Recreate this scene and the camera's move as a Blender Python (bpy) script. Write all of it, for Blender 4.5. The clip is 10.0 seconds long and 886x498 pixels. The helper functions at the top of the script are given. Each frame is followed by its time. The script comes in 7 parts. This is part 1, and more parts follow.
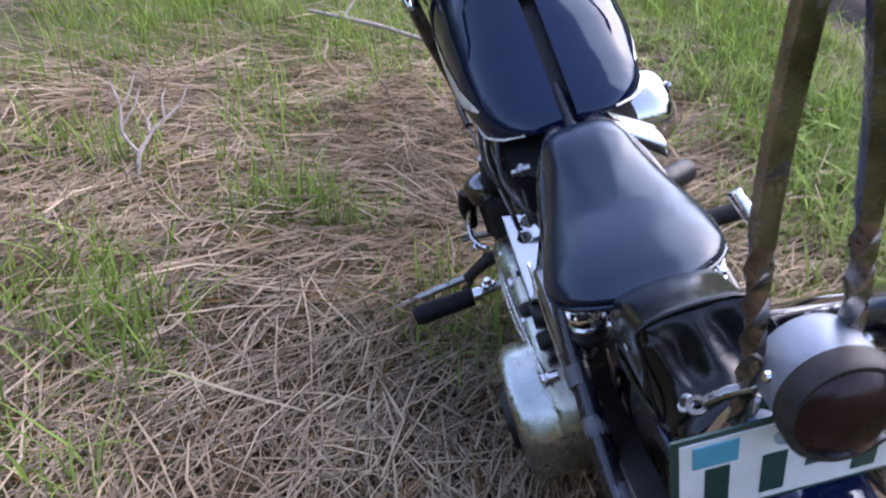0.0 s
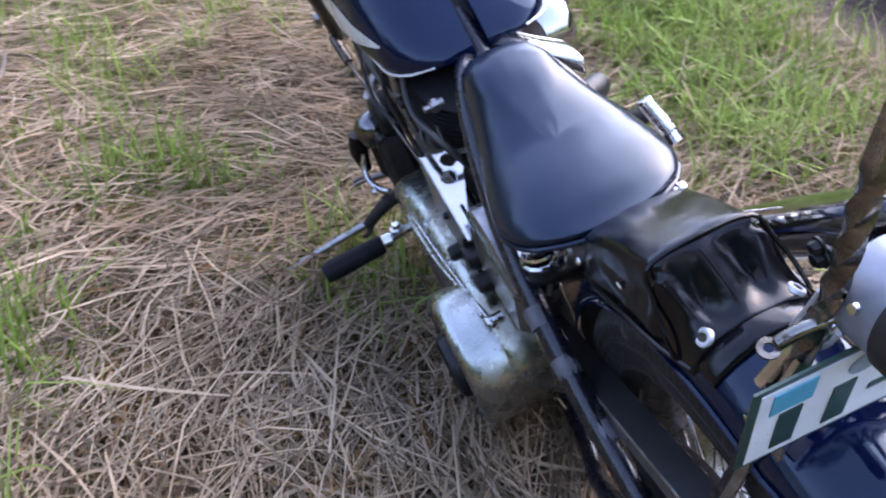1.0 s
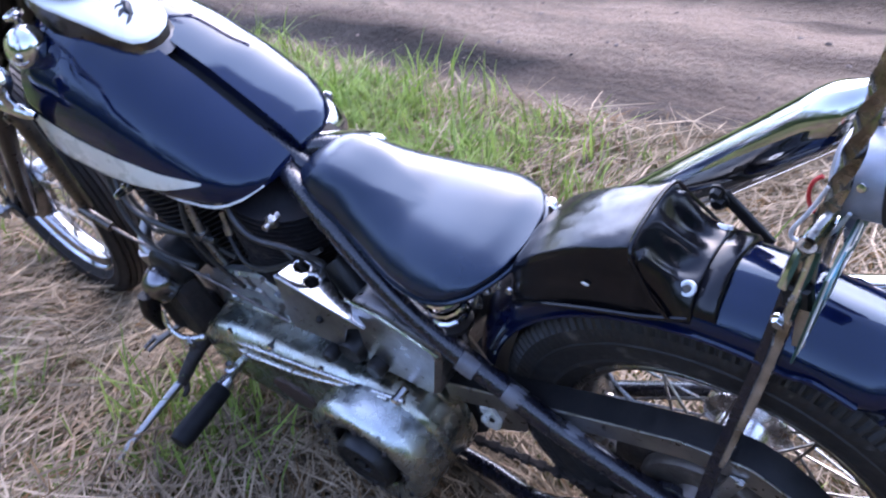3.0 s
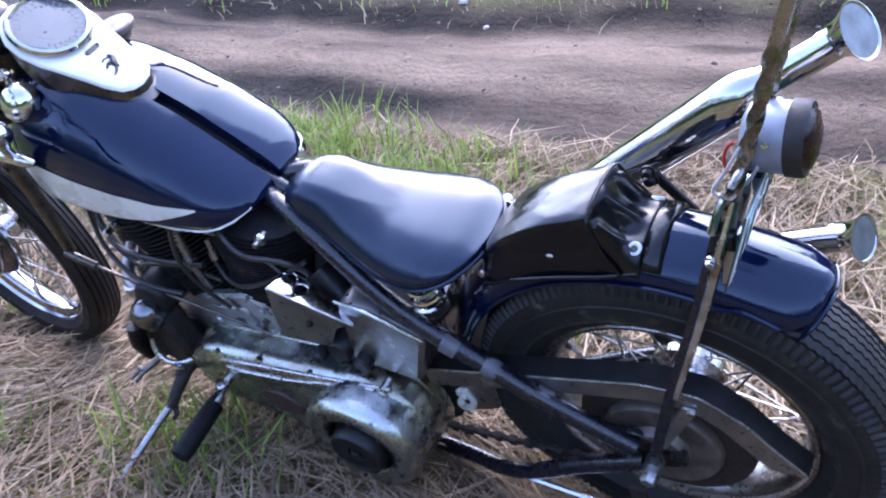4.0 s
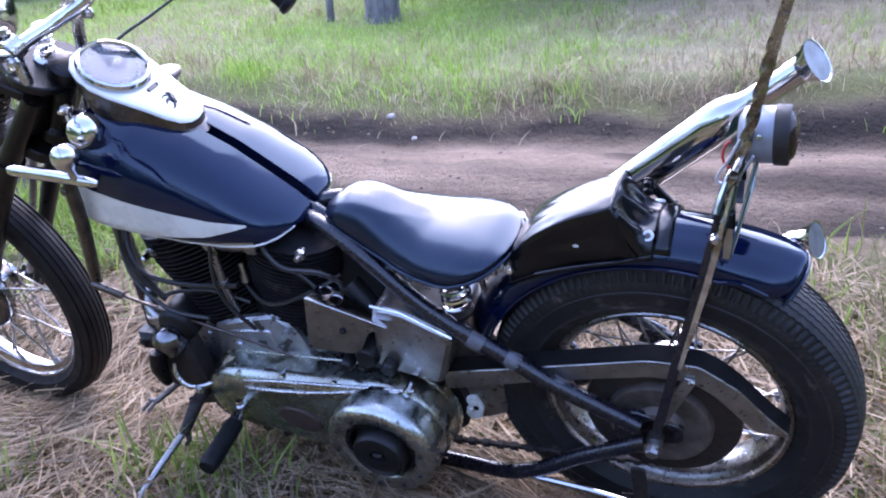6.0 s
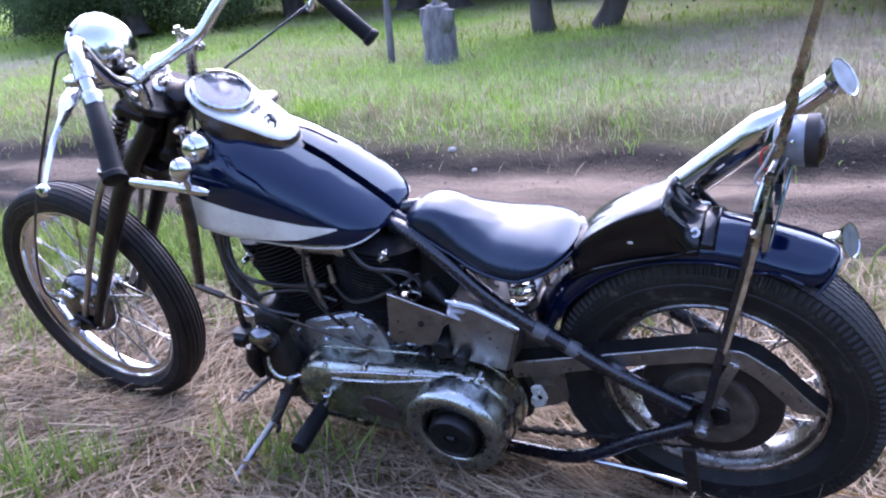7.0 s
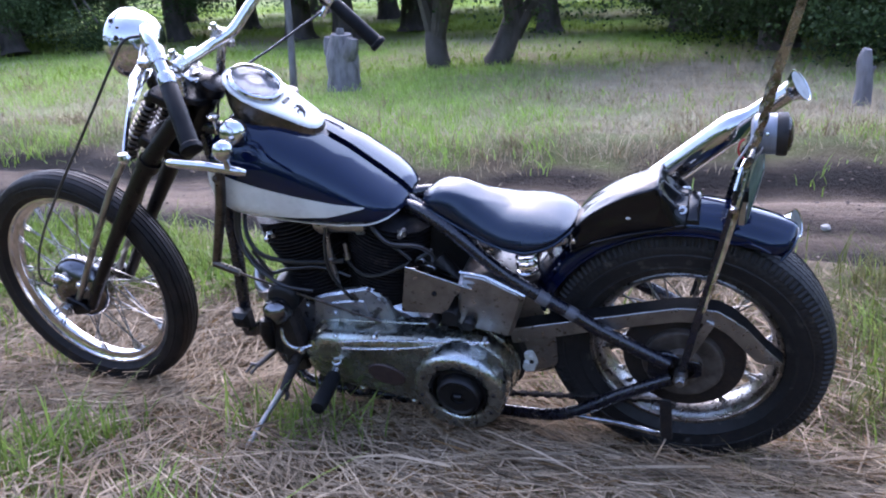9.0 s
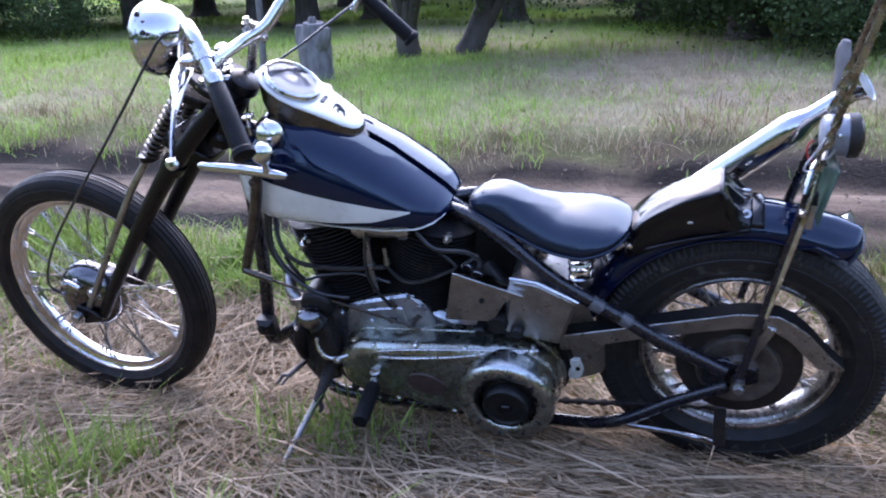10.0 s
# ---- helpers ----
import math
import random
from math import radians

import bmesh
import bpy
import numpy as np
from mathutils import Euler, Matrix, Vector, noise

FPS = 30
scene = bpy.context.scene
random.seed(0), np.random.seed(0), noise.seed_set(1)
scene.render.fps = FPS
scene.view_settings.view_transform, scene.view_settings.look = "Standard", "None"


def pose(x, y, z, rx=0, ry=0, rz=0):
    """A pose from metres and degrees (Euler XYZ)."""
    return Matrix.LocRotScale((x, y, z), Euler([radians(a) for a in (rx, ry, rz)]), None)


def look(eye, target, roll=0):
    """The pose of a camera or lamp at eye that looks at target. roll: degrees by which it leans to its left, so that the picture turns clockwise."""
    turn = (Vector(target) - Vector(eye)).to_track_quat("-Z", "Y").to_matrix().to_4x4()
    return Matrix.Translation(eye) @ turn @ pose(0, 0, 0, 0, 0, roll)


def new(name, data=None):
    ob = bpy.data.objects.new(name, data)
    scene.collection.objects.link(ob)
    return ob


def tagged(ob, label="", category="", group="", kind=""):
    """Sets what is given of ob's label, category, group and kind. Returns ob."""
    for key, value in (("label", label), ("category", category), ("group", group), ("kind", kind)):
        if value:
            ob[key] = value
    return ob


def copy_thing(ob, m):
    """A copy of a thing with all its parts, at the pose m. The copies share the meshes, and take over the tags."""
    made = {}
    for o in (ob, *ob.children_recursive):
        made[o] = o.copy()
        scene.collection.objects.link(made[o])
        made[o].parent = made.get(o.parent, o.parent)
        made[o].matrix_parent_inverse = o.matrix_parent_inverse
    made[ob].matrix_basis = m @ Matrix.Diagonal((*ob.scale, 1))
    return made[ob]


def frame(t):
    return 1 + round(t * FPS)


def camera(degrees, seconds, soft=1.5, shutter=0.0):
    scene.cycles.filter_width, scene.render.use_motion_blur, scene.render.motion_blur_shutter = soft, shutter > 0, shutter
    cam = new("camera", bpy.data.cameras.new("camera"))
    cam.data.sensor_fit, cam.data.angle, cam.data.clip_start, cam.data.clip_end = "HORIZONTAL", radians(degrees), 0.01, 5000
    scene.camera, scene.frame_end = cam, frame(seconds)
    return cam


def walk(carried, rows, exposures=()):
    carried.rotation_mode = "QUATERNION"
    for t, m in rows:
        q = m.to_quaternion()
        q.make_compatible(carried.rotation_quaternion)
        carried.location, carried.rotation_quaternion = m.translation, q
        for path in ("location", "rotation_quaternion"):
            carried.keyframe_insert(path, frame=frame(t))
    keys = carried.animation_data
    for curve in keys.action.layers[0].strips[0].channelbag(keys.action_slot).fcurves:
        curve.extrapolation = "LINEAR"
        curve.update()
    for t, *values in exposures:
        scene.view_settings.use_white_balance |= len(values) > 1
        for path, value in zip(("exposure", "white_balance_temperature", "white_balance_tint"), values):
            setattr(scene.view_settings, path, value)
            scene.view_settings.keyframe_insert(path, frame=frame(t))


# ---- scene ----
cam = camera(51.1, 10.0, soft=2.0, shutter=0.4)
LEVEL = Matrix.Rotation(radians(-3.7), 4, "X")     # sets the ground beyond the motorcycle level
PATH = [
    (0, (0.6150, -0.4193, 1.1715), (-1.0641, -0.1530, 0.1181), 2.93),
    (0.5, (0.5600, -0.4591, 1.1366), (-1.0639, -0.1090, 0.0228), 1.40),
    (1, (0.4810, -0.5312, 1.1384), (-1.0242, 0.0674, -0.0347), 1.81),
    (1.5, (0.4510, -0.5598, 1.1449), (-0.9751, 0.1871, -0.0419), 0.26),
    (2, (0.3810, -0.6661, 1.1424), (-0.9037, 0.3783, 0.0205), -1.15),
    (2.5, (0.3180, -0.8007, 1.1345), (-0.8130, 0.4658, 0.0777), -3.40),
    (3, (0.3200, -0.8775, 1.1225), (-0.8049, 0.4637, 0.1550), -4.56),
    (3.2, (0.3360, -0.8909, 1.1152), (-0.7550, 0.5087, 0.1927), -5.24),
    (4.3, (0.3630, -1.1615, 1.1664), (-0.6191, 0.3382, 0.2796), -6.70),
    (4.5, (0.3620, -1.1854, 1.1706), (-0.6309, 0.3149, 0.2970), -6.30),
    (5, (0.2900, -1.2987, 1.1485), (-0.5686, 0.3187, 0.3441), -4.41),
    (5.2, (0.2610, -1.3335, 1.1343), (-0.5509, 0.3221, 0.3597), -4.61),
    (6.3, (0.2810, -1.5245, 1.0242), (-0.5152, 0.2088, 0.4225), -3.29),
    (6.5, (0.3280, -1.5600, 1.0150), (-0.5152, 0.1513, 0.4145), -3.97),
    (7, (0.3310, -1.6880, 1.0378), (-0.5741, 0.0137, 0.5039), -4.34),
    (7.5, (0.2990, -1.8002, 1.0376), (-0.5069, -0.0253, 0.5902), -2.66),
    (8, (0.2250, -1.9772, 1.0219), (-0.4958, -0.1579, 0.6092), -2.72),
    (8.5, (0.1800, -2.0889, 1.0127), (-0.5039, -0.2579, 0.5884), -2.06),
    (9, (0.1380, -2.0790, 0.9912), (-0.5031, -0.2439, 0.5204), -1.41),
    (9.5, (0.0290, -2.0546, 0.9969), (-0.5282, -0.1971, 0.5079), -0.58),
    (10, (-0.0960, -2.0508, 1.0137), (-0.6398, -0.1919, 0.5149), -1.16),
]
walk(cam, [(t, LEVEL @ look(eye, target, roll)) for t, eye, target, roll in PATH], exposures=[(0, 2.40, 6790, 28), (1.0, 2.69, 6760, 28), (2.5, 2.90, 6330, 29), (4.5, 2.96, 6130, 30), (7.0, 2.86, 6150, 33), (8.0, 2.55, 6250, 29), (10, 2.61, 6250, 28)])

# ---- world and light ----
world = bpy.data.worlds.new("sky")
scene.world = world
world.use_nodes = True
_n = world.node_tree.nodes
_sky = _n.new("ShaderNodeTexSky")
_sky.sky_type = "NISHITA"
_sky.sun_disc = False
SUN_EL, SUN_AZ = 43.0, -22.0     # degrees: height, and compass turn of the sun's side (0 = +y, 90 = +x)
_sky.sun_elevation = radians(SUN_EL)
_sky.sun_rotation = radians(SUN_AZ)
_sky.air_density, _sky.dust_density, _sky.ozone_density = 1.0, 1.2, 1.0
world.node_tree.links.new(_sky.outputs[0], _n["Background"].inputs[0])
_n["Background"].inputs[1].default_value = 0.15
sun_data = bpy.data.lights.new("sun", "SUN")
sun_data.energy, sun_data.angle, sun_data.color = 1.10, radians(80), (0.70, 0.85, 1.0)
sun = new("sun", sun_data)
_d = Vector((math.sin(radians(SUN_AZ)) * math.cos(radians(SUN_EL)), math.cos(radians(SUN_AZ)) * math.cos(radians(SUN_EL)), math.sin(radians(SUN_EL))))
sun.matrix_world = look(_d * 50, (0, 0, 0))


# ---- materials ----
def mat(name, c, rough=0.5, metal=0.0, c2=None, scale=8.0, var=0.5, bump=0.0, bscale=150.0, coat=0.0, rvar=0.1, spots=None, spot_scale=30.0, spot_at=0.62,
        per_object=0.0, per_island=0.0, stretch=(1, 1, 1), spot_rough=None, spec=0.5, thin=0.0):
    """Principled surface: two colours mixed by soft noise, fine grain in bump and gloss, and stains of a colour of their own."""
    m = bpy.data.materials.new(name)
    m.use_nodes = True
    nt = m.node_tree
    N, L = nt.nodes, nt.links
    b = N["Principled BSDF"]
    b.inputs["Metallic"].default_value = metal
    b.inputs["Coat Weight"].default_value = coat
    b.inputs["Coat Roughness"].default_value = 0.06
    b.inputs["Specular IOR Level"].default_value = spec
    tc = N.new("ShaderNodeTexCoord")
    mp = N.new("ShaderNodeMapping")
    mp.inputs["Scale"].default_value = stretch
    L.new(tc.outputs["Object"], mp.inputs[0])

    def noise_tex(s, detail=4.0, r=0.55):
        t = N.new("ShaderNodeTexNoise")
        t.inputs["Scale"].default_value, t.inputs["Detail"].default_value, t.inputs["Roughness"].default_value = s, detail, r
        L.new(mp.outputs[0], t.inputs["Vector"])
        return t

    def ramp(src, a, z):
        r = N.new("ShaderNodeMapRange")
        r.inputs["From Min"].default_value, r.inputs["From Max"].default_value = a, z
        L.new(src, r.inputs["Value"])
        return r.outputs["Result"]

    def mix(f, a, z):
        x = N.new("ShaderNodeMix")
        x.data_type = "RGBA"
        for s, v in ((0, f), (6, a), (7, z)):
            if isinstance(v, (tuple, float, int)):
                x.inputs[s].default_value = (*v, 1) if isinstance(v, tuple) else v
            else:
                L.new(v, x.inputs[s])
        return x.outputs[2]

    big = noise_tex(scale)
    fine = noise_tex(bscale, 3.0, 0.6)
    c2 = c2 or tuple(v * (1 - var) for v in c)
    f = ramp(big.outputs["Fac"], 0.35, 0.68)
    col = mix(f, c, c2)
    if per_object or per_island:
        src = N.new("ShaderNodeObjectInfo").outputs["Random"] if per_object else N.new("ShaderNodeNewGeometry").outputs["Random Per Island"]
        k = per_object or per_island
        hs = N.new("ShaderNodeHueSaturation")
        rr = N.new("ShaderNodeMapRange")
        rr.inputs["To Min"].default_value, rr.inputs["To Max"].default_value = 1 - k, 1 + k
        L.new(src, rr.inputs["Value"])
        L.new(rr.outputs["Result"], hs.inputs["Value"])
        L.new(col, hs.inputs["Color"])
        col = hs.outputs["Color"]
    rgh = N.new("ShaderNodeMapRange")
    rgh.inputs["To Min"].default_value, rgh.inputs["To Max"].default_value = max(0.02, rough - rvar), min(1, rough + rvar)
    L.new(noise_tex(scale * 3.1, 5.0, 0.65).outputs["Fac"], rgh.inputs["Value"])
    rgh.inputs["From Min"].default_value, rgh.inputs["From Max"].default_value = 0.3, 0.7
    r_out = rgh.outputs["Result"]
    if spots:
        sp = ramp(noise_tex(spot_scale, 6.0, 0.62).outputs["Fac"], spot_at, spot_at + 0.05)
        col = mix(sp, col, spots)
        if spot_rough is not None:
            mr = N.new("ShaderNodeMix")
            L.new(sp, mr.inputs[0])
            L.new(r_out, mr.inputs[2])
            mr.inputs[3].default_value = spot_rough
            r_out = mr.outputs[0]
        if metal:
            mm = N.new("ShaderNodeMapRange")
            mm.inputs["To Min"].default_value, mm.inputs["To Max"].default_value = metal, metal * 0.25
            L.new(sp, mm.inputs["Value"])
            L.new(mm.outputs["Result"], b.inputs["Metallic"])
    L.new(col, b.inputs["Base Color"])
    if thin:
        tl_ = N.new("ShaderNodeBsdfTranslucent")
        mx = N.new("ShaderNodeMixShader")
        mx.inputs[0].default_value = thin
        L.new(col, tl_.inputs[0])
        L.new(b.outputs[0], mx.inputs[1])
        L.new(tl_.outputs[0], mx.inputs[2])
        L.new(mx.outputs[0], N["Material Output"].inputs[0])
    L.new(r_out, b.inputs["Roughness"])
    if bump:
        bp = N.new("ShaderNodeBump")
        bp.inputs["Strength"].default_value = min(1.0, bump)
        bp.inputs["Distance"].default_value = 0.002
        L.new(fine.outputs["Fac"], bp.inputs["Height"])
        L.new(bp.outputs[0], b.inputs["Normal"])
    return m


PAINT = mat("black_paint", (0.0015, 0.0035, 0.0175), 0.06, 0, (0.0020, 0.0046, 0.0225), 6, rvar=0.04, bump=0.03, bscale=300, spec=0.45, spots=(0.20, 0.18, 0.17), spot_scale=60, spot_at=0.765)
# blue of the reflected sky, put into the black paint's specular tint
PAINT.node_tree.nodes["Principled BSDF"].inputs["Specular Tint"].default_value = (0.72, 0.88, 1.0, 1.0)
WHITE = mat("cream_paint", (0.64, 0.635, 0.585), 0.3, 0, (0.53, 0.52, 0.475), 9, coat=0.4, spots=(0.2, 0.17, 0.12), spot_scale=26, spot_at=0.7, bump=0.03)
FRAME = mat("frame_enamel", (0.004, 0.005, 0.012), 0.25, 0, (0.010, 0.009, 0.010), 25, coat=0.15, rvar=0.12, spots=(0.05, 0.038, 0.03), spot_scale=70, spot_at=0.72, bump=0.05)
FORK = mat("fork_brown_black", (0.0035, 0.0028, 0.003), 0.33, 0, (0.007, 0.005, 0.0048), 20, spec=0.25, spots=(0.025, 0.016, 0.011), spot_scale=60, spot_at=0.68, bump=0.06)
LEATHER = mat("black_leather", (0.0030, 0.0055, 0.015), 0.22, 0, (0.0055, 0.010, 0.022), 5, rvar=0.03, bump=0.05, bscale=420, spec=0.50)
# sky-blue sheen on the saddle, coloured in through the tint
LEATHER.node_tree.nodes["Principled BSDF"].inputs["Specular Tint"].default_value = (0.72, 0.86, 1.0, 1.0)
PADHIDE = mat("bag_hide", (0.0012, 0.0013, 0.0024), 0.20, 0, (0.0026, 0.0026, 0.0042), 14, rvar=0.07, bump=0.55, bscale=26, spec=0.35, spots=(0.08, 0.07, 0.07), spot_scale=30, spot_at=0.78)
CHROME = mat("chrome", (0.62, 0.62, 0.63), 0.10, 1.0, (0.50, 0.495, 0.49), 14, rvar=0.05, bump=0.02, spots=(0.25, 0.2, 0.16), spot_scale=90, spot_at=0.72, spot_rough=0.5)
PIPECHROME = mat("pipe_chrome", (0.48, 0.48, 0.48), 0.08, 1.0, (0.36, 0.355, 0.345), 10, rvar=0.05, bump=0.02, spots=(0.2, 0.16, 0.12), spot_scale=70, spot_at=0.70, spot_rough=0.45)
DULLCHROME = mat("dull_chrome", (0.6, 0.6, 0.6), 0.24, 1.0, (0.4, 0.39, 0.38), 30, rvar=0.1, bump=0.05, spots=(0.16, 0.10, 0.06), spot_scale=60, spot_at=0.62, spot_rough=0.6)
STEEL = mat("bare_steel", (0.42, 0.41, 0.40), 0.34, 1.0, (0.28, 0.27, 0.26), 22, rvar=0.12, bump=0.08, spots=(0.11, 0.08, 0.06), spot_scale=40, spot_at=0.62, spot_rough=0.65)
CASE = mat("worn_primary_cover", (0.40, 0.435, 0.39), 0.25, 0.95, (0.24, 0.22, 0.165), 11, rvar=0.14, bump=0.10, spots=(0.06, 0.036, 0.026), spot_scale=19, spot_at=0.645, spot_rough=0.55)
ALLOY = mat("cast_alloy", (0.5, 0.52, 0.55), 0.36, 0.9, (0.3, 0.31, 0.33), 18, rvar=0.15, bump=0.2, bscale=260, spots=(0.05, 0.045, 0.04), spot_scale=26, spot_at=0.56, spot_rough=0.6)
IRON = mat("black_iron", (0.005, 0.005, 0.0055), 0.45, 0.0, (0.012, 0.011, 0.0105), 25, rvar=0.15, bump=0.2, spots=(0.03, 0.022, 0.018), spot_scale=50, spot_at=0.68, spec=0.3)
FIN = mat("sooty_fins", (0.006, 0.006, 0.0075), 0.6, 0.0, (0.014, 0.012, 0.013), 18, rvar=0.2, bump=0.4, bscale=120, spots=(0.035, 0.028, 0.025), spot_scale=24, spot_at=0.60, spec=0.22)
RUST = mat("rusty_iron", (0.028, 0.018, 0.0135), 0.7, 0.2, (0.011, 0.0095, 0.009), 40, rvar=0.15, bump=0.3, bscale=220)
RUBBER = mat("tyre_rubber", (0.006, 0.006, 0.0065), 0.62, 0, (0.013, 0.012, 0.0115), 18, rvar=0.12, bump=0.15, bscale=300, spots=(0.05, 0.045, 0.04), spot_scale=24, spot_at=0.60, spec=0.4)
FRUBBER = mat("front_tyre_rubber", (0.009, 0.0075, 0.007), 0.62, 0, (0.02, 0.015, 0.0125), 16, rvar=0.12, bump=0.15, bscale=300, spots=(0.04, 0.032, 0.026), spot_scale=18, spot_at=0.66, spec=0.25)
GRIP = mat("grip_rubber", (0.006, 0.006, 0.007), 0.5, 0, (0.010, 0.010, 0.010), 30, bump=0.2, spec=0.12)
OLDRIM = mat("old_rim", (0.30, 0.29, 0.28), 0.30, 1.0, (0.16, 0.15, 0.14), 26, rvar=0.1, bump=0.08, spots=(0.08, 0.055, 0.04), spot_scale=45, spot_at=0.6, spot_rough=0.65)
TAPE = mat("grey_tape", (0.11, 0.11, 0.12), 0.5, 0, (0.07, 0.07, 0.075), 60, bump=0.2)


# ---- mesh helpers: a mesh is (vertices, faces) ----
def tube(pts, r, seg=10, sub=1, cap=True):
    """A round bar along points, with its radius or one radius a point; sub > 1 rounds the bends."""
    P = [Vector(p) for p in pts]
    Rr = list(r) if isinstance(r, (list, tuple)) else [r] * len(P)
    if sub > 1:
        Q, S = [], []
        for i in range(len(P) - 1):
            a, b, c, d = P[max(i - 1, 0)], P[i], P[i + 1], P[min(i + 2, len(P) - 1)]
            for k in range(sub):
                t = k / sub
                Q.append(0.5 * ((2 * b) + (c - a) * t + (2 * a - 5 * b + 4 * c - d) * t * t + (3 * b - a - 3 * c + d) * t ** 3))
                S.append(Rr[i] * (1 - t) + Rr[i + 1] * t)
        P, Rr = Q + [P[-1]], S + [Rr[-1]]
    n = len(P)
    T = [(P[min(i + 1, n - 1)] - P[max(i - 1, 0)]).normalized() for i in range(n)]
    u = T[0].orthogonal().normalized()
    V, F = [], []
    for i in range(n):
        u = (u - T[i] * u.dot(T[i])).normalized()
        w = T[i].cross(u)
        for k in range(seg):
            a = 2 * math.pi * k / seg
            V.append(P[i] + (u * math.cos(a) + w * math.sin(a)) * Rr[i])
    for i in range(n - 1):
        for k in range(seg):
            q = (k + 1) % seg
            F.append((i * seg + k, i * seg + q, (i + 1) * seg + q, (i + 1) * seg + k))
    if cap:
        F.append(tuple(range(seg - 1, -1, -1)))
        F.append(tuple((n - 1) * seg + k for k in range(seg)))
    return V, F


def lathe(profile, seg=32, axis="y", at=(0, 0, 0), closed=False, wobble=None):
    """A turned form: profile of (radius, distance along the axis)."""
    V, F = [], []
    m = len(profile)
    for k in range(seg):
        a = 2 * math.pi * k / seg
        for j, (r, h) in enumerate(profile):
            if wobble:
                r, h = wobble(k, j, r, h)
            c, s = r * math.cos(a), r * math.sin(a)
            V.append(Vector({"x": (h, c, s), "y": (s, h, c), "z": (c, s, h)}[axis]) + Vector(at))
    for k in range(seg):
        q = (k + 1) % seg
        for j in range(m - 1 if not closed else m):
            j2 = (j + 1) % m
            F.append((k * m + j, q * m + j, q * m + j2, k * m + j2))
    if not closed:
        if profile[0][0] > 1e-5:
            F.append(tuple(k * m for k in range(seg - 1, -1, -1)))
        if profile[-1][0] > 1e-5:
            F.append(tuple(k * m + m - 1 for k in range(seg)))
    return V, F


def loft(rings, cap=True):
    n = len(rings[0])
    V = [Vector(p) for r in rings for p in r]
    F = []
    for i in range(len(rings) - 1):
        for k in range(n):
            q = (k + 1) % n
            F.append((i * n + k, i * n + q, (i + 1) * n + q, (i + 1) * n + k))
    if cap:
        F.append(tuple(range(n - 1, -1, -1)))
        F.append(tuple((len(rings) - 1) * n + k for k in range(n)))
    return V, F


def plate(outline, y0, y1, bevel=0.002):
    """A sheet cut to an outline of (x, z), from y0 to y1, its edges broken."""
    n = len(outline)
    area = sum(outline[i][0] * outline[(i + 1) % n][1] - outline[(i + 1) % n][0] * outline[i][1] for i in range(n))
    O = [Vector(p) for p in (outline if area > 0 else outline[::-1])]
    def inset(d):
        out = []
        for i in range(n):
            a, b, c = O[i - 1], O[i], O[(i + 1) % n]
            e, f = (b - a).normalized(), (c - b).normalized()
            nrm = Vector((-e.y - f.y, e.x + f.x))
            nrm = nrm.normalized() * (d / max(0.35, math.sqrt(max(0.0, (1 + e.dot(f)) / 2)))) if nrm.length > 1e-6 else Vector((0, 0))
            out.append(b + nrm)
        return out
    s = 1 if y1 > y0 else -1
    lay = [(inset(bevel), y0), (O, y0 + s * bevel), (O, y1 - s * bevel), (inset(bevel), y1)]
    return loft([[(p.x, y, p.y) for p in ps] for ps, y in lay])


def pillow(outline, y0, y1, r, n=6):
    """A body cut to an outline of (x, z), its face at y1 with rounded shoulders of the radius r."""
    m = len(outline)
    area = sum(outline[i][0] * outline[(i + 1) % m][1] - outline[(i + 1) % m][0] * outline[i][1] for i in range(m))
    O = [Vector(p) for p in (outline if area > 0 else outline[::-1])]
    nrm = []
    for i in range(m):
        e, f = (O[i] - O[i - 1]).normalized(), (O[(i + 1) % m] - O[i]).normalized()
        nrm.append(Vector((-e.y - f.y, e.x + f.x)).normalized())
    s = 1 if y1 > y0 else -1
    rings = [[(p.x, y0, p.y) for p in O]]
    for k in range(n + 1):
        a = math.pi / 2 * k / n
        rings.append([(p.x + q.x * r * (1 - math.cos(a)), y1 - s * r * (1 - math.sin(a)), p.y + q.y * r * (1 - math.cos(a))) for p, q in zip(O, nrm)])
    return loft(rings)


def block(sx, sy, sz, at=(0, 0, 0), bevel=0.003):
    V, F = plate([(-sx / 2, -sz / 2), (sx / 2, -sz / 2), (sx / 2, sz / 2), (-sx / 2, sz / 2)], -sy / 2, sy / 2, bevel)
    return [v + Vector(at) for v in V], F


def xf(mesh, m):
    return [m @ Vector(v) for v in mesh[0]], mesh[1]


def join(*meshes):
    V, F = [], []
    for v, f in meshes:
        o = len(V)
        V += list(v)
        F += [tuple(i + o for i in q) for q in f]
    return V, F


def rounded(corners, r, n=4):
    """An outline whose corners are rounded."""
    out = []
    m = len(corners)
    for i in range(m):
        a, b, c = (Vector(corners[j % m]) for j in (i - 1, i, i + 1))
        q = min(r, (a - b).length * 0.45, (c - b).length * 0.45)
        p0, p1 = b + (a - b).normalized() * q, b + (c - b).normalized() * q
        for k in range(n + 1):
            t = k / n
            out.append(tuple((1 - t) ** 2 * p0 + 2 * t * (1 - t) * b + t * t * p1))
    return out


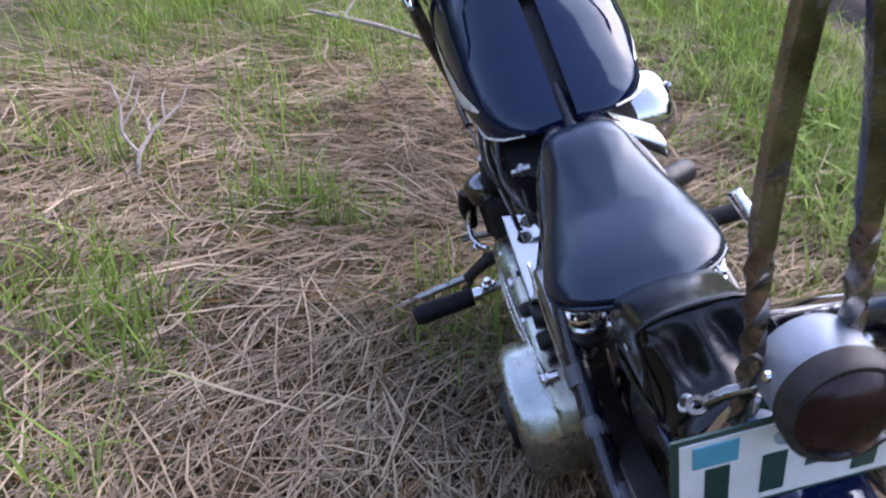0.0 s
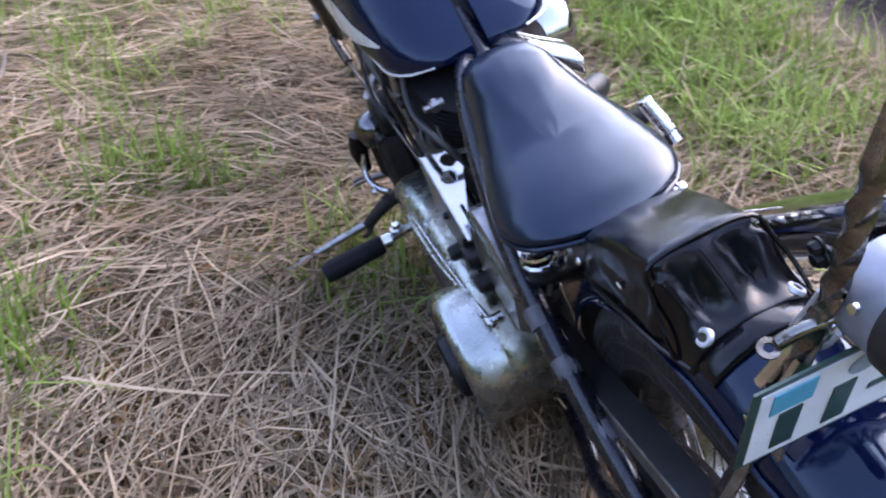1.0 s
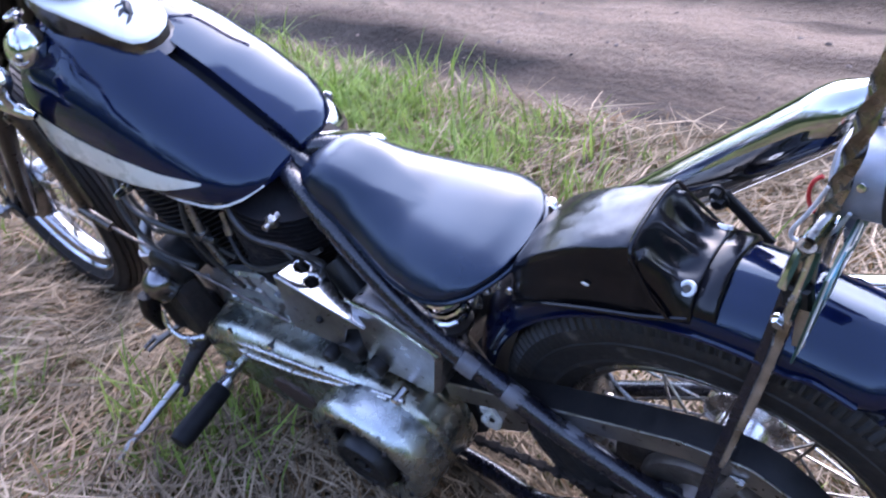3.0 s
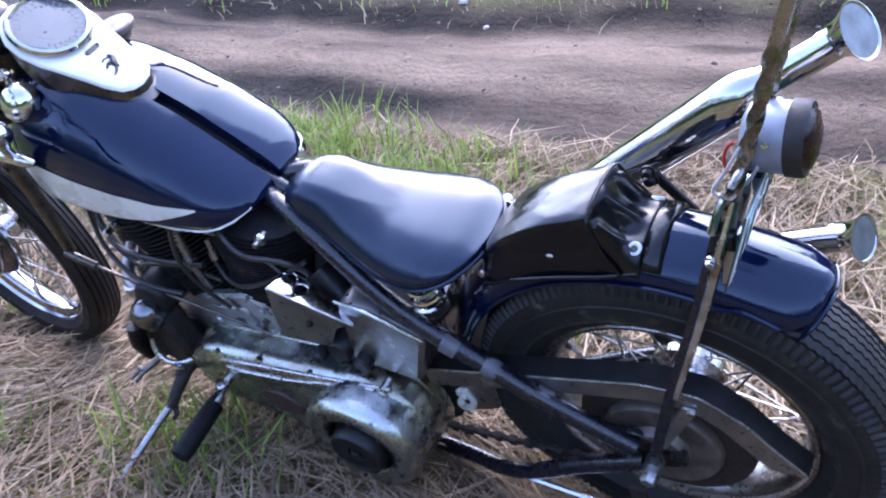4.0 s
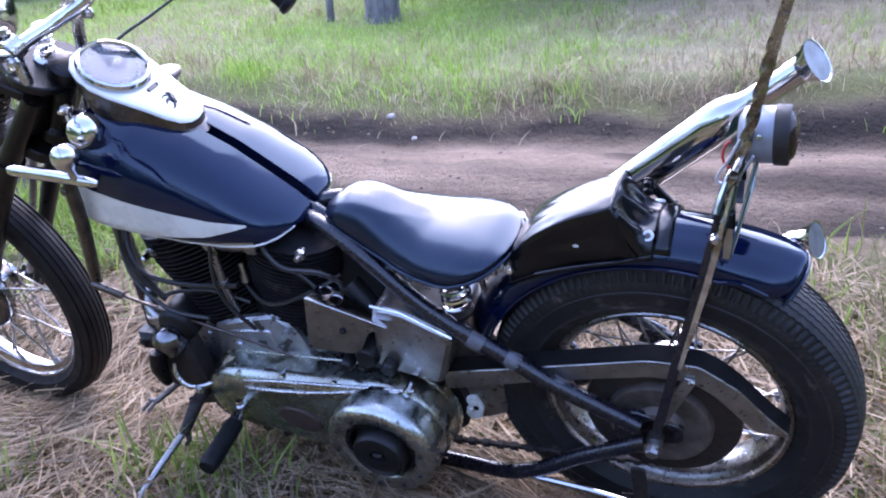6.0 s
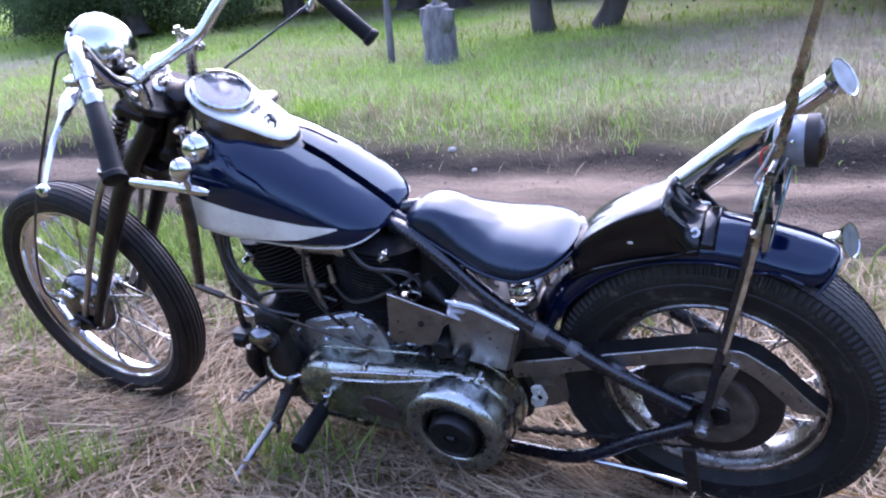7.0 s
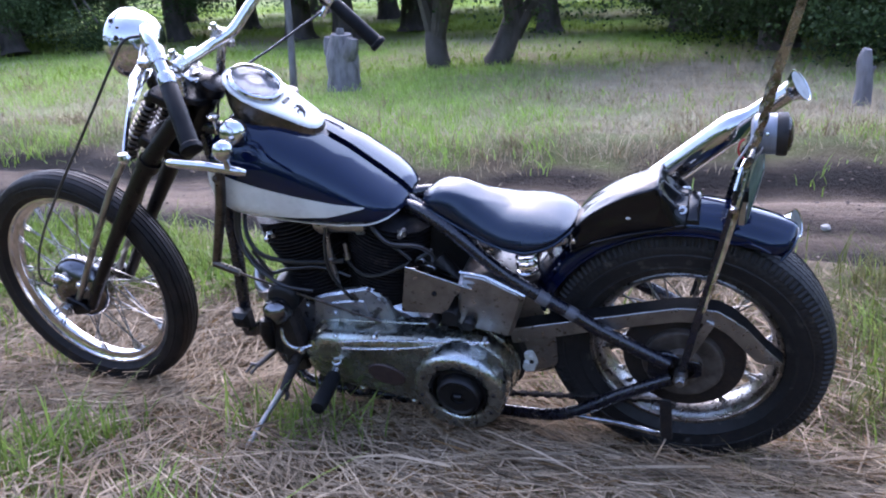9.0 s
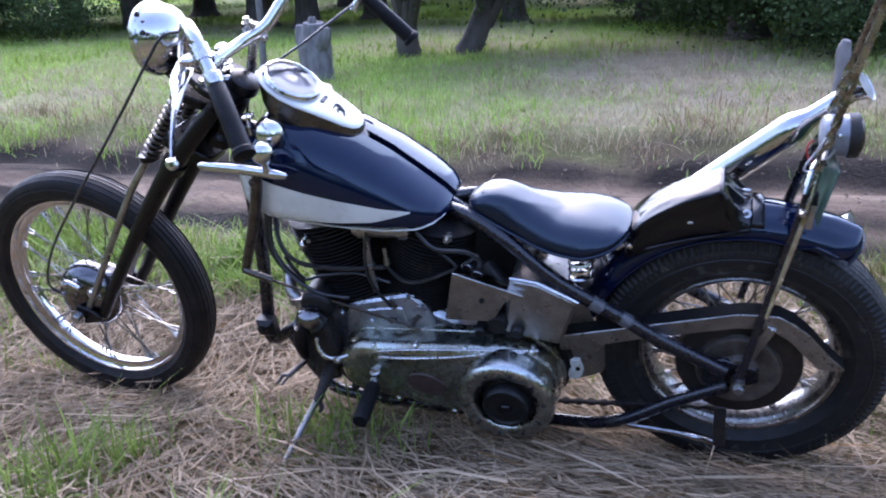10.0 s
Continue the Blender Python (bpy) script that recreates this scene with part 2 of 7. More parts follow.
def mesh_of(name, mesh, material, smooth=38):
    me = bpy.data.meshes.new(name)
    me.from_pydata([tuple(v) for v in mesh[0]], [], [tuple(f) for f in mesh[1]])
    bm = bmesh.new()
    bm.from_mesh(me)
    bmesh.ops.recalc_face_normals(bm, faces=bm.faces)
    bm.to_mesh(me)
    bm.free()
    for p in me.polygons:
        p.use_smooth = True
    if smooth < 180:
        me.set_sharp_from_angle(angle=radians(smooth))
    for mm in (material if isinstance(material, (list, tuple)) else [material]):
        me.materials.append(mm)
    return me


def part(name, mesh, material, parent=None, label="", smooth=38, kind=""):
    """One mesh object, under a thing or a part."""
    ob = new(name, mesh if isinstance(mesh, bpy.types.Mesh) else mesh_of(name, mesh, material, smooth))
    ob.parent = parent
    return tagged(ob, label, kind=kind)


def bar(a, b, r, seg=10):
    return tube([a, b], r, seg)


def bolt(at, r=0.008, h=0.006, axis="y", side=-1):
    """A hexagon head on a washer."""
    w = lathe([(r * 1.35, 0), (r * 1.35, side * h * 0.25)], 16, axis, at)
    k = lathe([(r, side * h * 0.25), (r, side * h * 0.9), (r * 0.8, side * h * 1.1), (0, side * h * 1.1)], 6, axis, at)
    return join(w, k)


# ---- ground ----
_rng = np.random.default_rng(7)
_lat = _rng.random((64, 64))


def vnoise(x, y, s):
    """Soft noise of 0 to 1, of period 64 cells."""
    x, y = np.asarray(x) * s + 17.3, np.asarray(y) * s + 5.1
    i, j = np.floor(x).astype(int), np.floor(y).astype(int)
    u, v = x - i, y - j
    u, v = u * u * (3 - 2 * u), v * v * (3 - 2 * v)
    g = lambda a, b: _lat[a % 64, b % 64]
    return (g(i, j) * (1 - u) + g(i + 1, j) * u) * (1 - v) + (g(i, j + 1) * (1 - u) + g(i + 1, j + 1) * u) * v


def step(a, b, t):
    t = np.clip((t - a) / (b - a), 0, 1)
    return t * t * (3 - 2 * t)


def road_near(x):
    return 1.50 + 0.07 * np.sin(x * 1.7) + 0.04 * np.sin(x * 4.1)


def road_far(x):
    return 3.16 + 0.10 * np.sin(x * 1.3 + 1) + 0.05 * np.sin(x * 3.7)


def road_mask(x, y):
    w = (vnoise(x, y, 2.3) - 0.5) * 0.42 + (vnoise(x, y, 9.0) - 0.5) * 0.12
    return step(-0.12, 0.12, y + w - road_near(x)) * step(-0.12, 0.12, road_far(x) - y + w * 0.6)


def height(x, y):
    x, y = np.asarray(x, float), np.asarray(y, float)
    z = -0.1165 * np.clip(y, -2.6, 0.25) - 0.03 + 0.02 * step(0.25, 1.4, y)
    z = z - 0.05 * np.exp(-((x + 1.68) / 0.36) ** 2 - ((y - 0.12) / 0.26) ** 2) - 0.072 * np.exp(-(x / 0.40) ** 2 - ((y - 0.12) / 0.27) ** 2)
    yn, yf = road_near(x), road_far(x)
    inroad = step(-0.25, 0.2, y - yn) * step(-0.1, 0.25, yf - y)
    rut = np.exp(-((y - yn - 0.45) / 0.28) ** 2) + np.exp(-((yf - y - 0.3) / 0.22) ** 2)
    z = z * (1 - step(0, 0.8, y - yf)) + 0.06 * np.exp(-((y - yf - 0.45) / 0.35) ** 2) * (0.5 + vnoise(x, y, 1.5))
    z = z + inroad * (-0.03 - 0.055 * rut + 0.05 * (vnoise(x, y, 2.0) - 0.5) + 0.03 * (vnoise(x, y, 7.0) - 0.5) + 0.06 * (vnoise(x * 0.22, y * 3.1, 1.0) - 0.5))
    near = np.exp(-(np.hypot(x + 0.8, y) / 14) ** 2)
    z = z + near * (0.03 * (vnoise(x, y, 1.3) - 0.5) + 0.015 * (vnoise(x, y, 5.0) - 0.5))
    return z + 0.25 * (vnoise(x, y, 0.05) - 0.5) * step(8, 40, np.hypot(x, y))


# tufts of green in the straw: place and reach
PATCHES = ((-1.16, -0.86, 0.16), (-0.96, -0.92, 0.15), (-0.64, -0.97, 0.16), (-2.05, -0.5, 0.22), (-1.36, -0.62, 0.18), (-2.2, -1.28, 0.32), (-3.0, -0.75, 0.5), (-0.85, -0.72, 0.13), (-1.45, -0.40, 0.17), (-0.97, -0.08, 0.12), (-0.95, -0.10, 0.10), (-0.98, -0.13, 0.10), (-1.06, -0.30, 0.10), (-1.10, -0.36, 0.09), (-1.18, 0.73, 0.2), (-1.75, -0.95, 0.12))


def greenness(x, y):
    x, y = np.asarray(x, float), np.asarray(y, float)
    g = 0.20 + 0.5 * (vnoise(x, y, 1.1) - 0.45) + 0.5 * (vnoise(x, y, 3.1) - 0.5)
    for cx, cy, q in PATCHES:
        g = g + 0.45 * np.exp(-(np.hypot(x - cx, y - cy) / q) ** 2)
    g = g - 0.4 * step(-0.85, -0.65, x) * step(0.9, 0.5, x) * step(-0.75, -0.55, y) * step(0.3, 0.1, y)
    g = g + 0.70 * np.exp(-((y - road_near(x) + 0.40) / 0.24) ** 2) * (0.25 * step(0.6, -0.2, x) + 0.75 * step(-0.8, -1.3, x))
    g = g + 0.42 * step(0.35, 0.7, x) * step(0.1, 0.5, y) * step(1.4, 1.0, y)
    g = g + 0.15 * step(-1.25, -1.9, x) * step(1.0, -0.6, y)
    g = g - 0.26 * np.exp(-((x + 1.55) / 0.5) ** 2 - ((y - 0.12) / 0.42) ** 2)
    far = step(0.0, 0.8, y - road_far(x))
    meadow = 0.34 + 0.50 * step(5.0, 8.0, y) - 0.30 * step(-1.8, 0.0, x) * step(3.6, 5.0, y) + 1.35 * (vnoise(x, y, 0.40) - 0.5) + 0.5 * (vnoise(x, y, 1.7) - 0.5)
    return np.clip(g * (1 - far) + far * meadow, 0, 1)


def ground_material():
    m = bpy.data.materials.new("straw_soil_and_turf")
    m.use_nodes = True
    N, L = m.node_tree.nodes, m.node_tree.links
    b = N["Principled BSDF"]
    b.inputs["Roughness"].default_value = 0.95
    b.inputs["Specular IOR Level"].default_value = 0.2
    at = N.new("ShaderNodeAttribute")
    at.attribute_name = "cover"
    sep = N.new("ShaderNodeSeparateColor")
    L.new(at.outputs["Color"], sep.inputs[0])
    geo = N.new("ShaderNodeNewGeometry")

    def tex(s, d=5.0, squeeze=None, lo=0.32, hi=0.68):
        t = N.new("ShaderNodeTexNoise")
        t.inputs["Scale"].default_value, t.inputs["Detail"].default_value, t.inputs["Roughness"].default_value = s, d, 0.65
        if squeeze:
            mp = N.new("ShaderNodeMapping")
            mp.inputs["Scale"].default_value = squeeze
            L.new(geo.outputs["Position"], mp.inputs[0])
            L.new(mp.outputs[0], t.inputs["Vector"])
        else:
            L.new(geo.outputs["Position"], t.inputs["Vector"])
        r = N.new("ShaderNodeMapRange")
        r.inputs["From Min"].default_value, r.inputs["From Max"].default_value = lo, hi
        L.new(t.outputs["Fac"], r.inputs["Value"])
        return r.outputs["Result"]

    def mix(f, a, z):
        x = N.new("ShaderNodeMix")
        x.data_type = "RGBA"
        for s, v in ((0, f), (6, a), (7, z)):
            if isinstance(v, tuple):
                x.inputs[s].default_value = (*v, 1)
            else:
                L.new(v, x.inputs[s])
        return x.outputs[2]

    def part_of(v, k):
        q = N.new("ShaderNodeMath")
        q.operation = "MULTIPLY"
        q.inputs[1].default_value = k
        L.new(v, q.inputs[0])
        return q.outputs[0]

    straw = mix(tex(28), (0.047, 0.032, 0.021), (0.135, 0.099, 0.062))
    straw = mix(tex(3.0), straw, mix(tex(60), (0.052, 0.039, 0.023), (0.156, 0.120, 0.073)))
    straw = mix(at.outputs["Alpha"], straw, mix(tex(5), (0.37, 0.315, 0.22), (0.24, 0.195, 0.128)))
    turf = mix(tex(9), (0.105, 0.165, 0.028), (0.19, 0.28, 0.050))
    turf = mix(tex(0.45), turf, mix(tex(1.3), (0.115, 0.19, 0.030), (0.26, 0.37, 0.055)))
    turf = mix(tex(0.16, 3.0), turf, (0.19, 0.30, 0.045))
    soil = mix(tex(1.2, 7.0, (0.28, 1.7, 1.0), 0.43, 0.60), (0.37, 0.265, 0.185), (0.075, 0.050, 0.037))
    soil = mix(part_of(tex(4.0, 6.0, (0.35, 1.5, 1.0)), 0.5), soil, mix(tex(11), (0.265, 0.188, 0.132), (0.11, 0.076, 0.053)))
    soil = mix(part_of(tex(22), 0.4), soil, mix(tex(70), (0.115, 0.085, 0.062), (0.26, 0.20, 0.145)))
    col = mix(sep.outputs[1], straw, turf)
    col = mix(sep.outputs[0], col, soil)
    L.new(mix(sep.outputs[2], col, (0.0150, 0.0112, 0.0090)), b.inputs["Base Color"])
    bp = N.new("ShaderNodeBump")
    bp.inputs["Strength"].default_value, bp.inputs["Distance"].default_value = 0.9, 0.03
    L.new(tex(35, 8.0), bp.inputs["Height"])
    L.new(bp.outputs[0], b.inputs["Normal"])
    return m


def axis_steps(lo, hi, d, reach, grow):
    """Even steps from lo to hi, then wider and wider ones out to the reach."""
    v = list(np.arange(lo, hi + d / 2, d))
    for side in (-1, 1):
        s, p = d, (v[0] if side < 0 else v[-1])
        while abs(p) < reach:
            s *= grow
            p += side * s
            v = [p] + v if side < 0 else v + [p]
    return np.array(v)


gx, gy = axis_steps(-7.0, 3.0, 0.07, 900, 1.16), axis_steps(-2.6, 8.5, 0.07, 900, 1.16)
GX, GY = np.meshgrid(gx, gy, indexing="ij")
GZ = height(GX, GY)
_nx, _ny = GX.shape
_id = np.arange(_nx * _ny).reshape(_nx, _ny)
_F = np.stack([_id[:-1, :-1], _id[1:, :-1], _id[1:, 1:], _id[:-1, 1:]], -1).reshape(-1, 4)
gm = bpy.data.meshes.new("ground")
gm.from_pydata(np.stack([GX, GY, GZ], -1).reshape(-1, 3).tolist(), [], _F.tolist())
cov = gm.color_attributes.new("cover", "FLOAT_COLOR", "POINT")
_road = road_mask(GX, GY)
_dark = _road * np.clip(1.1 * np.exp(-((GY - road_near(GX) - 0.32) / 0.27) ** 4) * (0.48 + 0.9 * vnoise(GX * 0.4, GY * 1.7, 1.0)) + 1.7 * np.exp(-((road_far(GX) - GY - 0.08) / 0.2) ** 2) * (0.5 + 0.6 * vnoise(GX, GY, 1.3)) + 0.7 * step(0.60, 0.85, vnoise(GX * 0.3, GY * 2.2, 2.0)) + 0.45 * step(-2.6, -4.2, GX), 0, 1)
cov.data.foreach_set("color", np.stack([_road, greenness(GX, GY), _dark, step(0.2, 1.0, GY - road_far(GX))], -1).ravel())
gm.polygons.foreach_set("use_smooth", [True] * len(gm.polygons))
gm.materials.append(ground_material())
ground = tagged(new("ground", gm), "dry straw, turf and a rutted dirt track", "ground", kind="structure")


def ribbons(name, P, W, material, label, category):
    """Many thin strips as one mesh: P (n, k, 3) middle lines, W (n, k, 3) half widths as vectors."""
    n, k = P.shape[:2]
    V = np.stack([P - W, P + W], 2).reshape(-1, 3)
    base = (np.arange(n) * k * 2)[:, None, None]
    j = np.arange(k - 1)[None, :, None] * 2
    F = (base + j + np.array([0, 1, 3, 2])[None, None, :]).reshape(-1, 4)
    me = bpy.data.meshes.new(name)
    me.vertices.add(len(V))
    me.vertices.foreach_set("co", V.ravel())
    me.loops.add(F.size)
    me.loops.foreach_set("vertex_index", F.ravel())
    me.polygons.add(len(F))
    me.polygons.foreach_set("loop_start", np.arange(0, F.size, 4))
    me.update(calc_edges=True)
    me.polygons.foreach_set("use_smooth", [True] * len(F))
    me.materials.append(material)
    return tagged(new(name, me), label, category, kind="stuff")


def straw_material(name, a, b, k=0.45):
    return mat(name, a, 0.85, 0, b, 5, per_island=k, rvar=0.1, spec=0.12, thin=0.15)


def blade_material(name, a, b, k=0.4):
    return mat(name, a, 0.65, 0, b, 4, per_island=k, rvar=0.1, spec=0.15, thin=0.35)


def lay_straw(n, box, keep, rng, length, lift):
    """Fallen stalks: places in the box that keep() lets stand, lying this way and that."""
    x, y = rng.uniform(box[0], box[1], n), rng.uniform(box[2], box[3], n)
    ok = rng.random(n) < keep(x, y)
    x, y = x[ok], y[ok]
    n = len(x)
    flow = 2.6 * vnoise(x, y, 0.8) + 0.5
    a = np.where(rng.random(n) < 0.62, flow + rng.normal(0, 0.45, n), rng.uniform(0, np.pi, n))
    ln = rng.uniform(*length, n)
    bend = rng.normal(0, 0.35, n)
    t = np.array([-0.5, 0.0, 0.5])
    ang = a[:, None] + bend[:, None] * t
    px = x[:, None] + np.cos(ang) * ln[:, None] * t
    py = y[:, None] + np.sin(ang) * ln[:, None] * t
    z0 = lift * rng.random(n) ** 1.6
    tilt = rng.normal(0, 0.10, n)
    pz = height(px, py) + 0.004 + z0[:, None] + np.abs(tilt)[:, None] * ln[:, None] * (t * np.sign(tilt)[:, None] + 0.5)
    P = np.stack([px, py, pz], -1)
    w = 0.0009 + 0.0019 * rng.random(n) ** 2
    side = np.stack([-np.sin(ang), np.cos(ang), rng.normal(0, 0.4, n)[:, None] * np.ones(3)], -1)
    return P, side * w[:, None, None] * np.array([0.8, 1.0, 0.5])[None, :, None]


def stand_blades(n, box, keep, rng, tall, width, lean=0.5, tuft=0.05):
    """Standing grass in tufts."""
    m = max(1, n // 14)
    cx, cy = rng.uniform(box[0], box[1], m), rng.uniform(box[2], box[3], m)
    ok = rng.random(m) < keep(cx, cy)
    cx, cy = cx[ok], cy[ok]
    k = rng.integers(5, 24, len(cx))
    hscale = np.repeat(rng.uniform(0.55, 1.25, len(cx)), k)
    x, y = np.repeat(cx, k), np.repeat(cy, k)
    n = len(x)
    x, y = x + rng.normal(0, tuft, n), y + rng.normal(0, tuft, n)
    a = rng.uniform(0, 2 * np.pi, n)
    h = rng.uniform(*tall, n) * hscale
    l = np.abs(rng.normal(0, lean, n)) * h
    t = np.array([0.0, 0.45, 0.8, 1.0])
    P = np.stack([x[:, None] + np.cos(a)[:, None] * l[:, None] * t ** 2, y[:, None] + np.sin(a)[:, None] * l[:, None] * t ** 2,
                  height(x, y)[:, None] + h[:, None] * t * (1 - 0.15 * t)], -1)
    f = a + rng.normal(np.pi / 2, 0.5, n)
    side = np.stack([np.cos(f), np.sin(f), 0 * f], -1)[:, None, :] * np.ones((1, 4, 1))
    w = rng.uniform(width * 0.5, width, n)
    return P, side * w[:, None, None] * np.array([0.9, 1.0, 0.6, 0.05])[None, :, None]


_r = np.random.default_rng(11)
off_road = lambda x, y: (1 - road_mask(x, y)) * (1 - 0.55 * greenness(x, y))
around = lambda x, y: step(2.35, 1.35, np.hypot((x + 0.95) * 0.93, (y + 0.1) * 0.92) + 0.5 * vnoise(x, y, 1.9))
near_dry = lambda x, y: off_road(x, y) * np.where((y < 1.9), 1.0, 0.0) * around(x, y)
outer_dry = lambda x, y: off_road(x, y) * np.where((y < 1.9), 1.0, 0.0) * (1 - around(x, y)) * step(7.5, 3.5, np.hypot(x + 0.9, y))
ribbons("fallen_straw", *lay_straw(82000, (-3.6, 1.7, -2.6, 1.9), near_dry, _r, (0.08, 0.34), 0.035), straw_material("pale_straw", (0.310, 0.236, 0.160), (0.180, 0.128, 0.079), 0.7), "pale dry straw lying matted on the ground", "straw")
ribbons("brown_straw", *lay_straw(40000, (-3.6, 1.7, -2.6, 1.9), near_dry, _r, (0.05, 0.2), 0.02), straw_material("brown_straw", (0.185, 0.108, 0.046), (0.075, 0.044, 0.021)), "brown broken stalks under the paler straw", "straw")
ribbons("outer_straw", *lay_straw(70000, (-8, 6.5, -7, 1.9), outer_dry, _r, (0.12, 0.4), 0.03), straw_material("outer_straw", (0.225, 0.172, 0.115), (0.135, 0.098, 0.060), 0.5), "dry straw thinning out over the field", "straw")
tall_near = lambda x, y: (1 - road_mask(x, y)) * step(0.28, 0.5, x) * step(2.3, 0.9, x + 0.5 * vnoise(x, y, 1.7)) * step(0.15, 0.5, y) * (y < 1.6)
ribbons("tall_grass", *stand_blades(6500, (0.25, 2.2, 0.1, 1.5), tall_near, _r, (0.07, 0.22), 0.0026, 0.75, 0.06), blade_material("tall_blades", (0.10, 0.120, 0.028), (0.15, 0.135, 0.055)), "tall yellow-green grass behind the rear wheel", "grass")
green_near = lambda x, y: (1 - road_mask(x, y)) * np.clip(greenness(x, y) * 1.2 - 0.29, 0, 1) * (y < 1.9)
ribbons("green_grass", *stand_blades(105000, (-4.6, 2.4, -2.8, 1.9), green_near, _r, (0.05, 0.17), 0.0034, 0.6, 0.045), blade_material("green_blades", (0.150, 0.230, 0.036), (0.225, 0.285, 0.075)), "fresh green grass in tufts between dry straw", "grass")
def lush(x, y):
    """Thick fresh clumps along the near side of the track."""
    v = 0 * x
    for cx, cy, q in ((-2.25, 1.12, 0.26), (-1.85, 1.16, 0.24), (-1.55, 1.04, 0.17), (-1.27, 1.08, 0.13), (-1.12, 0.98, 0.12), (-1.35, 0.78, 0.12), (-0.62, 0.86, 0.07), (-0.80, 0.98, 0.06), (-2.6, 0.75, 0.22)):
        v = v + np.exp(-(np.hypot(x - cx, y - cy) / q) ** 2)
    return np.clip(v * (0.35 + 0.9 * vnoise(x, y, 6.0)), 0, 1) * (1 - road_mask(x, y))


ribbons("verge_grass", *stand_blades(21000, (-3.0, 0.1, 0.4, 1.6), lush, _r, (0.04, 0.13), 0.0050, 1.0, 0.035), blade_material("verge_blades", (0.130, 0.215, 0.034), (0.230, 0.285, 0.085), 0.45), "thick fresh grass clumps beside the track", "grass")
dry_up = lambda x, y: (1 - road_mask(x, y)) * 0.35 * (y < 1.9)
ribbons("dry_grass", *stand_blades(16000, (-4.4, 2.4, -2.8, 1.9), dry_up, _r, (0.04, 0.13), 0.0016, 1.2, 0.05), straw_material("standing_straw", (0.26, 0.20, 0.115), (0.185, 0.134, 0.068)), "dry upright stalks and bent stems", "grass")
bank = lambda x, y: (1 - road_mask(x, y)) * (y > road_far(x) - 0.2) * np.clip(1.5 - 0.16 * (y - 3.4), 0, 1)
ribbons("meadow_grass", *stand_blades(95000, (-11, 4.0, 3.0, 13), lambda x, y: bank(x, y) * greenness(x, y), _r, (0.03, 0.10), 0.0038, 0.9, 0.13), blade_material("meadow_blades", (0.250, 0.395, 0.072), (0.35, 0.455, 0.125), 0.28), "green meadow grass beyond the dirt track", "grass")
ribbons("meadow_straw", *stand_blades(85000, (-10, 4.0, 3.0, 11), lambda x, y: bank(x, y) * np.clip(1.15 - greenness(x, y), 0, 1), _r, (0.02, 0.09), 0.0030, 1.5, 0.12), straw_material("meadow_dry", (0.44, 0.36, 0.235), (0.32, 0.255, 0.16), 0.22), "bleached dry grass along the bank of the track", "grass")

tussock = lambda x, y: np.exp(-((y - road_far(x) - 0.55) / 0.5) ** 2) * step(0.35, 0.65, vnoise(x, y, 1.9)) + 0.25 * (y > 4) * step(0.5, 0.75, vnoise(x, y, 1.1))
ribbons("bank_tussocks", *stand_blades(26000, (-9, 3.5, 3.1, 7.0), lambda x, y: np.clip(tussock(x, y), 0, 1), _r, (0.06, 0.20), 0.0034, 1.1, 0.07), straw_material("tussock_straw", (0.42, 0.33, 0.21), (0.20, 0.145, 0.085), 0.4), "dry tussocks along the bank of the track", "grass")
ribbons("bank_greens", *stand_blades(20000, (-9, 3.5, 3.1, 6.5), lambda x, y: np.clip(tussock(x + 3.3, y), 0, 1), _r, (0.05, 0.16), 0.0040, 0.8, 0.06), blade_material("tussock_green", (0.20, 0.33, 0.045), (0.29, 0.41, 0.095), 0.35), "bright green tufts along the bank of the track", "grass")
ribbons("far_tufts", *stand_blades(60000, (-24, 7, 6.5, 26), lambda x, y: np.clip((y - 6) / 3, 0, 1) * greenness(x, y) * vnoise(x, y, 0.7), _r, (0.03, 0.13), 0.012, 0.9, 0.25), blade_material("far_blades", (0.17, 0.26, 0.040), (0.23, 0.31, 0.055), 0.2), "uneven green tufts out on the meadow", "grass")


def lumps(name, n, box, keep, rng, sizes, material, label, category, flat=0.6):
    """Many small angular clods or stones half sunk in the ground, joined."""
    x, y = rng.uniform(box[0], box[1], n), rng.uniform(box[2], box[3], n)
    ok = rng.random(n) < keep(x, y)
    x, y = x[ok], y[ok]
    n = len(x)
    r = sizes[0] + (sizes[1] - sizes[0]) * rng.random(n) ** 3
    o = np.array([(1, 0, 0), (0, 1, 0), (-1, 0, 0), (0, -1, 0), (0.6, 0.6, 0.55), (-0.6, 0.5, 0.6), (-0.5, -0.6, 0.55), (0.6, -0.5, 0.6), (0, 0, 0.95)], float)
    V = o[None] * (0.7 + 0.6 * rng.random((n, 9, 1))) * r[:, None, None] * np.array([1, 1, flat])
    a = rng.uniform(0, 6.28, n)
    c, s = np.cos(a)[:, None], np.sin(a)[:, None]
    W = np.stack([V[..., 0] * c - V[..., 1] * s + x[:, None], V[..., 0] * s + V[..., 1] * c + y[:, None], V[..., 2] + height(x, y)[:, None] - 0.002], -1)
    f = np.array([(0, 1, 4), (1, 2, 5), (2, 3, 6), (3, 0, 7), (1, 5, 4), (2, 6, 5), (3, 7, 6), (0, 4, 7), (4, 5, 8), (5, 6, 8), (6, 7, 8), (7, 4, 8)])
    me = bpy.data.meshes.new(name)
    me.from_pydata(W.reshape(-1, 3).tolist(), [], (f[None] + (np.arange(n) * 9)[:, None, None]).reshape(-1, 3).tolist())
    me.materials.append(material)
    return tagged(new(name, me), label, category, kind="stuff")


